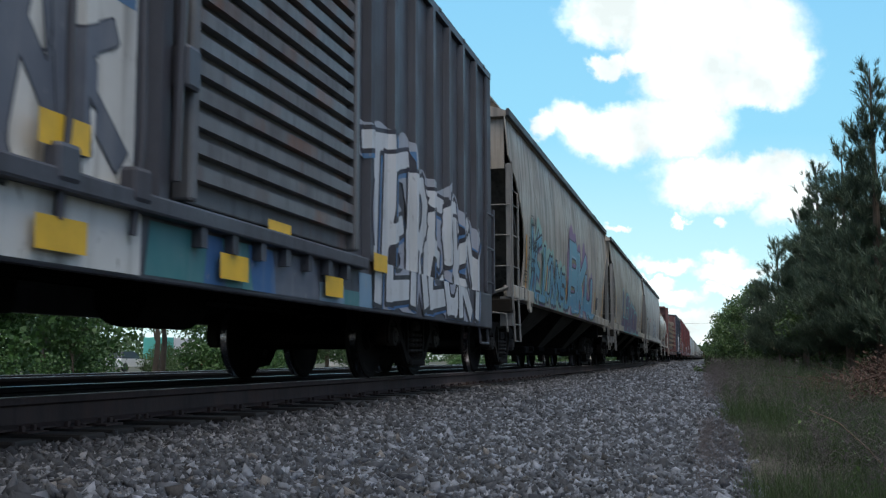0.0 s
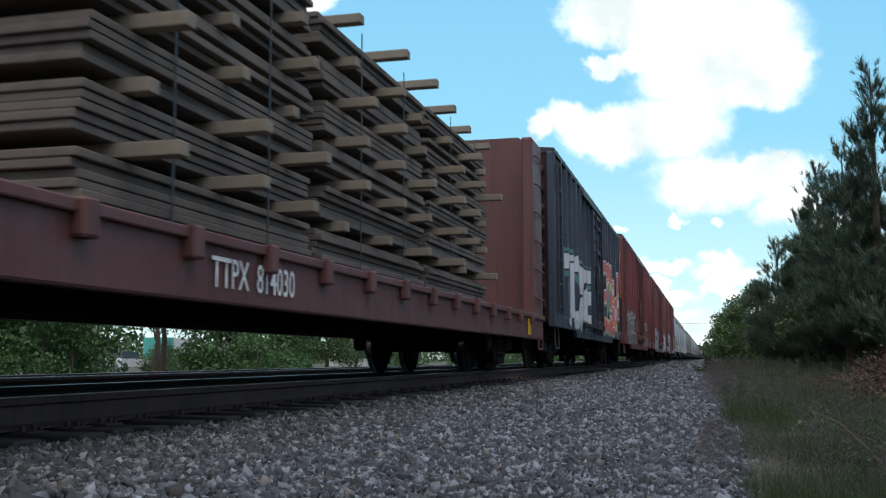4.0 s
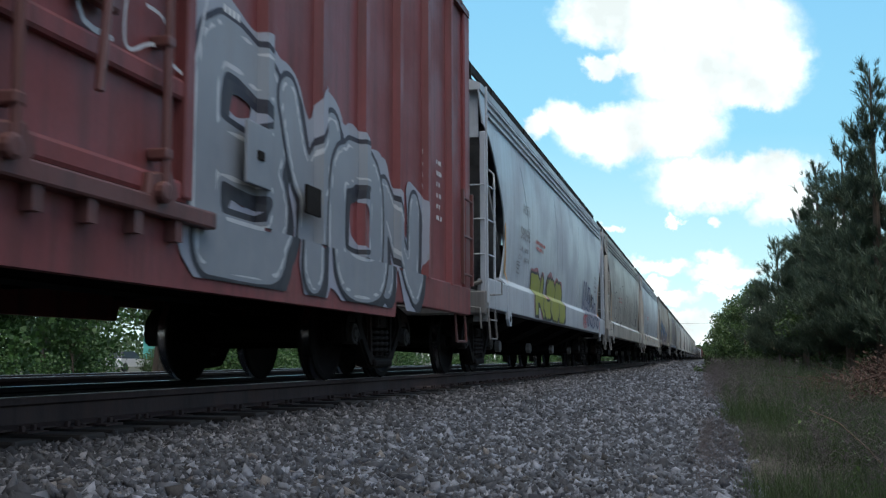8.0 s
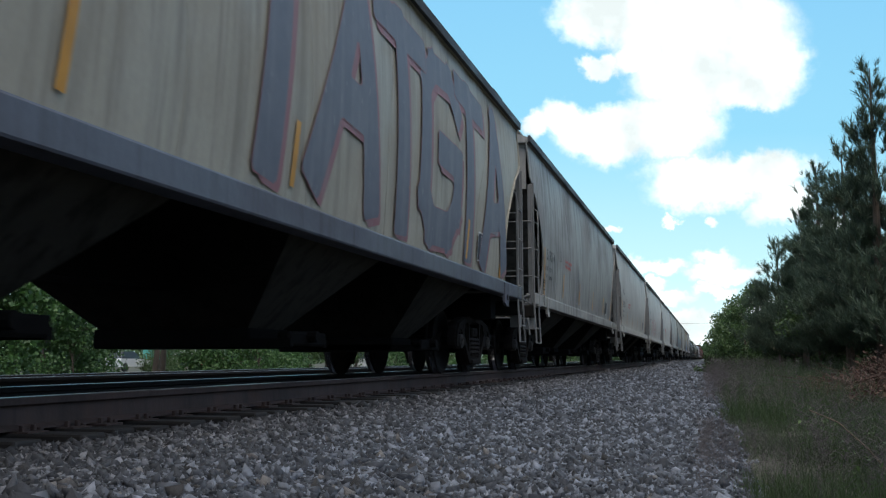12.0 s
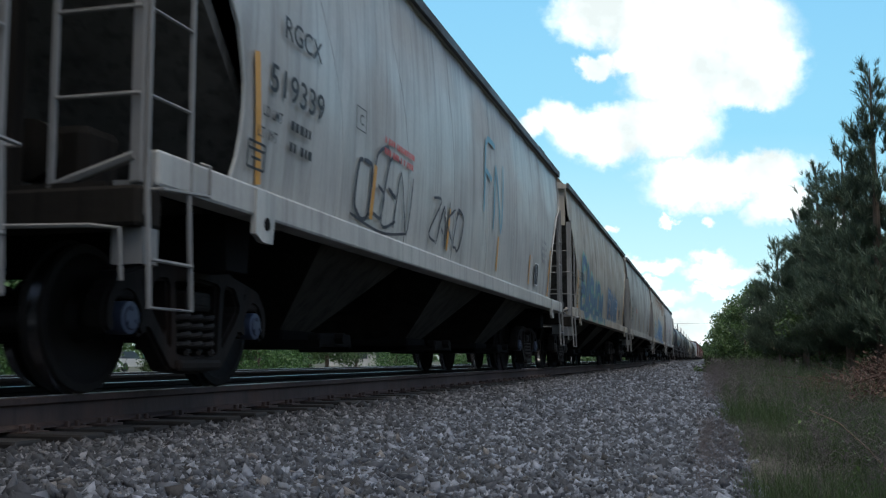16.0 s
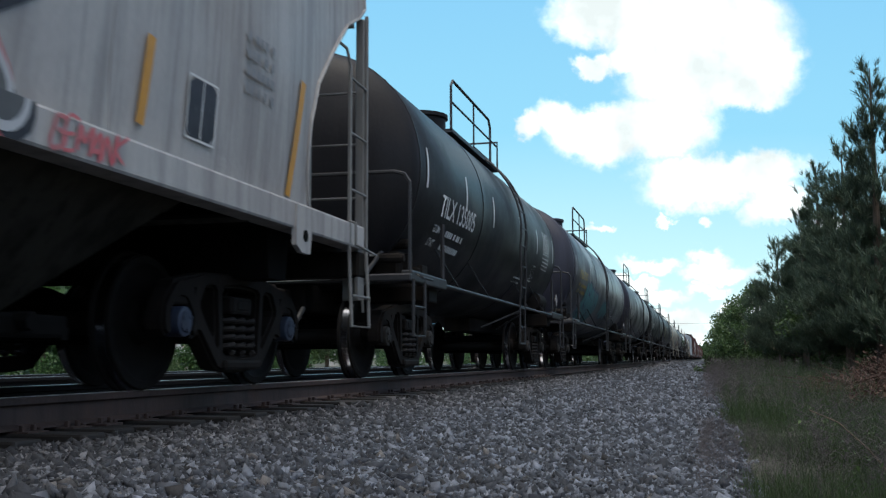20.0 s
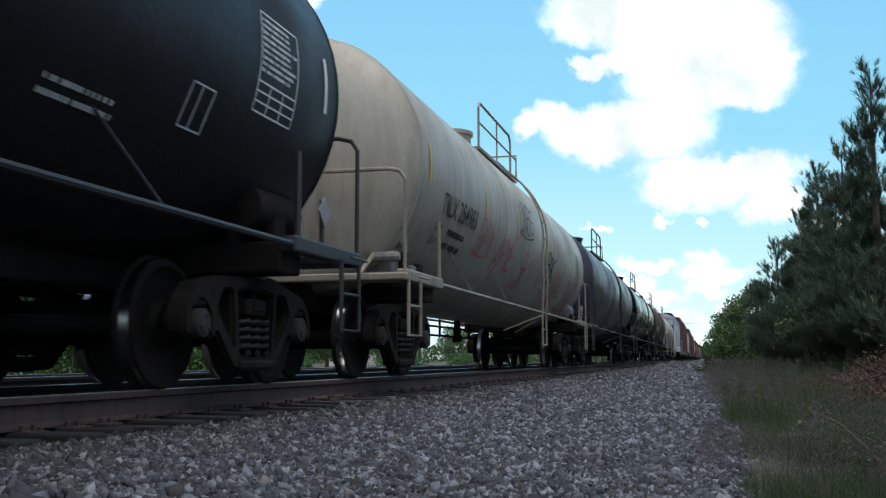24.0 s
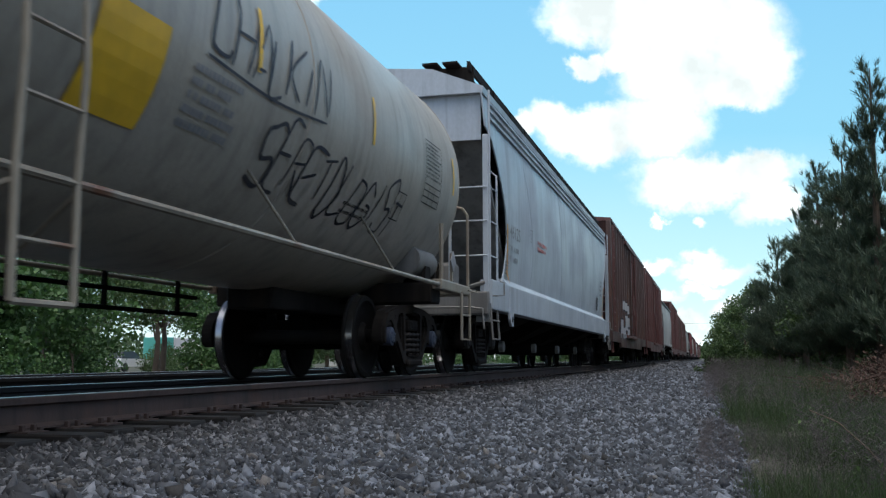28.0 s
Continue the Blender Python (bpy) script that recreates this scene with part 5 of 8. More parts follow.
def boxcar_fittings(car, L, dw, k, surf, over):
    """Boards, plates and small stencils on the side of a red box car."""
    for y in (-dw - 0.9, dw + 0.9):
        bd = part("placard_board", Build().box(1.578, 1.604, y - 0.20, y + 0.20, 1.36, 1.78, 0.006), over, car, "painted-over steel placard board")
        part("placard_clip", Build().box(1.604, 1.616, y - 0.05, y + 0.05, 1.54, 1.60, 0.003), STEEL_DARK, bd)
    part("tack_board", Build().box(1.578, 1.60, dw + 1.75, dw + 2.05, 1.30, 1.52, 0.006), STEEL_DARK, car)
    b = Build()
    for q in ([(0, -0.17), (0.22, -0.17)], [(0, 0.17), (0.22, 0.17)], [(0, -0.17), (0, 0.17)], [(0.22, -0.17), (0.22, 0.17)], [(0.06, 0.03), (0.16, 0.03)], [(0.11, 0.03), (0.11, -0.09)]):
        ribbon(b, [(-L / 2 + 4.35 + a_, 2.2 + c_) for a_, c_ in q], 0.02, surf, 0.009)
    part("symbol_box", b, WHITE_MARK, car)
    if k == 1:
        y0 = -L / 2 + 1.22
        pn = part("consolidated_stencil", Build().box(1.505, 1.509, y0, y0 + 0.86, 1.12, 1.72), BLACK_MARK, car, "black stencil panel")
        part("notice", Build().box(1.509, 1.512, y0 + 0.02, y0 + 0.42, 1.20, 1.46), YELLOW, pn, "yellow notice")
    else:
        y0 = -L / 2 + 1.30
        letters(car, "LD LMT", y0 - 0.02, 1.62, 0.10, WHITE_MARK, surf, 0.8)
        letters(car, "LT WT", y0 + 0.06, 1.40, 0.10, WHITE_MARK, surf, 0.8)
    for y, n in ((dw + 0.5, 3), (L / 2 - 2.2, 7), (L / 2 - 1.6, 6)):
        bars(car, y, 2.45, 0.22, n, 0.13, 0.05, WHITE_MARK, surf, 70 + k + n)


EAVE = paint("sooty_eave", (0.045, 0.043, 0.045), (0.02, 0.02, 0.02), 0.6)
# slope sheets in the end recess: its shade is put into their colour
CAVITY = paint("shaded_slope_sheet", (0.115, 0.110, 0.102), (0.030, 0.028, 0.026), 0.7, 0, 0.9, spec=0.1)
END_GREY = paint("grimy_grey_end", (0.21, 0.205, 0.198), (0.05, 0.047, 0.043), 0.6)


# ---- covered hoppers ----
def hopper(label, near, far, color, style="grain", sill_col=None, cap="cap_grey", scallop=0.010, panels=14, dark=None):
    """A covered hopper with bowed sides, cut-back ends and discharge bays under the sill."""
    L = far - near
    car = thing("covered_hopper", label, "freight car", "cars of the train")
    flow = style == "flow"
    zs, eave, peak = (1.32 if flow else 1.36), (4.02 if flow else 4.08), 4.42
    lo = 0.90 if flow else 1.16
    dark = dark or color

    def bow(z):
        t = (z - zs) / (eave - zs)
        return 1.455 + 0.11 * math.sin(math.pi * min(1, max(0, 0.08 + 0.80 * t))) - 0.03 * max(0, t)

    def surf(y, z):
        if z <= zs:
            return 1.585
        if flow and z < zs + 0.10:
            return 1.587 + (bow(zs + 0.10) + 0.004 - 1.587) * (z - zs) / 0.10
        return bow(z) + 0.004

    def inset(z):
        """How far the side sheet stops short of the car's end."""
        if flow:
            return float(np.interp(z, (1.32, 1.6, 2.0, 2.42, 2.8, 3.17, 3.42, 3.50, 4.1), (1.36, 1.52, 1.60, 1.46, 1.12, 0.75, 0.45, 0.12, 0.06)))
        return float(np.interp(z, (1.36, 1.6, 2.0, 2.4, 2.7, 3.0, 3.22, 3.30, 4.1), (1.30, 1.40, 1.42, 1.28, 1.02, 0.70, 0.45, 0.10, 0.06)))

    cut = 3.36 if flow else 3.26
    levels = [zs + (cut - zs) * k / 11 for k in range(12)] + [cut + 0.14 + (eave - cut - 0.14) * k / 3 for k in range(4)]

    nz, ny = len(levels) - 1, panels * 4
    b = Build()
    for s in (1, -1):
        vs = []
        for k in range(nz + 1):
            z = levels[k]
            ya, yb = -L / 2 + inset(z), L / 2 - inset(z)
            for j in range(ny + 1):
                ph = (j % 4) / 4.0
                dx = -scallop * (1.0 if j % 4 == 0 else (0.25 if j % 4 in (1, 3) else 0.0))
                vs.append((s * (bow(z) + dx), ya + (yb - ya) * j / ny, z))
        fs = []
        for k in range(nz):
            for j in range(ny):
                q = (k * (ny + 1) + j, k * (ny + 1) + j + 1, (k + 1) * (ny + 1) + j + 1, (k + 1) * (ny + 1) + j)
                fs.append(q if s > 0 else q[::-1])
        b.add(vs, fs)
    part("side_sheet", b, color, car, smooth=True)
    # rim of the cut-back ends
    for s in (1, -1):
        for e in (1, -1):
            b = Build()
            pts = [(s * bow(q), e * (L / 2 - inset(q)), q) for q in levels]
            b.tube(pts, 0.014, 6)
            part("end_rim", b, color, car)
    # seam welds
    sb = Build()
    for j in range(2, panels - 1, 2 if not flow else 3):
        for s in (1,):
            pts = []
            for k in range(9):
                z = zs + (eave - zs) * k / 8
                ya, yb = -L / 2 + inset(z), L / 2 - inset(z)
                pts.append((s * (bow(z) - 0.004 - scallop), ya + (yb - ya) * j / panels, z))
            if FAR_OFF[0]:
                sb.tube(pts, 0.010, 4)
            else:
                part("seam_weld", Build().tube(pts, 0.010, 4), dark, car)
    if FAR_OFF[0]:
        tagged(part("seam_weld", sb, dark, car), kind="stuff")
    # roof
    w = bow(eave)
    b = Build()
    b.loft([[(-w - 0.03, y, eave - 0.05), (w + 0.03, y, eave - 0.05), (w + 0.04, y, eave + 0.04), (0.75, y, peak - 0.06), (0.0, y, peak), (-0.75, y, peak - 0.06), (-w - 0.04, y, eave + 0.04)]
            for y in (-L / 2 + 0.06, L / 2 - 0.06)])
    roof = part("roof", b, dark if not flow else color, car)
    if not flow:
        for s in (-1, 1):
            part("eave_angle", Build().box(*sorted((s * (w + 0.035), s * (w + 0.085))), -L / 2 + 0.05, L / 2 - 0.05, eave - 0.05, eave + 0.07, 0.008), EAVE, roof)
    if flow:
        for z in (eave - 0.34, eave - 0.22, eave - 0.10, eave + 0.01):
            part("eave_flute", Build().box(bow(eave) - 0.02, bow(z) + 0.035, -L / 2 + 0.5, L / 2 - 0.5, z - 0.018, z + 0.018, 0.006), color, roof)
    b = Build()
    for y in steps_range(-L / 2 + 1.6, L / 2 - 1.6, 2.1):
        b.lathe([(peak - 0.04, 0.36), (peak + 0.06, 0.36), (peak + 0.10, 0.30)], "z", 14, (0, y, 0))
    part("roof_hatches", b, dark, roof)
    b = Build()
    for x in (0.72, 1.02):
        b.box(x - 0.11, x + 0.11, -L / 2 + 0.05, L / 2 - 0.05, peak + (0.0 if flow else 0.08), peak + (0.03 if flow else 0.11))
    for y in steps_range(-L / 2 + 0.3, L / 2 - 0.3, 1.4):
        b.box(0.6, 1.32 if flow else 1.15, y - 0.02, y + 0.02, peak - 0.28, peak + (0.0 if flow else 0.04))
    if flow:
        b.box(1.26, 1.30, -L / 2 + 0.1, L / 2 - 0.1, peak - 0.09, peak + 0.03)
    part("roof_walk", b, STEEL_DARK if flow else dark, roof)
    # ends: upright plate under the roof, slope sheet going in below it, stiffeners
    for e in (1, -1):
        b = Build()
        y0, y1 = sorted((e * (L / 2 - 0.20), e * (L / 2 - 0.16)))
        b.box(-w + 0.02, w - 0.02, y0, y1, cut - 0.05, eave)
        part("end_plate", b, color, car)
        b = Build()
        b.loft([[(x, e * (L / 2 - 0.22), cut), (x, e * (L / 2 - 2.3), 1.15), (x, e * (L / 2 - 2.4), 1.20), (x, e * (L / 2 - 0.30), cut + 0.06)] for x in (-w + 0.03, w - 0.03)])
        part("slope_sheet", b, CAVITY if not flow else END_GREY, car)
        b = Build()
        for x in (-0.55, 0.55):
            b.prism([(e * (L / 2 - 0.3), 1.1), (e * (L / 2 - 0.4), 1.1), (e * (L / 2 - 0.4), cut), (e * (L / 2 - 0.3), cut)][::e], x - 0.05, x + 0.05)
        part("end_post", b, DIRTY, car)
    # side sill, jacking pads and end sills
    scol = sill_col or color
    b = Build()
    for s in (-1, 1):
        x0, x1 = sorted((s * 1.40, s * 1.585))
        b.box(x0, x1, -L / 2 + 0.25, L / 2 - 0.25, lo, zs, 0.015)
    part("side_sill", b, scol, car)
    if flow:
        for s in (-1, 1):
            prof = [(s * 1.42, zs - 0.01), (s * 1.583, zs), (s * (bow(zs + 0.10) - 0.002), zs + 0.10), (s * 1.42, zs + 0.10)]
            part("sill_ledge", Build().loft([[(x, y, z) for x, z in prof] for y in (-L / 2 + 1.42, L / 2 - 1.42)]), scol, car)
    for e in (-1, 1):
        for s in (-1, 1):
            x0, x1 = sorted((s * 1.56, s * 1.60))
            yc = e * (L / 2 - 1.66)
            b = Build().prism([(yc - 0.17, zs - 0.02), (yc - 0.17, 1.04 if not flow else 0.80), (yc - 0.06, 0.99 if not flow else 0.70), (yc + 0.10, 0.99 if not flow else 0.70), (yc + 0.17, zs - 0.02)], x0, x1)
            pad = part("jacking_pad", b, scol, car)
            hb = Build().lathe([(s * 1.601, 0.045), (s * 1.606, 0.045)], "x", 14, (0, yc, 1.12 if not flow else 0.80))
            part("pad_eye", hb, STEEL_BLACK, pad)
        b = Build()
        y0, y1 = sorted((e * (L / 2 - 0.34), e * (L / 2 - 0.08)))
        b.box(-1.56, 1.56, y0, y1, 0.92 if not flow else 0.82, 1.14, 0.02)
        y0, y1 = sorted((e * (L / 2 - 1.2), e * (L / 2 - 0.1)))
        b.box(-1.2, 1.35, y0, y1, 1.14, 1.17)
        b.box(0.55, 0.95, *sorted((e * (L / 2 - 0.9), e * (L / 2 - 0.5))), 1.17, 1.6, 0.05)
        part("end_sill", b, DIRTY if not flow else END_GREY, car)
        # ladders on the corner
        ys = e * (L / 2 - 0.16)
        y2 = e * (L / 2 - 0.62)
        lmat = scol if flow else GREY_RAIL
        ladder(car, ((1.565, ys, 0.98, eave if flow else cut + 0.05), (1.575, y2, lo + 0.02, 2.72)), (1.65, 2.14, 2.62), 0.011, lmat, 0.015)
        part("corner_post", Build().box(1.47, 1.55, *sorted((ys - e * 0.03, ys + e * 0.03)), lo, cut + 0.02, 0.01), END_GREY if not flow else scol, car)
        part("ladder_bracket", Build().tube([(1.575, y2, 2.72), (1.56, y2 - e * 0.05, 2.86), (1.46, y2 - e * 0.15, 2.95)], 0.015, 6), lmat, car)
        end_l = part("end_ladder", Build().box(0.98, 1.02, *sorted((ys + e * 0.03, ys + e * 0.06)), 1.0, 2.75, 0.006), lmat, car)
        for q in (1.65, 2.14, 2.62):
            part("rung", Build().tube([(1.0, ys + e * 0.05, q), (1.54, ys + e * 0.05, q)], 0.011, 6), lmat, end_l)
        b = Build().tube([(1.57, ys, lo), (1.60, ys, 0.48), (1.60, y2, 0.48), (1.57, y2, lo)], 0.016, 6)
        b.tube([(1.60, ys, 0.74), (1.60, y2, 0.74)], 0.012, 6)
        part("sill_step", b, END_GREY, car)
        b = Build().box(1.36, 1.55, *sorted((ys, ys - e * 0.03)), 0.72, lo + 0.02)
        b.box(1.52, 1.55, *sorted((ys - e * 0.03, ys - e * 0.16)), 0.72, lo + 0.02)
        part("corner_post", b, GREY_RAIL, car)
        b = Build().tube([(0.12, ys + e * 0.30, 0.95), (0.5, ys + e * 0.26, 0.92), (1.3, ys + e * 0.12, 0.92), (1.48, ys + e * 0.12, 0.90), (1.50, ys + e * 0.12, 0.62)], 0.014, 6)
        part("uncoupling_lever", b, GREY_RAIL, car)
        b = Build().tube([(0.28, ys + e * 0.02, 0.80), (0.30, ys + e * 0.22, 0.74), (0.26, ys + e * 0.38, 0.56), (0.18, ys + e * 0.52, 0.50)], 0.024, 7)
        part("air_hose", b, STEEL_BLACK, car)
        b = Build().tube([(1.50, ys + e * 0.02, zs - 0.05), (0.45, ys - e * 0.05, 1.02)], 0.03, 6)
        part("end_brace", b, GREY_RAIL, car)
        b = Build().tube([(1.60, y2 - e * 0.08, zs), (1.66, y2 - e * 0.08, zs - 0.02), (1.66, y2 - e * 0.08, zs - 0.2), (1.66, ys, zs - 0.24), (1.60, ys, zs - 0.24)], 0.012, 6)
        part("grab_iron", b, GREY_RAIL, car)
    # discharge bays
    bays = 4 if flow else 3
    span = L - 4.6 if not flow else L - 4.4
    bl = span / bays
    for i in range(bays):
        yc = -span / 2 + bl * (i + 0.5)
        bw, bz = (0.45, 0.46) if not flow else (0.32, 0.52)
        ridge = 2.0
        half = 0.36 + (bl / 2 - 0.36) * (lo - bz) / (ridge - bz)
        levels_ = ((1.39, bl / 2, ridge), (1.40, half, lo), (bw + 0.25, 0.36, bz))
        b = Build().loft([[(-x, yc - y, z), (x, yc - y, z), (x, yc + y, z), (-x, yc + y, z)] for x, y, z in levels_], False)
        me = b.mesh("bay", BAY if not flow else BAY_SHADED)
        me.materials.append(BAY_SHADED)       # the slope sheets between the bays have underbody shade in their colour
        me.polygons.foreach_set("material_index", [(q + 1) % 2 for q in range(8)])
        bay = part("bay", me, None, car, "dusty discharge bay, shade painted on its slopes")
        b = Build()
        if flow:
            b.lathe([(-0.95, 0.07), (0.0, 0.14), (0.95, 0.07)], "x", 14, (0, yc, 0.42))
            part("pipe_cap", Build().lathe([(0.94, 0.10), (1.02, 0.10), (1.03, 0.08)], "x", 14, (0, yc, 0.42)), GREY_RAIL, bay, "pale round pipe cap")
        else:
            b.box(-0.75, 0.75, yc - 0.42, yc + 0.42, 0.30, 0.47, 0.02)
            for y in (yc - 0.42, yc + 0.36):
                b.box(-0.3, 1.12, y, y + 0.06, 0.31, 0.38)
            b.box(1.0, 1.12, yc - 0.42, yc + 0.42, 0.32, 0.44, 0.02)
            b.lathe([(0.9, 0.05), (1.2, 0.05)], "x", 8, (0, yc, 0.40))
        part("outlet_gate", b, STEEL_BLACK, bay)
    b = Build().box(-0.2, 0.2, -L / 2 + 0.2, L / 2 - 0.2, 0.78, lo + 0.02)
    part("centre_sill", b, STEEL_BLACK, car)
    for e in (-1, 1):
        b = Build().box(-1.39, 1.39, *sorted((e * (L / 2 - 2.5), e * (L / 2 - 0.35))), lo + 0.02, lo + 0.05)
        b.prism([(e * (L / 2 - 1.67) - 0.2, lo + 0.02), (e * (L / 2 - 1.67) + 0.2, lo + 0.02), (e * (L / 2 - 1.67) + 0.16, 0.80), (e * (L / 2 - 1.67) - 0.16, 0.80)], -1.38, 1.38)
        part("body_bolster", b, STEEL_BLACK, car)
    b = Build().lathe([(-0.45, 0.05), (-0.42, 0.19), (0.42, 0.19), (0.45, 0.05)], "y", 16, (0.6, -L / 2 + 0.85, 1.45))
    part("air_tank", b, DIRTY, car, smooth=True)
    add_trucks(car, L / 2 - 1.67, cap)
    add_couplers(car, L)
    # broad edge stripes
    stripe(car, surf, -L / 2 + 1.72, zs + 0.05, zs + 0.95, 0.09, ORANGE, -0.16)
    for q in (() if flow else (-4.2, -1.35, 1.6, 4.4)):
        stripe(car, surf, q, 1.49, 2.0, 0.085, ORANGE, 0.05)
    if not flow:
        part("roof_handhold", Build().tube([(1.25, L / 2 - 0.9, eave + 0.08), (1.25, L / 2 - 0.9, peak + 0.12), (1.25, L / 2 - 0.2, peak + 0.12), (1.25, L / 2 - 0.2, eave + 0.08)], 0.016, 6), STEEL_DARK, roof)
    stripe(car, surf, L / 2 - 1.78, zs + 0.05, zs + 0.95, 0.09, ORANGE, 0.16)
    return car, surf, L


# ---- tank cars ----
def tankcar(label, near, far, color, trim=None, cap="cap_grey", rad=1.50, zc=2.41, stripe_mat=None, lad_at=None, marks=None):
    L = far - near
    ly = 0.1 if lad_at is None else lad_at - (near + far) / 2     # place of the ladder
    car = thing("tank_car", label, "tank car", "cars of the train")
    trim = trim or BLACK_RAIL
    tl, head = L / 2 - 0.30, 0.42          # half length of the shell, depth of its heads
    surf = lambda y, z: math.sqrt(max(0.02, rad * rad - (z - zc) ** 2)) + 0.002
    prof = []
    for k in range(9):
        a = math.pi / 2 * k / 8
        prof.append((-(tl - head) - head * math.cos(a), max(0.02, rad * math.sin(a))))
    for y in np.linspace(-(tl - head), tl - head, 9)[1:-1]:
        prof.append((float(y), rad))
    prof += [(-a, r) for a, r in reversed(prof[:9])]
    b = Build().lathe(prof, "y", 48, (0, 0, zc))
    part("tank", b, color, car, smooth=True)
    for y in (-(tl - head), tl - head, -tl * 0.33, tl * 0.33):
        b = Build().lathe([(y - 0.015, rad - 0.004), (y - 0.008, rad + 0.007), (y + 0.008, rad + 0.007), (y + 0.015, rad - 0.004)], "y", 48, (0, 0, zc))
        part("weld_seam", b, color, car, smooth=True)
    # belly ladder band, dome, platform
    b = Build().lathe([(zc + rad - 0.10, 0.40), (zc + rad + 0.34, 0.40), (zc + rad + 0.36, 0.44), (zc + rad + 0.42, 0.44), (zc + rad + 0.45, 0.34)], "z", 20, (0, ly - 1.0, 0))
    part("manway", b, color, car, smooth=True)
    b = Build()
    p0, p1 = ly - 2.6, ly + 0.85
    b.box(-0.85, 0.85, ly - 0.7, p1, zc + rad - 0.14, zc + rad - 0.09)
    b.box(0.60, 0.92, p0, p1, zc + rad - 0.24, zc + rad - 0.19)
    pl = part("top_platform", b, trim, car)
    zt, zr = zc + rad + 0.56, zc + rad - 0.20
    for x in (-0.9, 0.9):
        b = Build().tube([(x, p0, zr), (x, p0, zt - 0.1), (x, p0 + 0.1, zt), (x, p1 - 0.75, zt), (x, p1 - 0.62, zt - 0.12), (x, p1 - 0.62, zr)], 0.022, 6)
        b.tube([(x, p0, zr + 0.42), (x, p1, zr + 0.42)], 0.016, 6)
        b.tube([(x, p1, zr), (x, p1, zt - 0.25), (x * 0.2, p1, zt - 0.25)], 0.020, 6)
        b.tube([(x, (p0 + p1) / 2 - 0.2, zr), (x, (p0 + p1) / 2 - 0.2, zt)], 0.016, 6)
        part("platform_railing", b, trim, pl)
    # side ladder bowed over the shell
    b = Build()
    for y in (ly - 0.23, ly + 0.23):
        pts = []
        for k in range(13):
            a = radians(76 - 86 * k / 12)
            pts.append(((rad + 0.10) * math.cos(a), y, zc + (rad + 0.10) * math.sin(a)))
        pts += [(rad + 0.09, y, 1.6), (rad + 0.06, y, 1.05), (rad + 0.06, y, 0.46)]
        b.tube(pts, 0.020, 6)
    b.tube([(rad + 0.06, ly - 0.23, 0.46), (rad + 0.06, ly + 0.23, 0.46)], 0.018, 6)
    lad = part("ladder", b, trim, car)
    rung = Build().tube([(0, -0.23, 0), (0, 0.23, 0)], 0.014, 6).mesh("rung", trim)
    for k in range(8):
        a = radians(68 - 78 * k / 7)
        shared("rung", rung, lad, ((rad + 0.10) * math.cos(a), ly, zc + (rad + 0.10) * math.sin(a)))
    for z in (1.75, 1.4, 1.05, 0.74):
        shared("rung", rung, lad, (rad + (0.08 if z > 1.1 else 0.06), ly, z))
    b = Build().tube([(rad + 0.06, ly - 0.23, 1.0), (0.9, ly - 0.6, 0.72)], 0.014, 5)
    b.tube([(rad + 0.06, ly + 0.23, 1.0), (0.9, ly + 0.6, 0.72)], 0.014, 5)
    part("ladder_brace", b, trim, lad)
    # running handrail with braces to the shell
    for s in (-1, 1):
        b = Build()
        x = s * 1.46
        b.tube([(x, -L / 2 + 1.5, 1.12), (x, -L / 2 + 1.65, 1.075), (x, L / 2 - 1.65, 1.075), (x, L / 2 - 1.5, 1.12)], 0.026, 8)
        hr = part("side_handrail", b, trim, car)
        for y in (-tl * 0.62, -tl * 0.30, tl * 0.30, tl * 0.62):
            part("handrail_brace", Build().tube([(x, y, 1.075), (s * 1.24, y - 0.45, zc - 0.80)], 0.012, 5), trim, hr)
    # end platforms, corner rails, steps, saddles
    for e in (-1, 1):
        b = Build()
        b.box(-1.50, 1.50, *sorted((e * (L / 2 - 0.45), e * (L / 2 - 0.05))), 1.02, 1.10, 0.015)
        for s in (-1, 1):
            b.box(*sorted((s * 1.38, s * 1.50)), *sorted((e * (L / 2 - 1.6), e * (L / 2 - 0.1))), 1.02, 1.14, 0.015)
        plat = part("end_platform", b, trim, car)
        for s in (-1, 1):
            ya, yb = e * (L / 2 - 0.12), e * (L / 2 - 0.28)
            x = s * 1.47
            b = Build().tube([(x, ya, 1.10), (x, ya, 2.08), (x - s * 0.06, ya, 2.17), (x - s * 0.18, ya, 2.20), (s * 0.1, ya, 2.20)], 0.022, 6)
            part("corner_rail", b, trim, plat)
            part("rail_post", Build().tube([(x, e * (L / 2 - 1.5), 1.12), (x, e * (L / 2 - 1.5), 1.80)], 0.028, 6), trim, plat)
        for s in (-1, 1):
            b = Build()
            x = s * 1.50
            ya, yb = e * (L / 2 - 0.15), e * (L / 2 - 0.60)
            b.tube([(x, ya, 1.05), (x, ya, 0.45), (x, yb, 0.45), (x, yb, 1.05)], 0.020, 6)
            b.tube([(x, ya, 0.76), (x, yb, 0.76)], 0.015, 6)
            b.tube([(x + s * 0.02, ya - e * 0.05, 1.10), (x + s * 0.09, ya - e * 0.05, 1.06), (x + s * 0.09, yb, 1.06)], 0.012, 6)
            part("corner_step", b, trim, plat)
        b = Build()
        yb = e * (L / 2 - 1.40)
        b.box(-0.25, 0.25, *sorted((e * (L / 2 - 3.6), e * (L / 2 - 0.2))), 0.72, 1.08, 0.02)
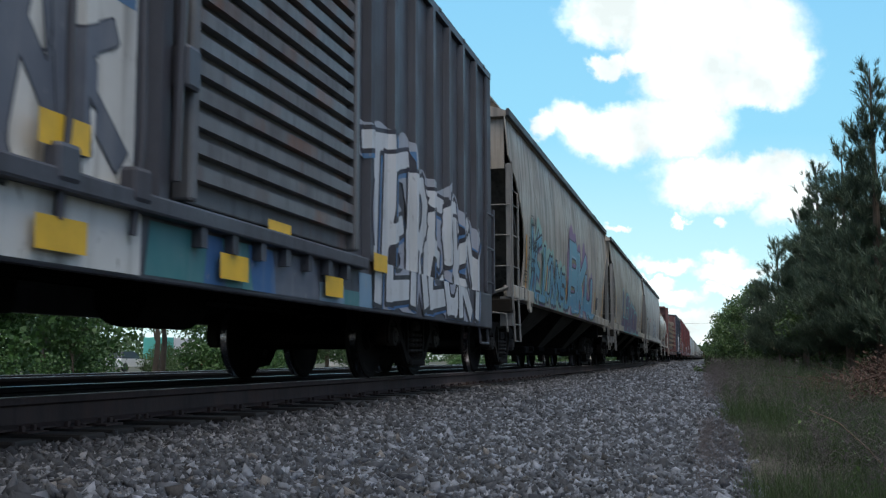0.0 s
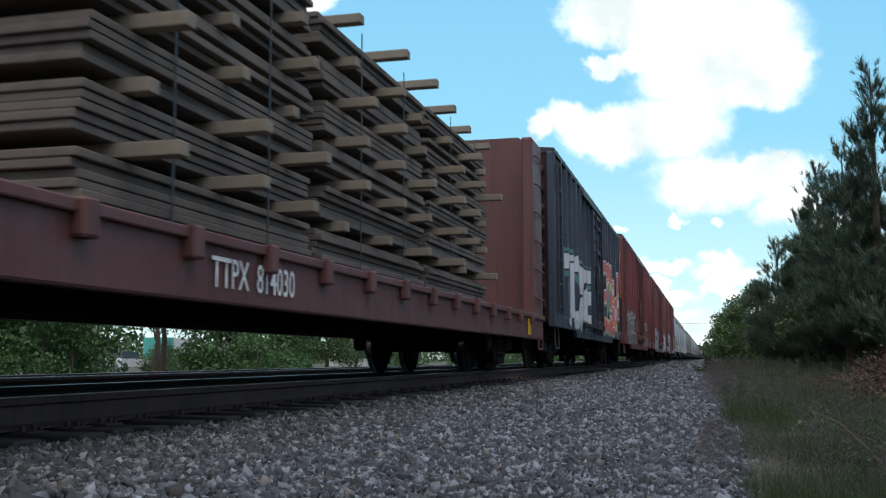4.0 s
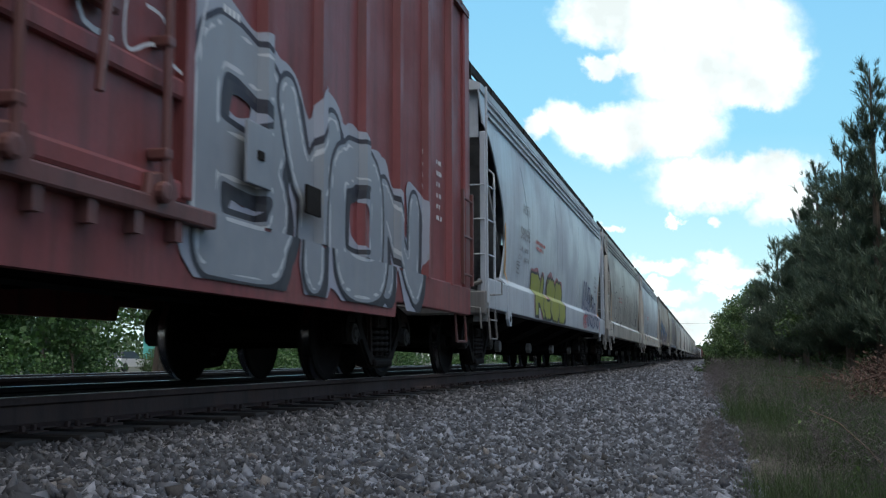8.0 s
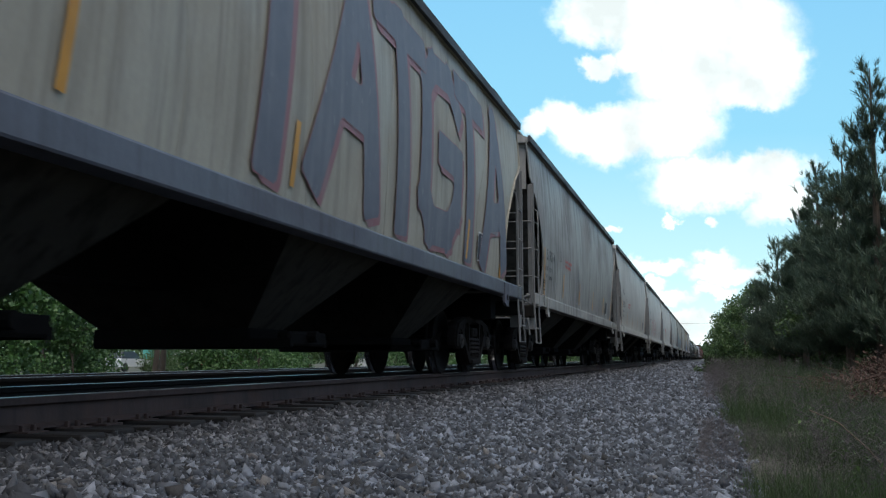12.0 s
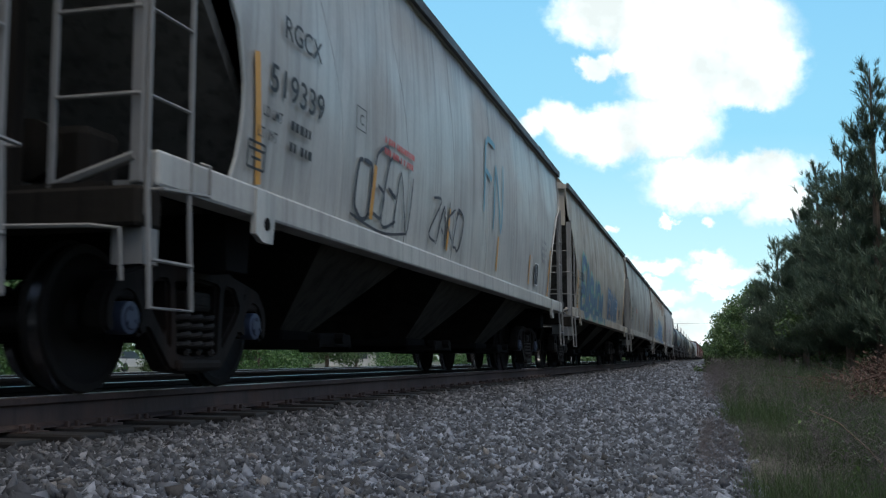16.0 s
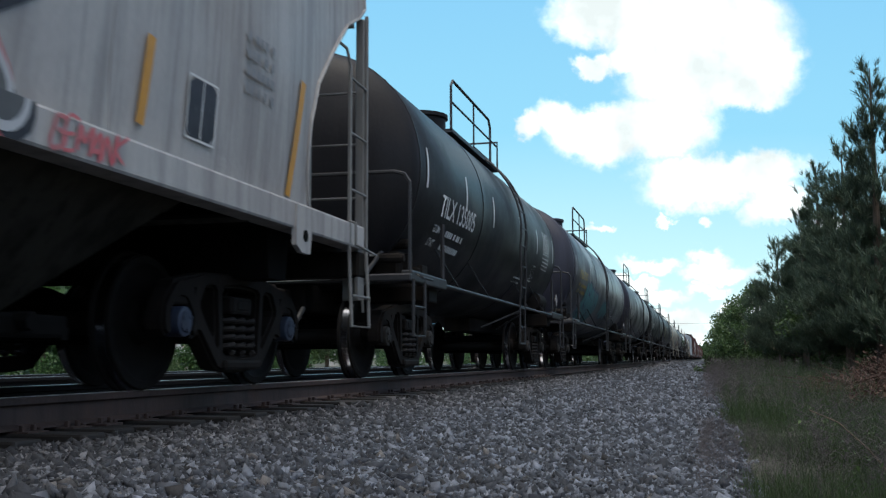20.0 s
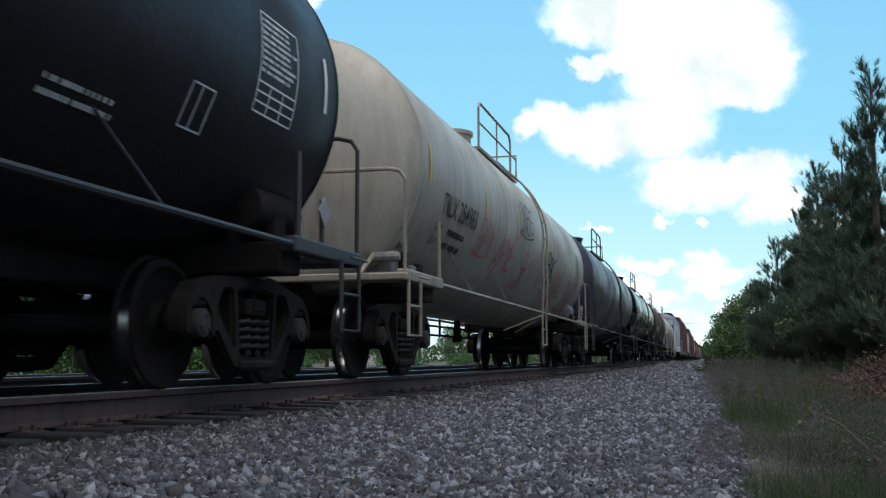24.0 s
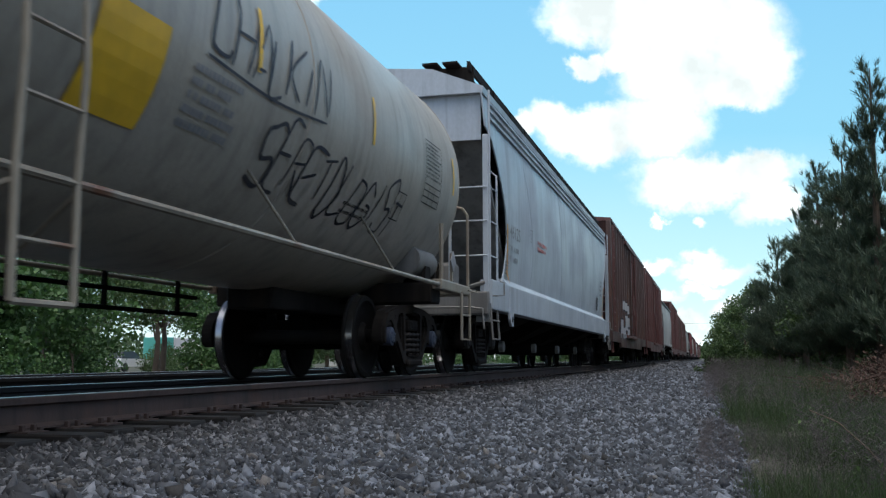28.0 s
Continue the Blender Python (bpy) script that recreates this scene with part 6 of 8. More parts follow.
        for s in (-1, 1):
            b.prism([(yb - 0.14, 1.02), (yb + 0.14, 1.02), (yb + 0.10, 1.30), (yb - 0.10, 1.30)], *sorted((s * 1.22, s * 1.28)))
            b.box(*sorted((s * 0.2, s * 1.38)), yb - 0.20, yb + 0.20, 0.86, 1.10, 0.02)
            b.prism([(yb + e * 0.42, 1.02), (yb + e * 0.47, 1.02), (yb + e * 0.47, 1.40), (yb + e * 0.42, 1.40)][::e], *sorted((s * 0.85, s * 1.25)))
        part("saddle", b, STEEL_DARK, car)
        b = Build()
        b.tube([(0.9, e * (L / 2 - 0.3), 1.1), (1.15, e * (L / 2 - 1.35), 2.0)], 0.025, 6)
        b.tube([(-0.9, e * (L / 2 - 0.3), 1.1), (-1.15, e * (L / 2 - 1.35), 2.0)], 0.025, 6)
        part("platform_stay", b, trim, plat)
    # hazard placard on its holder
    for e in (1,):
        pb = Build().prism([(e * (L / 2 - 0.95) - 0.13, 1.40), (e * (L / 2 - 0.95), 1.27), (e * (L / 2 - 0.95) + 0.13, 1.40), (e * (L / 2 - 0.95), 1.53)], 1.47, 1.485)
        hold = part("placard", pb, GREY_MARK, car, "grey diamond placard")
        part("placard_stay", Build().box(1.44, 1.47, e * (L / 2 - 0.95) - 0.02, e * (L / 2 - 0.95) + 0.02, 1.12, 1.5), trim, hold)
    # brake gear, belly pipes
    b = Build().lathe([(-0.42, 0.05), (-0.40, 0.18), (0.40, 0.18), (0.42, 0.05)], "y", 16, (1.10, L / 2 - 1.35, 1.36))
    part("air_tank", b, END_GREY if trim is not BLACK_RAIL else STEEL_DARK, car, smooth=True)
    b = Build().box(0.85, 1.15, -L / 2 + 0.75, -L / 2 + 1.15, 1.12, 1.42, 0.03)
    for i, (y, z) in enumerate(((-L / 2 + 0.62, 1.32), (-L / 2 + 0.85, 1.5), (-L / 2 + 1.25, 1.22))):
        b.lathe([(0.95, 0.06), (1.22, 0.06), (1.26, 0.04)], "x", 10, (0, y, z))
    part("brake_valve", b, END_GREY if trim is not BLACK_RAIL else STEEL_DARK, car)
    b = Build()
    for x, z in ((-0.8, 0.86), (-0.8, 0.68)):
        b.tube([(x, -L / 2 + 3.2, z), (x, L / 2 - 3.2, z)], 0.024, 6)
    for y in steps_range(-L / 2 + 3.6, L / 2 - 3.6, 1.25):
        b.box(-0.82, -0.78, y - 0.02, y + 0.02, 0.66, 1.4)
    part("belly_pipework", b, STEEL_BLACK, car)
    b = Build().lathe([(0.52, 0.04), (0.53, 0.09), (0.62, 0.10), (0.66, 0.06), (0.74, 0.09), (0.80, 0.06), (1.1, 0.055)], "z", 12, (0, 0.2, 0))
    part("bottom_outlet", b, STEEL_BLACK, car, smooth=True)
    sm = stripe_mat or YELLOW
    for y in marks or (-tl + 0.72, -tl * 0.52, -tl * 0.2, tl * 0.2, tl * 0.52, tl - 0.72):
        if marks:
            stripe(car, surf, y, 1.78, 2.26, 0.12, sm, 0.06)
        else:
            stripe(car, surf, y, zc - 0.20, zc + 0.26, 0.06, sm)
    add_trucks(car, L / 2 - 1.40, cap)
    add_couplers(car, L)
    return car, surf, L


# ---- bulkhead flat car and its load ----
def flatcar(label, near, far, color, dark):
    L = far - near
    car = thing("bulkhead_flatcar", label, "freight car", "cars of the train")
    surf = lambda y, z: 1.505
    part("deck", Build().box(-1.42, 1.42, -L / 2 + 0.3, L / 2 - 0.3, 0.84, 0.93), dark, car, "worn plank deck")
    b = Build()
    for s in (-1, 1):
        b.box(*sorted((s * 1.38, s * 1.50)), -L / 2 + 0.1, L / 2 - 0.1, 0.56, 0.98, 0.015)
        b.box(*sorted((s * 1.36, s * 1.54)), -L / 2 + 0.1, L / 2 - 0.1, 0.92, 0.99, 0.01)
    part("side_sill", b, color, car)
    pocket = Build().box(1.49, 1.58, -0.07, 0.07, 0.80, 1.00, 0.015).mesh("stake_pocket", color)
    for y in steps_range(-L / 2 + 1.6, L / 2 - 1.6, 1.05):
        shared("stake_pocket", pocket, car, (0, y, 0))
        shared("stake_pocket", pocket, car, (0, y, 0), math.pi)
    for e in (-1, 1):
        b = Build()
        y0, y1 = sorted((e * (L / 2 - 0.55), e * (L / 2 - 0.45)))
        b.loft([[(x, y, z) for x, z in ((-1.35, 0.93), (1.35, 0.93), (1.35, 4.15), (1.15, 4.35), (-1.15, 4.35), (-1.35, 4.15))] for y in (y0, y1)])
        bh = part("bulkhead", b, color, car, "tall red-brown end bulkhead")
        for x in (-1.40, 1.40):
            b = Build().box(x - 0.10, x + 0.10, *sorted((e * (L / 2 - 1.15), e * (L / 2 - 0.10))), 0.75, 4.22, 0.03)
            part("bulkhead_post", b, color, bh)
        b = Build()
        for z in (1.35, 1.95, 2.55, 3.15, 3.75):
            b.box(-1.30, 1.30, *sorted((e * (L / 2 - 0.48), e * (L / 2 - 0.22))), z - 0.06, z + 0.06, 0.02)
        b.box(-1.30, 1.30, *sorted((e * (L / 2 - 0.48), e * (L / 2 - 0.15))), 4.20, 4.32, 0.02)
        part("bulkhead_rib", b, color, bh)
        b = Build()
        for z in steps_range(1.3, 3.9, 0.44):
            b.tube([(1.505, e * (L / 2 - 1.0), z), (1.56, e * (L / 2 - 0.95), z - 0.02), (1.56, e * (L / 2 - 0.30), z - 0.02), (1.505, e * (L / 2 - 0.25), z)], 0.014, 6)
        part("rungs", b, dark, bh)
        b = Build().tube([(1.5, e * (L / 2 - 0.2), 0.6), (1.5, e * (L / 2 - 0.2), 0.38), (1.5, e * (L / 2 - 0.65), 0.38), (1.5, e * (L / 2 - 0.65), 0.6)], 0.018, 6)
        part("sill_step", b, dark, car)
    part("centre_sill", Build().box(-0.35, 0.35, -L / 2 + 0.3, L / 2 - 0.3, 0.5, 0.84), STEEL_BLACK, car)
    add_trucks(car, L / 2 - 2.3)
    add_couplers(car, L)
    return car, surf, L


def lumber_load(y0, y1):
    """Strapped packs in layers on sticks, the sticks poking out unevenly."""
    ld = thing("stacked_load", "grey weathered packs of timber stacked on sticks on the flat car", "timber load")
    rnd = random.Random(11)
    pack = plain("weathered_packs", (0.12, 0.10, 0.082), 0.85, 0, 0.6, 5, 0.5)
    stick = plain("pale_sticks", (0.22, 0.18, 0.135), 0.8, 0, 0.5, 7, 0.4)
    ln = (y1 - y0) / 3
    for k in range(3):
        for i in range(6):
            z = 1.05 + 0.38 * i
            a = y0 + ln * k + 0.08 + rnd.uniform(0, 0.12)
            c = y0 + ln * (k + 1) - 0.10
            b = Build()
            for j in range(5):
                zz = z + 0.055 * j
                b.box(-1.28 + rnd.uniform(-0.04, 0.04), 1.30 + rnd.uniform(-0.04, 0.05), a + rnd.uniform(0, 0.06), c, zz, zz + 0.048, 0.006)
            part("pack", b, pack, ld)
            for y in (a + 0.5, (a + c) / 2, c - 0.5):
                sb = Build().box(-1.32, 1.38 + rnd.uniform(0, 0.30), y - 0.06, y + 0.06, z + 0.29, z + 0.375, 0.006)
                part("stick", sb, stick, ld)
    b = Build()
    for k in range(3):
        for f in (0.3, 0.7):
            y = y0 + ln * (k + f)
            b.box(1.37, 1.375, y - 0.012, y + 0.012, 1.0, 3.3)
    part("strap", b, BLACK_RAIL, ld)
    return ld


# ---- the train: each car's near and far end, metres along the line at the clip's start ----
TRAIN = []


def enlist(car, near, far, extra=None):
    TRAIN.append((car, (near + far) / 2))
    if extra is not None:
        TRAIN.append((extra, (near + far) / 2))


TAN = paint("weathered_tan_grey", (0.378, 0.335, 0.273), (0.07, 0.06, 0.05), 0.75)
TAN_B = paint("weathered_warm_grey", (0.389, 0.340, 0.282), (0.05, 0.045, 0.04), 0.9)
GREY = paint("light_grey_paint", (0.420, 0.405, 0.376), (0.10, 0.095, 0.09), 0.45)
GREY_B = paint("pale_grey_paint", (0.55, 0.53, 0.485), (0.12, 0.11, 0.10), 0.35)
GREY_C = paint("soot_streaked_grey", (0.36, 0.345, 0.315), (0.06, 0.055, 0.05), 0.8)
BLUEGREY = paint("pale_blue_grey_paint", (0.440, 0.480, 0.530), (0.16, 0.16, 0.16), 0.3, 0, 0.4)
CREAMGREY = paint("cream_grey_paint", (0.415, 0.405, 0.375), (0.09, 0.085, 0.08), 0.45, 0, 0.45)
RUSTWHITE = paint("rust_stained_white", (0.420, 0.390, 0.320), (0.16, 0.11, 0.07), 0.5, 0.10, 0.6, (0.30, 0.12, 0.045))
LILAC = paint("chalky_white_paint", (0.420, 0.400, 0.385), (0.13, 0.12, 0.12), 0.55)
PINKISH = paint("faded_tan_paint", (0.36, 0.312, 0.25), (0.08, 0.06, 0.05), 0.6)
CREAMY = paint("cream_hopper_paint", (0.39, 0.355, 0.28), (0.12, 0.10, 0.075), 0.45)
SILL_BLUE = paint("slate_blue_sill", (0.10, 0.105, 0.13), (0.04, 0.038, 0.036), 0.5)
RED = paint("boxcar_red", (0.215, 0.046, 0.050), (0.06, 0.03, 0.028), 0.6)
RED_B = paint("boxcar_red_brown", (0.215, 0.052, 0.052), (0.07, 0.035, 0.03), 0.6)
RED_D = paint("dark_red_brown", (0.130, 0.048, 0.042), (0.045, 0.028, 0.026), 0.5)
BROWN = paint("boxcar_brown", (0.085, 0.043, 0.035), (0.04, 0.028, 0.025), 0.6, 0.08)
NAVY = paint("dark_blue_boxcar", (0.045, 0.055, 0.085), (0.02, 0.02, 0.022), 0.6)
SLATE = paint("dark_slate_boxcar", (0.066, 0.066, 0.080), (0.035, 0.03, 0.03), 0.6)
OFFWHITE = paint("white_tank_paint", (0.54, 0.505, 0.45), (0.20, 0.17, 0.14), 0.3, 0, 0.35, lines=0.25)
OFFWHITE_B = paint("dingy_white_tank", (0.39, 0.355, 0.30), (0.14, 0.12, 0.10), 0.5, 0, 0.4, lines=0.25)
CREAM = paint("dirty_cream_tank", (0.355, 0.328, 0.270), (0.13, 0.10, 0.07), 0.55, 0, 0.42, lines=0.25)
TANK_BLACK = paint("black_tank", (0.015, 0.0145, 0.017), (0.026, 0.024, 0.024), 0.45, 0, 0.45, spec=0.15, dust=0.01, lines=0.25)
TANK_BLUE = paint("dark_blue_grey_tank", (0.036, 0.0365, 0.053), (0.020, 0.0195, 0.023), 0.6, 0, 0.36, spec=0.34, dust=0.04, lines=0.25)
TANK_GLOSS = paint("glossy_black_tank", (0.0065, 0.0062, 0.0095), (0.012, 0.012, 0.012), 0.3, 0, 0.2, spec=0.11, lines=0.25)
TANK_BROWN = paint("rust_brown_tank", (0.070, 0.040, 0.025), (0.012, 0.0105, 0.010), 0.95, 0.15, 0.65, spec=0.08, streak=0.45, lines=0.12)
WHITE_TRIM = paint("white_trim", (0.42, 0.40, 0.36), (0.20, 0.16, 0.12), 0.4, 0.1, 0.5)
CREAM_TRIM = paint("cream_trim", (0.27, 0.24, 0.19), (0.13, 0.10, 0.08), 0.5, 0.1, 0.5)

SP_BLUE = spray_mat("spray_blue", (0.23, 0.125, 0.105), (0.035, 0.105, 0.235))
SP_SKY = spray_mat("spray_sky_blue", (0.055, 0.20, 0.31), (0.11, 0.28, 0.36))
SP_TEAL = spray_mat("spray_teal", (0.045, 0.18, 0.19), (0.07, 0.22, 0.22))
SP_PURPLE = spray_mat("spray_purple", (0.16, 0.07, 0.17), (0.19, 0.10, 0.20))
SP_GREEN = spray_mat("spray_mint", (0.11, 0.25, 0.19), (0.15, 0.30, 0.24))
SP_NAVY = spray_mat("spray_deep_blue", (0.040, 0.085, 0.155), (0.055, 0.115, 0.20))
SP_LIME = spray_mat("spray_olive", (0.26, 0.28, 0.04), (0.28, 0.30, 0.05))
SP_RED = spray_mat("spray_red", (0.52, 0.10, 0.12), (0.48, 0.14, 0.14))
SP_PINK = spray_mat("spray_pink", (0.30, 0.15, 0.135), (0.28, 0.20, 0.17))
SP_GREY = spray_mat("spray_grey_violet", (0.28, 0.29, 0.35), (0.33, 0.35, 0.40))
SP_SLATE = spray_mat("spray_slate", (0.10, 0.11, 0.14), (0.13, 0.14, 0.17))
SP_BLUE2 = spray_mat("spray_royal_blue", (0.030, 0.105, 0.26), (0.05, 0.16, 0.33))
SP_SILVER = spray_mat("spray_dull_silver", (0.15, 0.14, 0.145), (0.19, 0.18, 0.18))
SP_DINGY = spray_mat("spray_dingy_white", (0.62, 0.60, 0.56), (0.58, 0.57, 0.54), (0.20, 0.18, 0.15), 0.6)
SP_NAVYLINE = spray_mat("spray_ink_blue", (0.025, 0.035, 0.10), (0.03, 0.04, 0.11), (0.08, 0.08, 0.12))
SP_OLIVE = spray_mat("spray_faded_olive", (0.17, 0.16, 0.08), (0.20, 0.18, 0.09), (0.05, 0.04, 0.03))
SP_MINT = spray_mat("spray_pale_mint", (0.16, 0.30, 0.26), (0.22, 0.36, 0.31))
SP_VIOLET = spray_mat("spray_dark_violet", (0.085, 0.045, 0.11), (0.10, 0.07, 0.14))
SP_AQUA = spray_mat("spray_aqua", (0.10, 0.32, 0.32), (0.13, 0.38, 0.36))
SP_ICE = spray_mat("spray_ice_blue", (0.22, 0.42, 0.58), (0.30, 0.46, 0.58))
SP_STEEL = spray_mat("spray_steel_grey", (0.19, 0.21, 0.24), (0.27, 0.30, 0.33))
SP_PINKS = spray_mat("spray_hot_pink", (0.36, 0.09, 0.11), (0.33, 0.14, 0.15))
SP_PALEBLUE = spray_mat("spray_pale_blue", (0.30, 0.36, 0.44), (0.34, 0.40, 0.48))
SP_PALE = spray_mat("spray_pale_line", (0.45, 0.46, 0.48), (0.50, 0.52, 0.54))
SP_PINKDARK = spray_mat("spray_dusty_rose", (0.26, 0.11, 0.12), (0.28, 0.13, 0.14))
SP_HAZE = spray_mat("spray_hazy_blue", (0.16, 0.26, 0.36), (0.20, 0.32, 0.42))
SP_LIMELIGHT = spray_mat("spray_faded_lime", (0.28, 0.33, 0.12), (0.34, 0.36, 0.18), (0.42, 0.39, 0.32), 0.7)
SP_SOOT = spray_mat("spray_soot_grey", (0.06, 0.062, 0.065), (0.13, 0.135, 0.14))
RUST_RUN = paint("orange_rust_run", (0.27, 0.105, 0.040), (0.20, 0.085, 0.038), 0.7, 0.4, 0.85, (0.16, 0.06, 0.03))
SP_YEL = spray_mat("spray_yellow", (0.60, 0.45, 0.10), (0.60, 0.50, 0.20))


def near_label(what):
    return what


def hopper_marks(car, surf, L, road, num, seed, mat_=None, y=1.78, z=2.10, h=0.21, mid=True):
    m = mat_ or BLACK_MARK
    if road:
        letters(car, road, -L / 2 + y + 0.22, z + 0.45, 0.17, m, surf, 1.15)
    letters(car, num, -L / 2 + y, z, h, m, surf, 1.22)
    letters(car, "LD LMT", -L / 2 + y - 0.08, z - 0.20, 0.08, m, surf, 0.9)
    letters(car, "LT  WT", -L / 2 + y - 0.14, z - 0.36, 0.08, m, surf, 0.9)
    bars(car, -L / 2 + y + 0.42, z - 0.20, 0.40, 2, 0.16, 0.07, m, surf, seed)
    b = Build()
    for q in ([(0, -0.09), (0.27, -0.09)], [(0, 0.09), (0.27, 0.09)], [(0, -0.09), (0, 0.09)], [(0.27, -0.09), (0.27, 0.09)], [(0, 0.04), (0.27, 0.04)], [(0.06, -0.02), (0.21, -0.02)]):
        ribbon(b, [(-L / 2 + y - 0.26 + a_, z - 0.50 + c_) for a_, c_ in q], 0.026, surf, 0.009)
    part("inspection_stencil", b, m, car)
    b = Build()
    ribbon(b, [(L / 2 - 3.35 + 0.06 * k, 1.72) for k in range(7)], 0.36, surf, 0.0085)
    p_ = part("data_panel", b, SPRAY_OUT, car, "black data panel with white rim")
    fb = Build()
    for q in ([(0, -0.19), (0.36, -0.19)], [(0, 0.19), (0.36, 0.19)], [(0, -0.19), (0, 0.19)], [(0.36, -0.19), (0.36, 0.19)], [(0.18, -0.19), (0.18, 0.19)]):
        ribbon(fb, [(L / 2 - 3.35 + a, 1.72 + c) for a, c in q], 0.018, surf, 0.0105)
    part("panel_rim", fb, WHITE_MARK, p_)
    bars(car, L / 2 - 2.6, 2.35, 0.5, 4, 0.12, 0.06, GREY_MARK, surf, seed + 5)
    if not mid:
        return
    bars(car, -L / 2 + 4.45, 2.27, 1.15, 2, 0.11, 0.06, RED_MARK, surf, seed + 9)
    b = Build()
    for q in ([(0, -0.1), (0.26, -0.1)], [(0, 0.1), (0.26, 0.1)], [(0, -0.1), (0, 0.1)], [(0.26, -0.1), (0.26, 0.1)]):
        ribbon(b, [(-L / 2 + 3.62 + a_, 2.33 + c_) for a_, c_ in q], 0.014, surf, 0.0105)
    box_ = part("symbol_box", b, m, car)
    letters(box_, "C", -L / 2 + 3.70, 2.28, 0.1, m, surf, 1.1)


def head_letters(car, text, x0, z0, size, material, L, rad, zc):
    """Lettering on the dished head that looks back along the line."""
    cu = bpy.data.curves.new("words", "FONT")
    cu.body, cu.size, cu.resolution_u = text, size / 0.72, 3
    tmp = new("words", cu)
    me = bpy.data.meshes.new_from_object(tmp.evaluated_get(bpy.context.evaluated_depsgraph_get()))
    bpy.data.objects.remove(tmp)
    bpy.data.curves.remove(cu)
    for v in me.vertices:
        x, z = x0 + v.co.x * 0.9, z0 + v.co.y
        r2 = min(0.97, (x * x + (z - zc) ** 2) / (rad * rad))
        v.co = (x, -(L / 2 - 0.72) - 0.42 * math.sqrt(1 - r2) - 0.014, z)
    me.materials.clear()
    me.materials.append(material)
    return shared("lettering", me, car)


def bars_on_head(car, x0, x1, z, h, material, L, rad, zc):
    """One line of unreadable print on the dished head."""
    b, x = Build(), x0
    dish = lambda u, q: (u, -(L / 2 - 0.72) - 0.42 * math.sqrt(1 - min(0.97, (u * u + (q - zc) ** 2) / (rad * rad))) - 0.012, q)
    rnd = random.Random(int(z * 100))
    while x < x1:
        w = rnd.uniform(0.05, 0.13)
        b.add([dish(x, z), dish(x + w, z), dish(x + w, z + h), dish(x, z + h)], [(0, 1, 2, 3)])
        x += w + 0.03
    part("small_print", b, material, car)


def tank_marks(car, surf, L, road, m, seed, z=1.95, size=0.235, y0=1.75):
    letters(car, road, -L / 2 + y0, z, size * 1.12, m, surf, 0.95)
    letters(car, "LD LMT", -L / 2 + y0 - 0.05, z - 0.20, 0.085, m, surf)
    letters(car, "LT WT", -L / 2 + y0 - 0.05, z - 0.36, 0.085, m, surf)
    if road == "TILX 250634":
        for k_, (a_, c_) in enumerate((("210000 LB", "95250 KG"), ("75100 LB", "34000 KG"))):
            letters(car, a_, -L / 2 + y0 + 0.62, z - 0.20 - 0.16 * k_, 0.085, m, surf, 0.9)
            letters(car, c_, -L / 2 + y0 + 1.35, z - 0.20 - 0.16 * k_, 0.085, m, surf, 0.9)
    else:
        bars(car, -L / 2 + y0 + 0.55, z - 0.20, 1.0, 2, 0.16, 0.07, m, surf, seed)
    w_ = WHITE_MARK if m is YELLOW_MARK else m
    bars(car, L / 2 - 2.25, 2.60, 0.60, 9, 0.046, 0.024, w_, surf, seed + 3, "data_panel")
    fb = Build()
    for q in ([(-0.03, 2.66), (0.63, 2.66)], [(-0.03, 2.16), (0.63, 2.16)], [(-0.03, 1.95), (0.63, 1.95)], [(-0.03, 2.02), (0.63, 2.02)], [(-0.03, 2.09), (0.63, 2.09)],
              [(-0.03, 2.66), (-0.03, 1.95)], [(0.63, 2.66), (0.63, 1.95)], [(0.18, 2.16), (0.18, 1.95)], [(0.40, 2.16), (0.40, 1.95)]):
        n_ = 6
        ribbon(fb, [(L / 2 - 2.25 + q[0][0] + (q[1][0] - q[0][0]) * k / n_, q[0][1] + (q[1][1] - q[0][1]) * k / n_) for k in range(n_ + 1)], 0.014, surf, 0.0105)
    part("test_table", fb, w_, car)
    sb = Build()
    for q in ([(0, -0.16), (0.34, -0.16)], [(0, 0.16), (0.34, 0.16)], [(0, -0.16), (0, 0.16)], [(0.34, -0.16), (0.34, 0.16)], [(0.15, -0.16), (0.15, 0.16)]):
        ribbon(sb, [(L / 2 - 3.1 + a_ * 0.85, 1.80 + c_ * 0.85) for a_, c_ in q], 0.015, surf, 0.0105)
    part("symbol_box", sb, w_, car)
    bars(car, L / 2 - 4.4, 1.62, 0.7, 2, 0.07, 0.028, w_, surf, seed + 4)


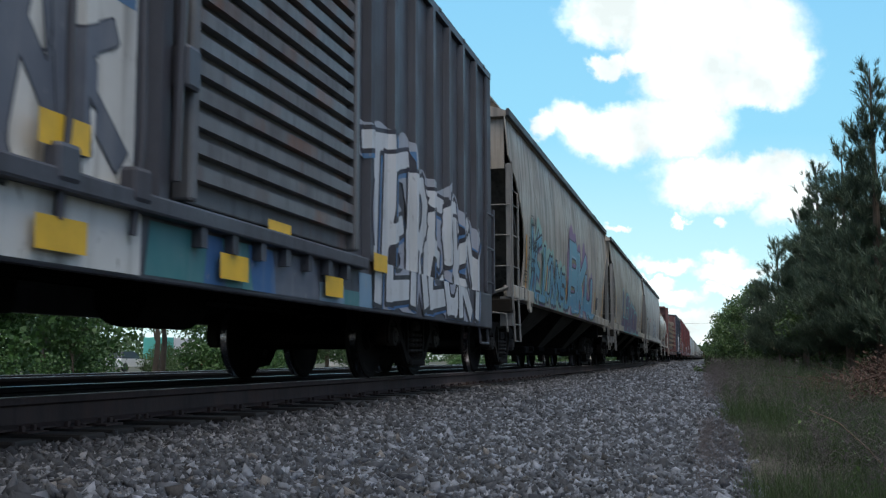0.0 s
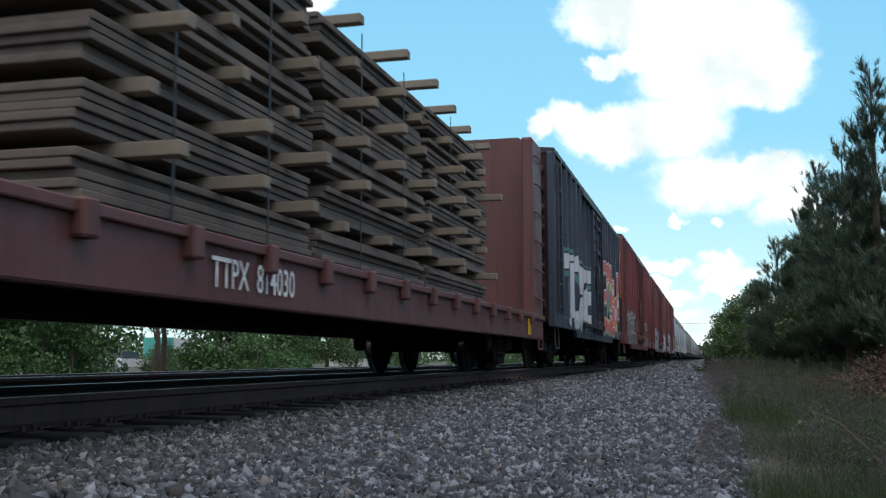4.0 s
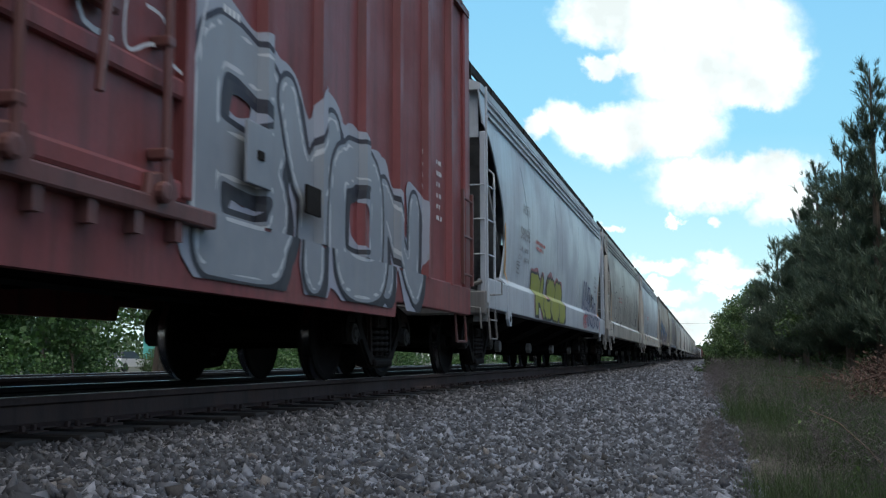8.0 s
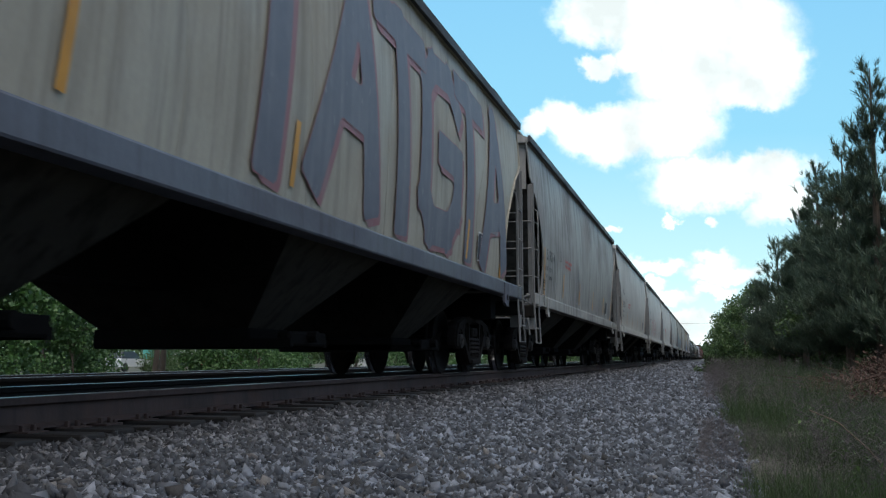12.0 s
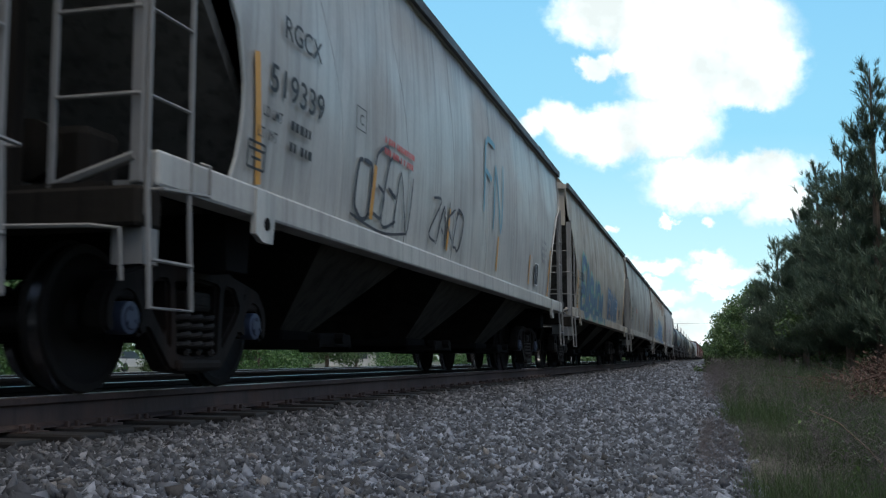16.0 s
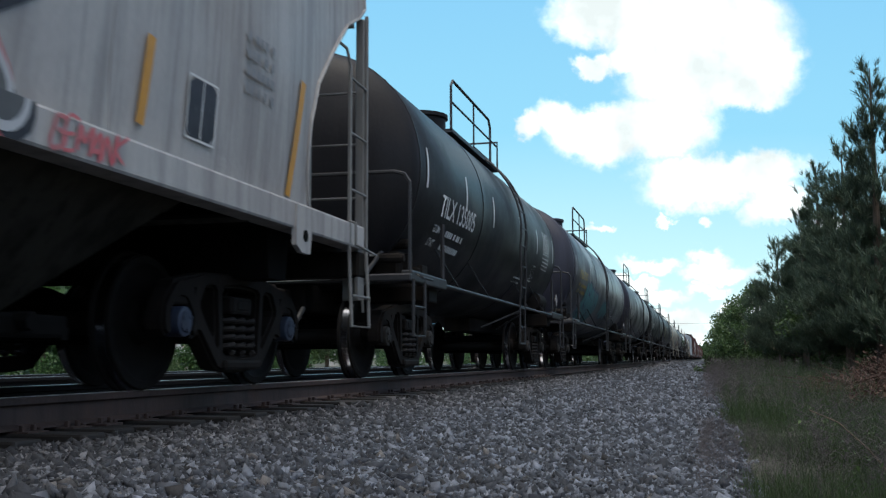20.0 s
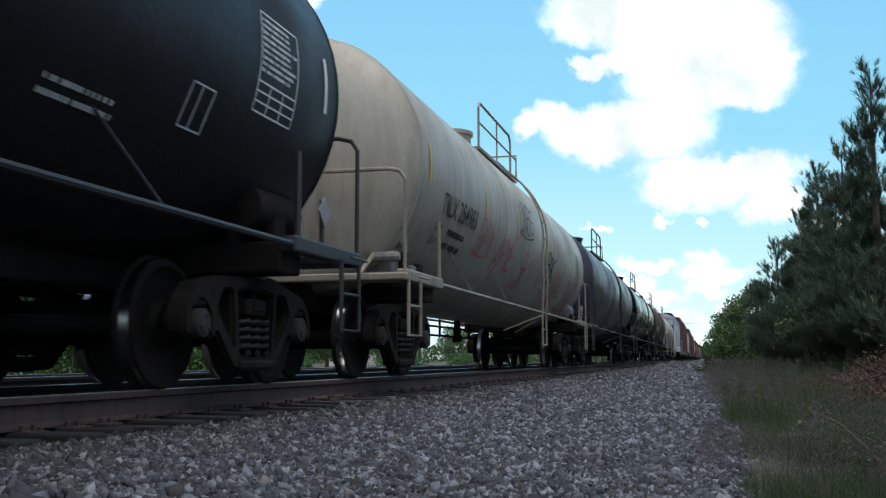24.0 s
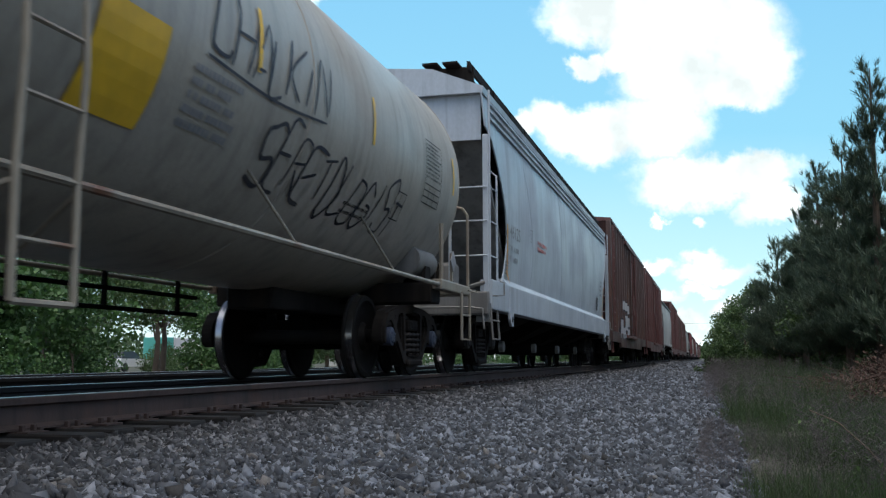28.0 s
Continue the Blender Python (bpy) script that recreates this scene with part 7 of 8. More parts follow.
def make_train():
    # white and blue box car with a ridged door
    a, z = -2.6, 14.25
    car, s, L = boxcar(near_label("dark slate boxcar with ridged door and blue-white graffiti"), a, z, SLATE, SLATE, 4.35, 0.63, 10, 1, "ridged", paint("grimy_grey_door", (0.14, 0.14, 0.145), (0.06, 0.05, 0.05), 0.7, 0.3), dw=3.0, shift=0.95, deep=False)
    side, yb_, zb_ = over_posts(car)
    paint_sheet(car, side, -7.5, -0.95, 0.65, 3.75, SP_DINGY, 3, yb_, zb_)
    piece(car, side, "KYVN", -7.3, -2.1, 0.95, 2.75, SP_SLATE, SPRAY_OUT, 3, None, 0.30, 0.05, ybreaks=yb_, zbreaks=zb_, wild=0.25, rim=0.014)
    piece(car, side, "NK", -2.05, -1.02, 1.16, 2.05, SP_SLATE, SPRAY_OUT, 8, None, 0.40, -0.10, ybreaks=yb_, zbreaks=zb_, wild=0.22, rim=0.010)
    paint_sheet(car, side, -2.25, -1.62, 1.95, 2.75, SP_SLATE, 5, yb_, zb_, 0.0040)
    paint_sheet(car, side, -1.42, -0.97, 2.10, 3.6, SP_BLUE2, 11, yb_, zb_, 0.0042)
    for yr in (-1.72, -1.08):
        part("door_rod", Build().tube([(1.60, yr, 0.85), (1.62, yr + 0.03, 1.4), (1.60, yr, 3.4)], 0.022, 6), SLATE, car)
        part("rod_bracket", Build().box(1.56, 1.66, yr - 0.09, yr + 0.09, 1.02, 1.20, 0.02), SLATE, car)
    for yy, zz in ((-1.9, 1.18), (-1.9, 0.70), (-0.1, 0.70), (0.6, 1.0), (2.9, 1.0), (1.7, 0.70)):
        stripe(car, lambda y, q: 1.60, yy + 0.2, zz, zz + 0.16, 0.40, YELLOW)
    sill_band(car, lambda y, q: 1.562, -0.9, 2.7, 0.66, 0.96, (SP_BLUE2, SP_SLATE, SP_TEAL, SP_BLUE2, SP_HAZE), 6)
    piece(car, side, "TERESKY", 2.75, 7.7, 0.68, 2.35, SPRAY_WHITE, SPRAY_OUT, 4, SP_GREY, 0.36, 0.10, ybreaks=yb_, zbreaks=zb_, wild=0.16, shrink=0.2, shade=SP_BLUE2)
    enlist(car, a, z)
    # A to C: weathered grain hoppers
    a, z = 15.6, 31.9
    car, s, L = hopper(near_label("streaked tan-grey covered hopper with blue and teal graffiti"), a, z, TAN_B)
    hopper_marks(car, s, L, "TILX", "519084", 1, mid=False)
    piece(car, s, "YEIONMS", -6.3, -1.6, 1.17, 2.55, SP_SKY, SPRAY_OUT, 5, SP_MINT, 0.34, 0.12, zbreaks=(1.36,), wild=0.2, shrink=0.35, shade=SP_PURPLE, margin=0.22)
    piece(car, s, "BKU", -1.0, 3.6, 1.17, 3.0, SP_SKY, SPRAY_OUT, 6, SP_PURPLE, 0.36, 0.06, zbreaks=(1.36,), wild=0.10, shrink=0.30, glow=SP_PALEBLUE, shade=SP_OLIVE, margin=0.30, rim=0.03)
    enlist(car, a, z)
    a, z = 33.4, 50.1
    car, s, L = hopper(near_label("dirty tan-grey covered hopper with teal graffiti low down"), a, z, TAN, panels=12)
    hopper_marks(car, s, L, "", "518512", 2, GREY_MARK, mid=False)
    piece(car, s, "LOKES", -4.2, 3.2, 1.17, 2.75, SP_VIOLET, SP_AQUA, 7, SP_VIOLET, 0.42, 0.14, zbreaks=(1.36,), wild=0.16, shrink=0.35, margin=0.2, rim=0.07)
    enlist(car, a, z)
    a, z = 51.05, 67.8
    car, s, L = hopper(near_label("light grey covered hopper with black and silver tags"), a, z, GREY)
    hopper_marks(car, s, L, "TILX", "518804", 3)
    tag(car, s, "ROHY", -5.4, 1.45, 0.6, SPRAY_OUT, 9, 0.05)
    piece(car, s, "DANE", -0.4, 3.0, 1.40, 2.4, SPRAY_CHROME, SPRAY_OUT, 10, None, 0.34, 0.2, wild=0.14, shrink=0.25, shade=SP_SLATE)
    enlist(car, a, z)
    # D: white tank car
    a, z = 69.15, 82.25
    car, s, L = tankcar(near_label("clean white tank car with yellow marks"), a, z, OFFWHITE, WHITE_TRIM, rad=1.42, zc=2.53, lad_at=75.75, marks=(-5.5, -3.2, -1.0, 1.05, 3.5))
    tank_marks(car, s, L, "GATX 51095", BLACK_MARK, 4, 1.74, 0.235, 1.35)
    head_letters(car, "GATX 51095", 0.10, 2.60, 0.13, BLACK_MARK, L, 1.42, 2.53)
    for z_ in (2.50, 2.42):
        bars_on_head(car, 0.20, 0.72, z_, 0.045, BLACK_MARK, L, 1.42, 2.53)
    letters(car, "FRA AIP", 3.2, 2.0, 0.13, BLACK_MARK, s)
    enlist(car, a, z)
    # E: bulkhead flat with timber
    a, z = 83.2, 103.0
    car, s, L = flatcar(near_label("red-brown bulkhead flat car"), a, z, RED_D, RED_D)
    letters(car, "TTPX  814030", -3.6, 0.66, 0.2, WHITE_MARK, s)
    for yy in (-L / 2 + 1.3, L / 2 - 1.9):
        stripe(car, s, yy + 0.2, 0.62, 0.90, 0.36, YELLOW)
    enlist(car, a, z, lumber_load(-4.9, 5.6))
    # F: dark blue box car
    a, z = 104.2, 120.2
    car, s, L = boxcar(near_label("dark blue boxcar covered in bright graffiti"), a, z, NAVY, BLACK_RAIL, 4.55, 0.85, 8, 1, "plug", NAVY)
    side, yb_, zb_ = over_posts(car)
    piece(car, side, "TOXE", -6.5, -1.6, 0.86, 2.6, SPRAY_WHITE, SPRAY_OUT, 12, SP_TEAL, 0.40, ybreaks=yb_, zbreaks=zb_)
    piece(car, side, "BOSHA", 1.8, 7.3, 0.86, 3.2, SP_RED, SPRAY_WHITE, 13, SPRAY_OUT, 0.42, ybreaks=yb_, zbreaks=zb_, wild=0.15, shade=SP_GREEN, glow=SP_YEL)
    stripe(car, lambda y, q: 1.56, L / 2 - 0.16, 1.2, 3.9, 0.12, YELLOW)
    enlist(car, a, z)
    # G to I: red box cars
    for k, (a, z, road, num, col) in enumerate(((121.6, 140.1, ("NO", "KL"), ("601", "502"), RED), (141.8, 160.0, ("TR", ""), ("150", "030"), RED_B), (161.1, 180.3, ("NO", "KL"), ("601", "614"), RED_B))):
        lab = ("dark red boxcar with silver graffiti", "red-brown boxcar with pale blue graffiti", "red boxcar with silver outlined graffiti")[k]
        car, s, L = boxcar(near_label(lab), a, z, col, RED_D, 4.82, 0.76, 8, 2, "plug", dw=(1.75, 2.3, 2.1)[k])
        top_ = 4.82
        step = (L - 2.1) / 16
        yy = [-L / 2 + 1.05 + step * 0.22, -L / 2 + 1.05 + step * 1.22]
        for i in (0, 1):
            if road[i]:
                letters(car, road[i], yy[i], (2.46, 2.2, 2.46)[k], 0.28, WHITE_MARK, s, 0.85)
            letters(car, num[i], yy[i], (2.08, 1.74 - 0.1 * i, 2.08)[k], 0.28, WHITE_MARK, s, 0.85)
        stripe(car, s, -L / 2 + 1.3, 0.95, 1.22, 0.40, YELLOW)
        side, yb_, zb_ = over_posts(car)
        fit = {"ybreaks": yb_, "zbreaks": zb_, "wild": 0.14}
        if k == 0:
            piece(car, side, "CEMU", -7.4, -2.6, 0.78, 2.05, SP_SILVER, SPRAY_CHROME, 20, SP_SILVER, 0.40, shade=SPRAY_OUT, square=False, **fit)
            piece(car, side, "DEMO", 2.4, 5.4, 0.82, 1.95, SP_SILVER, SPRAY_CHROME, 30, None, 0.42, square=False, **fit)
        elif k == 1:
            piece(car, side, "GEKAN", -6.9, -2.6, 0.66, 1.80, SPRAY_CHROME, SP_SLATE, 21, SP_ICE, 0.40, shade=SP_GREY, **fit)
            piece(car, side, "RAKX", 2.4, 7.7, 0.66, 2.25, SPRAY_WHITE, SP_SLATE, 31, SP_ICE, 0.48, shade=SP_SLATE, shrink=0.2, rim=0.02, margin=0.10, **fit)
        else:
            piece(car, side, "WEANO", -7.4, -2.5, 0.72, 2.05, SPRAY_CHROME, SPRAY_OUT, 22, SP_GREY, 0.44, square=False, shade=SPRAY_OUT, **fit)
            piece(car, side, "BYON", 2.3, 6.9, 0.70, 2.35, SP_STEEL, SPRAY_OUT, 32, SP_GREY, 0.46, square=False, shade=SPRAY_OUT, shrink=0.2, glow=SPRAY_WHITE, margin=0.2, **fit)
        boxcar_fittings(car, L, (1.75, 2.3, 2.1)[k], k, s, (SP_SILVER, SPRAY_CHROME, SP_STEEL)[k])
        if k:
            end_letters(car, ("", "0030", "614")[k], 0.86, -L / 2 + 0.06, top_ - 0.42, 0.16, WHITE_MARK)
        if k == 2:
            tag(car, lambda y, q: 1.578, "OLGU", 0.5, 1.9, 0.6, SPRAY_WHITE, 33, 0.03)
        enlist(car, a, z)
    # J to L: smooth-sided hoppers
    a, z = 181.1, 197.95
    car, s, L = hopper(near_label("smooth pale blue-grey covered hopper with olive graffiti"), a, z, BLUEGREY, "flow", scallop=0.002, panels=12)
    hopper_marks(car, s, L, "ACFX", "58096", 41, GREY_MARK, 2.9, 2.19)
    piece(car, s, "RUSS", -4.3, -0.6, 0.93, 1.75, SP_LIME, SPRAY_OUT, 40, SP_PINKS, 0.42, zbreaks=(1.32, 1.42), shade=SPRAY_OUT, margin=0.14)
    tag(car, lambda y, q: 1.588, "AGET", 2.75, 0.98, 0.30, SP_RED, 39, 0.045)
    piece(car, s, "AHSLRS", 3.3, 6.3, 1.00, 2.15, SP_GREY, SP_NAVYLINE, 41, SP_PALEBLUE, 0.42, square=False, zbreaks=(1.32, 1.42), wild=0.16, shrink=0.35, margin=0.10)
    tag(car, lambda y, q: 1.588, "KG", 6.5, 0.98, 0.28, SP_RED, 38, 0.04)
    enlist(car, a, z)
    a, z = 199.0, 215.15
    car, s, L = hopper(near_label("cream-grey smooth-sided covered hopper with black tags"), a, z, CREAMGREY, "flow", scallop=0.006, panels=12)
    hopper_marks(car, s, L, "DAKX", "77728", 42, GREY_MARK, 2.2, 2.19)
    for i, word in enumerate(("SOBZ", "MENAX", "CINTR")):
        tag(car, s, word, -5.4 + 3.9 * i, 1.5 + 0.1 * i, 1.05 - 0.1 * i, SPRAY_OUT, 43 + i, 0.035, squeeze=0.72)
    enlist(car, a, z)
    a, z = 216.15, 233.0
    car, s, L = hopper(near_label("clean pale blue-grey smooth covered hopper"), a, z, BLUEGREY, "flow", scallop=0.002, panels=12, sill_col=GREY_B)
    hopper_marks(car, s, L, "ACFX", "58943", 44, GREY_MARK, 2.2, 2.19)
    tag(car, s, "AHNPIELL", -4.4, 1.38, 0.6, SPRAY_OUT, 46, 0.04, squeeze=0.42)
    tag(car, lambda y, q: 1.588, "X INK X", 1.3, 0.97, 0.30, SPRAY_OUT, 47, 0.03)
    for yy in (-6.6, -3.2, -0.2, 3.0, 6.2):
        stripe(car, lambda y, q: 1.588, yy + 0.28, 1.10, 1.24, 0.56 if yy < -6 else 0.34, ORANGE)
    bars(car, -5.6, 1.08, 1.6, 1, 0.2, 0.13, GREY_MARK, lambda y, q: 1.587, 3)
    enlist(car, a, z)
    # M to W: grain hoppers
    rows = ((233.85, 249.9, PINKISH, "", "180030", "faded tan hopper with large blue and salmon graffiti", None),
            (251.15, 267.9, CREAMY, "", "84541", "tan-grey hopper with grey block graffiti", None),
            (268.75, 285.7, GREY_C, "", "519014", "soot-streaked grey hopper with orange edge marks", None),
            (286.9, 303.7, GREY_B, "TILX", "518630", "pale grey hopper lightly stained", None),
            (304.7, 321.0, GREY_B, "TILX", "518775", "pale grey hopper with a red tag", "cap_blue"),
            (321.86, 338.7, GREY_B, "TILX", "518946", "pale grey hopper nearly free of tags", None),
            (339.58, 356.3, CREAMGREY, "RGCX", "519339", "grey ribbed hopper with thin black tags", "cap_blue"),
            (357.6, 374.2, TAN, "", "519500", "streaked grey hopper with big mint and blue graffiti", None),
            (375.1, 391.75, GREY_C, "TILX", "518320", "dull grey streaked hopper", None),
            (392.7, 409.6, RUSTWHITE, "TILX", "518276", "rust-stained white hopper with blue graffiti", "cap_blue"),
            (410.8, 427.3, LILAC, "", "518140", "chalky white hopper with black and red graffiti", "cap_blue"))
    for k, (a, z, col, road, num, lab, cap) in enumerate(rows):
        car, s, L = hopper(near_label(lab), a, z, col, cap=cap or "cap_grey", scallop=0.018 if k == 6 else 0.010, panels=(12, 14, 14, 10, 10, 10, 14, 12, 12, 13, 10)[k], dark=RED_D if k == 9 else None, sill_col=SILL_BLUE if k == 1 else None)
        hopper_marks(car, s, L, road, num, 50 + k, None, 1.78, 2.16 if k == 0 else 2.10, 0.27 if k == 0 else 0.21, k not in (0, 1, 7, 9))
        if k == 0:
            piece(car, s, "ROMOH", -5.2, 1.3, 1.17, 2.75, SP_BLUE, SPRAY_OUT, 61, SP_PINK, 0.36, 0.16, zbreaks=(1.36,), shrink=0.30, shade=SPRAY_OUT, glow=SP_PALE, rim=0.05, wild=0.12, square=False)
            piece(car, s, "ART", 1.5, 3.8, 1.17, 2.15, SP_BLUE, SPRAY_OUT, 161, SP_PINK, 0.34, 0.16, zbreaks=(1.36,), shrink=0.2, wild=0.2)
            tag(car, s, "SKOM", 4.4, 1.85, 0.4, SPRAY_OUT, 62, 0.03)
        elif k == 1:
            piece(car, s, "IATGTA", -2.6, 6.9, 1.42, 3.9, SP_SLATE, SP_PINKDARK, 63, None, 0.34, 0.02, wild=0.10, rim=0.012, shade=SP_PINKDARK)
        elif k == 2:
            scrawl(car, s, -2.2, 1.6, 0.7, 3, GREY_MARK, 64)
        elif k == 4:
            tag(car, s, "AVANDAN", -3.5, 1.6, 0.7, SP_RED, 65, 0.05)
        elif k == 5:
            bars(car, -2.6, 2.2, 0.7, 4, 0.12, 0.06, RED_MARK, s, 7)
        elif k == 6:
            tag(car, s, "OGEN", -4.7, 1.5, 0.6, SPRAY_OUT, 66, 0.04)
            tag(car, s, "ZAKO", -2.2, 1.55, 0.55, SPRAY_OUT, 67, 0.04)
            tag(car, s, "FN", 0.6, 2.2, 0.9, SP_SKY, 68, 0.08)
        elif k == 7:
            piece(car, s, "EASHOM", -5.9, -0.9, 1.17, 2.75, SP_NAVY, SP_GREEN, 69, SP_GREEN, 0.42, 0.14, zbreaks=(1.36,), square=False, wild=0.16, shrink=0.35, rim=0.05, margin=0.12)
            piece(car, s, "FAME", 0.9, 3.9, 1.40, 2.35, SP_NAVY, SP_PALEBLUE, 70, SP_NAVY, 0.36, 0.14, wild=0.16, shrink=0.2, rim=0.025)
        elif k == 8:
            scrawl(car, s, -2.0, 1.85, 0.18, 3, SPRAY_OUT, 71, 0.02)
        elif k == 9:
            for yr, zr, wr in ((-3.6, 3.3, 0.55), (-2.0, 3.0, 0.7), (-0.5, 3.35, 0.4), (0.7, 2.9, 0.5), (2.2, 3.2, 0.55), (3.6, 2.9, 0.5), (4.8, 2.7, 0.6), (6.2, 2.2, 0.5)):
                rust_run(car, s, yr, zr, 4.02, wr, RUST_RUN, int(20 + 10 * yr))
            piece(car, s, "SLAM", -5.3, -1.7, 1.30, 2.45, SP_HAZE, SPRAY_WHITE, 72, SP_LIMELIGHT, 0.34, 0.16, zbreaks=(1.36,), glow=None, shade=SP_NAVYLINE, shrink=0.3, wild=0.07, square=False, rim=0.035)
            piece(car, s, "RNVIE", -1.1, 3.6, 1.17, 2.75, SP_BLUE2, SPRAY_WHITE, 73, SP_SKY, 0.44, 0.12, zbreaks=(1.36,), shrink=0.30, wild=0.12, rim=0.035, shade=SP_NAVY)
            piece(car, s, "S", 3.6, 4.4, 1.17, 1.75, SP_BLUE2, SPRAY_WHITE, 273, None, 0.40, zbreaks=(1.36,), square=False)
        elif k == 10:
            piece(car, s, "AROEX", -1.4, 3.1, 1.17, 2.6, SP_SOOT, SP_PALE, 74, SP_RED, 0.40, 0.16, zbreaks=(1.36,), square=False, shade=SPRAY_OUT, wild=0.2, shrink=0.3, margin=0.14)
            tag(car, lambda y, q: 1.587, "GEMANK", 3.5, 1.19, 0.15, SP_RED, 75, 0.025)
        enlist(car, a, z)
    # tank cars
    rows = ((428.75, 440.6, TANK_BLACK, None, "TILX 135005", WHITE_MARK, WHITE_MARK, "dull black tank car with white lettering"),
            (442.0, 458.2, TANK_BLUE, None, "UTLX 671587", YELLOW_MARK, WHITE_MARK, "dark blue-grey tank car with teal graffiti"),
            (459.55, 475.0, TANK_BLUE, None, "CBSX 1014", WHITE_MARK, WHITE_MARK, "dark grey tank car with dented head"),
            (476.2, 492.5, TANK_BLACK, None, "UTLX 669112", WHITE_MARK, WHITE_MARK, "dusty black tank car"),
            (493.7, 511.0, TANK_BLACK, None, "UTLX 672174", YELLOW_MARK, WHITE_MARK, "black tank car with yellow lettering"),
            (512.28, 528.8, CREAM, CREAM_TRIM, "TILX 254983", BLACK_MARK, YELLOW, "dirty cream tank car with red and black tags"),
            (529.78, 546.2, TANK_BLUE, None, "", ORANGE, WHITE_MARK, "dark blue-grey tank car with faded orange lettering"),
            (547.2, 563.6, TANK_GLOSS, None, "TILX 250634", WHITE_MARK, WHITE_MARK, "glossy black tank car with white lettering"),
            (565.0, 580.9, TANK_BROWN, None, "SHPX 209387", WHITE_MARK, WHITE_MARK, "rust-brown tank car with faded graffiti"),
            (582.55, 599.1, OFFWHITE_B, CREAM_TRIM, "TILX 255014", BLACK_MARK, YELLOW, "dingy white tank car with black tags"))
    for k, (a, z, col, trim, road, m, sm, lab) in enumerate(rows):
        car, s, L = tankcar(near_label(lab), a, z, col, trim, "cap_blue" if k in (7, 9) else "cap_grey", 1.42 if k == 0 else 1.50, 2.37 if k == 0 else 2.41, stripe_mat=sm,
                             lad_at=(435.6, 449.8, 467.9, 484.2, 502.1, 521.2, 538.4, 556.0, 572.4, 590.0)[k])
        if road:
            tank_marks(car, s, L, road, m, 80 + k, *((2.2, 0.19) if k in (1, 4) else (1.95, 0.235)))
        else:
            bars(car, -6.4, 2.1, 1.9, 1, 0.2, 0.22, FADED_ORANGE, s, 5, "faded_lettering")
        if k == 1:
            piece(car, s, "ASEND", -4.9, -1.6, 1.22, 2.25, SP_TEAL, SP_NAVYLINE, 81, None, 0.52, 0.2, square=False, wild=0.16, rim=0.05, shrink=0.15)
            piece(car, s, "ASN", -0.1, 1.7, 1.45, 2.0, SP_TEAL, SP_NAVYLINE, 82, None, 0.50, 0.2, square=False, wild=0.16, rim=0.03)
            tag(car, s, "NHY", 2.4, 1.5, 0.6, SPRAY_WHITE, 83, 0.03)
            tag(car, s, "MKA", 4.4, 1.4, 0.7, SPRAY_WHITE, 89, 0.03)
        if k == 5:
            for i, (yy, zz, mm, word) in enumerate(((-4.4, 1.75, SP_RED, "SAY"), (-3.0, 1.6, SP_RED, "ARTE"), (-1.5, 2.35, SPRAY_OUT, "UNES"), (-0.8, 1.5, SP_RED, "SK"), (1.7, 1.8, SPRAY_OUT, "PSK"), (3.0, 1.45, SP_RED, "ROS"), (5.2, 1.4, SP_RED, "WAVE"))):
                tag(car, s, word, yy, zz, 0.5, mm, 90 + i, 0.04)
        if k == 6:
            piece(car, s, "DEMOL", 1.6, 5.0, 1.5, 2.15, TANK_BLUE, SPRAY_WHITE, 84, None, 0.30, 0.2, hollow=True, rim=0.018)
        if k == 7:
            tag(car, s, "AWBIT", -3.3, 1.45, 0.5, SPRAY_WHITE, 85, 0.05, squeeze=0.45)
            scrawl(car, s, -7.0, 1.7, 0.7, 2, SPRAY_WHITE, 86, 0.05)
        if k == 8:
            for q in range(5):
                scrawl(car, s, -4.0 + 0.34 * q, 1.55 + 0.11 * q, 0.62 - 0.04 * q, 3, SP_TEAL, 87 + 7 * q, 0.07)
            tag(car, s, "OLUB AGOSUL", 0.5, 1.72, 0.36, SP_OLIVE, 88, 0.045)
            scrawl(car, s, 3.9, 1.35, 0.55, 6, GREY_MARK, 188, 0.03)
            stripe(car, s, 2.7, 1.85, 2.10, 0.32, YELLOW)
        if k == 9:
            for i, (yy, zz, mm, sz, word) in enumerate(((-7.0, 2.3, SPRAY_OUT, 0.28, "SNO"), (-7.1, 1.75, SPRAY_OUT, 0.26, "RUZ"), (-4.3, 1.75, SPRAY_OUT, 0.35, "NOMA"), (-4.3, 1.45, SP_RED, 0.28, "WAR"), (0.9, 2.15, SPRAY_OUT, 0.42, "CHALKIN"), (1.9, 1.5, SPRAY_OUT, 0.42, "SERETDLOGIST"))):
                tag(car, s, word, yy, zz, sz, mm, 100 + i, 0.03)
            stripe(car, s, 0.05, 1.55, 2.15, 0.70, YELLOW)
            bars(car, 0.75, 2.0, 0.7, 5, 0.085, 0.045, GREY_MARK, s, 77)
        enlist(car, a, z)
    a, z = 599.8, 617.9
    car, s, L = hopper(near_label("pale blue-grey smooth covered hopper behind a tank car"), a, z, BLUEGREY, "flow", scallop=0.006, panels=12)
    hopper_marks(car, s, L, "", "46125", 120, GREY_MARK)
    enlist(car, a, z)
    # the tail of the train, far off all through
    a = 619.1
    FAR_OFF[0] = True
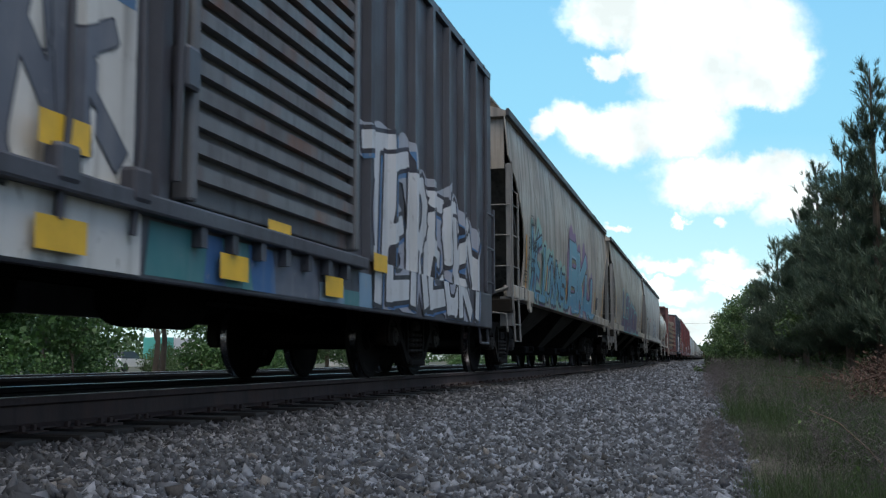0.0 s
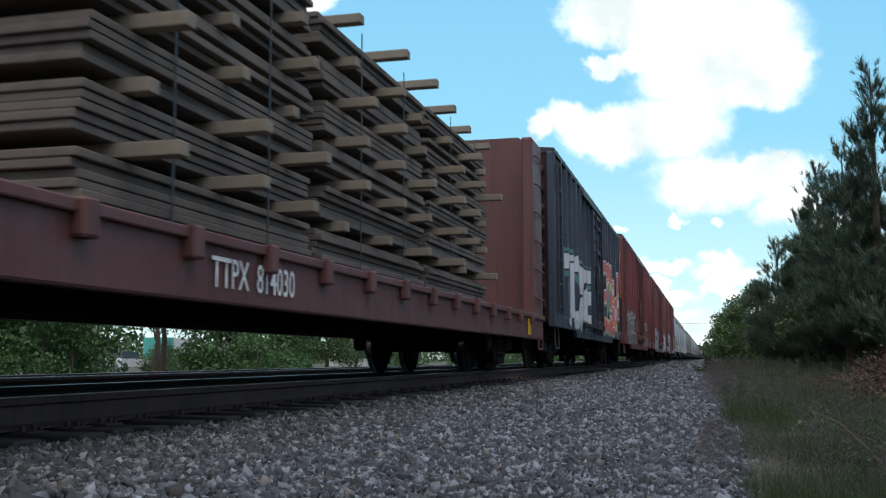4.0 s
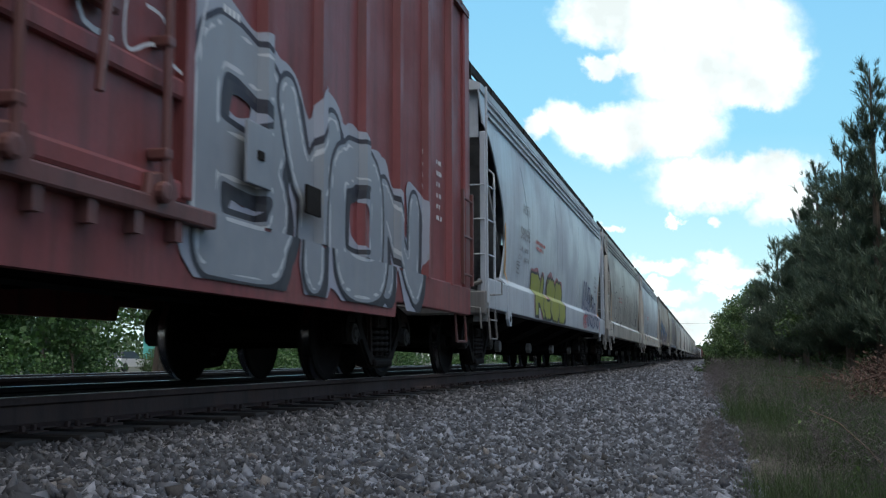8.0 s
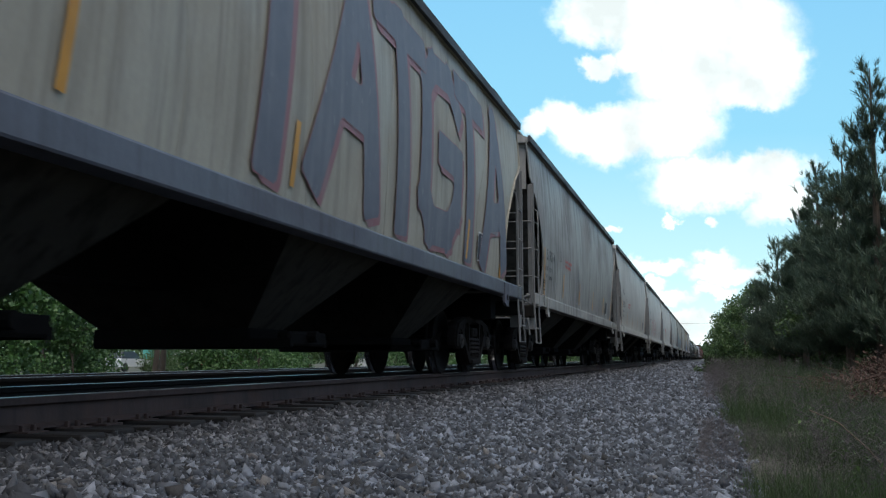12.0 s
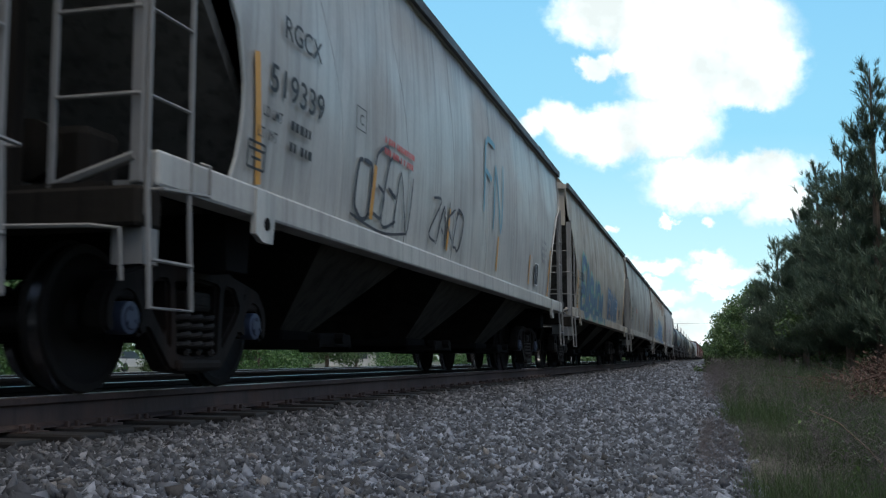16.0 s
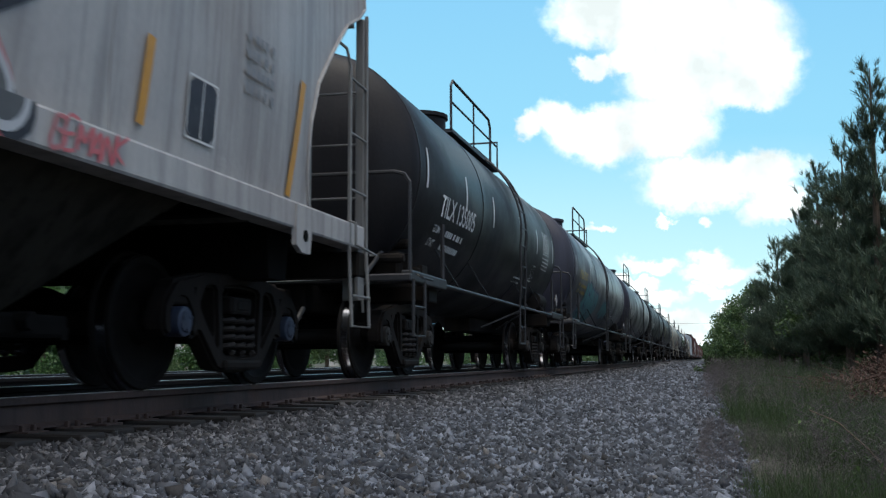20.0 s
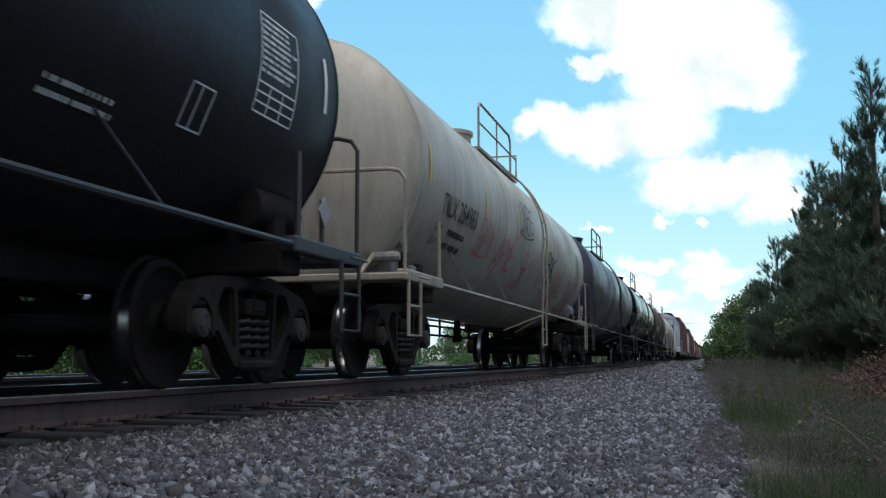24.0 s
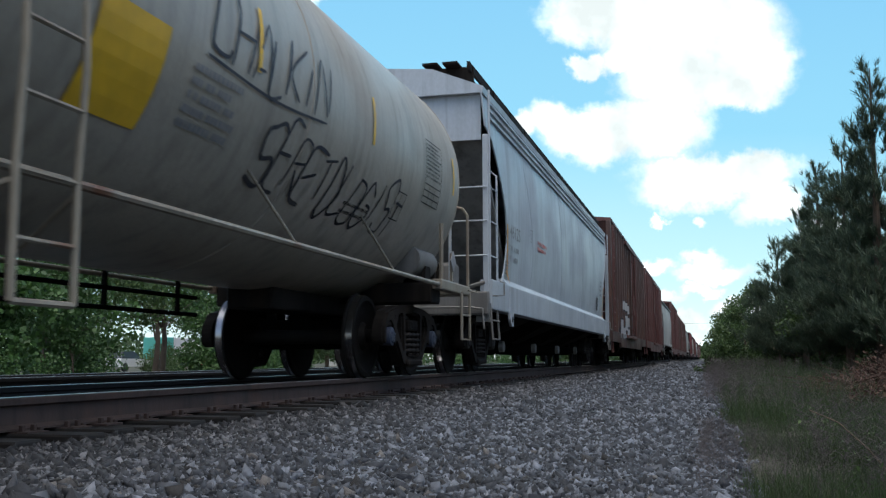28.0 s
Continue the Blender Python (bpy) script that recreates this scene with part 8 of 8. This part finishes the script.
    tail = (("box", BROWN), ("box", RED_D), ("hop", GREY), ("box", RED_D), ("box", BROWN), ("box", BROWN), ("hop", GREY_C), ("tank", TANK_BLACK), ("box", RED), ("hop", TAN),
            ("box", RED_D), ("box", RED_B), ("tank", TANK_BLUE), ("hop", GREY_B), ("box", BROWN), ("box", RED), ("hop", GREY), ("box", RED_D), ("hop", TAN_B), ("box", RED_B))
    names = {RED_B: "red-brown", BROWN: "rusty brown", GREY: "light grey", RED_D: "dark maroon", RED: "dark red", GREY_C: "sooty grey", TANK_BLACK: "black", TAN: "tan-grey",
             TANK_BLUE: "dark blue-grey", GREY_B: "pale grey", TAN_B: "warm grey"}
    for k, (kind_, col) in enumerate(tail):
        z = a + (18.1 if k != 2 else 17.0)
        lab = near_label(names[col] + {"box": " boxcar", "hop": " covered hopper", "tank": " tank car"}[kind_] + " far back in the train")
        if kind_ == "box":
            car, s, L = boxcar(lab, a, z, col, RED_D, 4.8 if k != 3 else 5.1, 0.76, 8, 2 if k else 1)
        elif kind_ == "hop":
            car, s, L = hopper(lab, a, z, col)
        else:
            car, s, L = tankcar(lab, a, z, col, stripe_mat=WHITE_MARK)
        if k == 0:
            side, yb_, zb_ = over_posts(car)
            piece(car, side, "NORE", -6.0, -1.5, 0.9, 2.3, SPRAY_CHROME, SPRAY_OUT, 130, None, 0.40, ybreaks=yb_, zbreaks=zb_)
        enlist(car, a, z)
        a = z + 1.15


make_train()


# ---- loose stones of the ballast ----
def stone_shape(rng):
    """A sharp eight-faced chip."""
    v = np.array([(1, 0, 0), (-1, 0, 0), (0, 1, 0), (0, -1, 0), (0, 0, 1), (0, 0, -1)], float) * 0.62
    v *= rng.uniform(0.70, 1.25, (6, 1))
    v += rng.uniform(-0.26, 0.26, (6, 3))
    f = np.array([(4, 0, 2), (4, 2, 1), (4, 1, 3), (4, 3, 0), (5, 2, 0), (5, 1, 2), (5, 3, 1), (5, 0, 3)])
    return v, f


def make_ballast():
    rng = np.random.default_rng(23)
    xs, zs = [-6.7, -5.7, -1.4, 1.3, 1.45, 1.8, 3.2, 4.55, 4.9], [-0.56, -0.29, -0.255, -0.255, -0.265, -0.275, -0.375, -0.475, -0.62]
    vs, fs, o = [], [], 0
    shapes = [stone_shape(rng) for _ in range(7)]
    for n_, y0, y1, x0, x1, sz in ((80000, 3.3, 9, 0.86, 4.7, 0.034), (64000, 9, 21, 0.86, 4.7, 0.044), (42000, 21, 58, 0.9, 4.75, 0.064), (16000, 58, 150, 0.9, 4.8, 0.15), (4000, 3, 40, -0.6, 0.62, 0.06), (9000, -9, 3.3, 0.86, 4.75, 0.08), (5000, 2, 70, -6.3, -1.3, 0.11)):
        x, y = rng.uniform(x0, x1, n_), rng.uniform(y0, y1, n_)
        x = np.where(x > 4.4, 4.4 + (x - 4.4) * rng.uniform(0, 1.6, n_), x)
        z = np.interp(x, xs, zs) + rng.uniform(-0.024, 0.034, n_) * (sz / 0.06)
        z = np.where((x > 0.8) & (x < 1.2), z - 0.025, z + 0.006)
        s = sz * rng.lognormal(-0.10, 0.30, n_)[:, None] * rng.uniform(0.55, 1.25, (n_, 3))
        t = random_turns(rng, n_)
        for k, (bv, bf) in enumerate(shapes):
            q = np.arange(n_) % len(shapes) == k
            v, f = strewn(bv, bf, np.stack([x, y, z], 1)[q], t[q], s[q])
            vs.append(v), fs.append(f + o)
            o += len(v)
    st = shared("loose_ballast", bulk_mesh("loose_ballast", np.concatenate(vs), np.concatenate(fs), BALLAST), BED)
    tagged(st, kind="stuff")
    meshes = [bulk_mesh("stone", v, f, BALLAST) for v, f in shapes]
    for i in range(300):
        x, y = rng.uniform(1.5, 4.4), 3.4 + 3.0 * rng.uniform(0, 1) ** 1.3
        s = 0.042 * rng.lognormal(0, 0.25)
        ob = shared("stone", meshes[i % 7], BED, (x, y, float(np.interp(x, xs, zs)) + 0.022))
        ob.rotation_euler = tuple(rng.uniform(0, 6.28, 3))
        ob.scale = tuple(s * rng.uniform(0.7, 1.25, 3))


make_ballast()


# ---- what moves ----
def motions():
    walk(CLOUDS, CLOUD_ROWS)
    start = {}
    for ob, s in TRAIN:
        walk(ob, [(0.0, pose(0, s, 0)), (LAST, pose(0, s - SPEED * LAST, 0))])
        start[ob] = s
    # wheels roll while their car goes by
    turn = math.degrees(SPEED / WHEEL_R)
    for car, w, y in WHEELSETS:
        t_by = (start[car] + y - 4.0) / SPEED
        t0, t1 = max(0.0, t_by - 0.9), min(LAST, t_by + 0.25)
        if t1 <= t0 or t0 >= LAST:
            continue
        f0, f1 = int(t0 * FPS), int(t1 * FPS)
        rows = [(f / FPS, pose(0, y, WHEEL_R, turn * f / FPS)) for f in range(f0, f1 + 1)]
        if f0 > 0:
            rows.insert(0, (0.0, rows[0][1]))
        if rows[-1][0] < LAST:
            rows.append((LAST, rows[-1][1]))
        walk(w, rows)


motions()
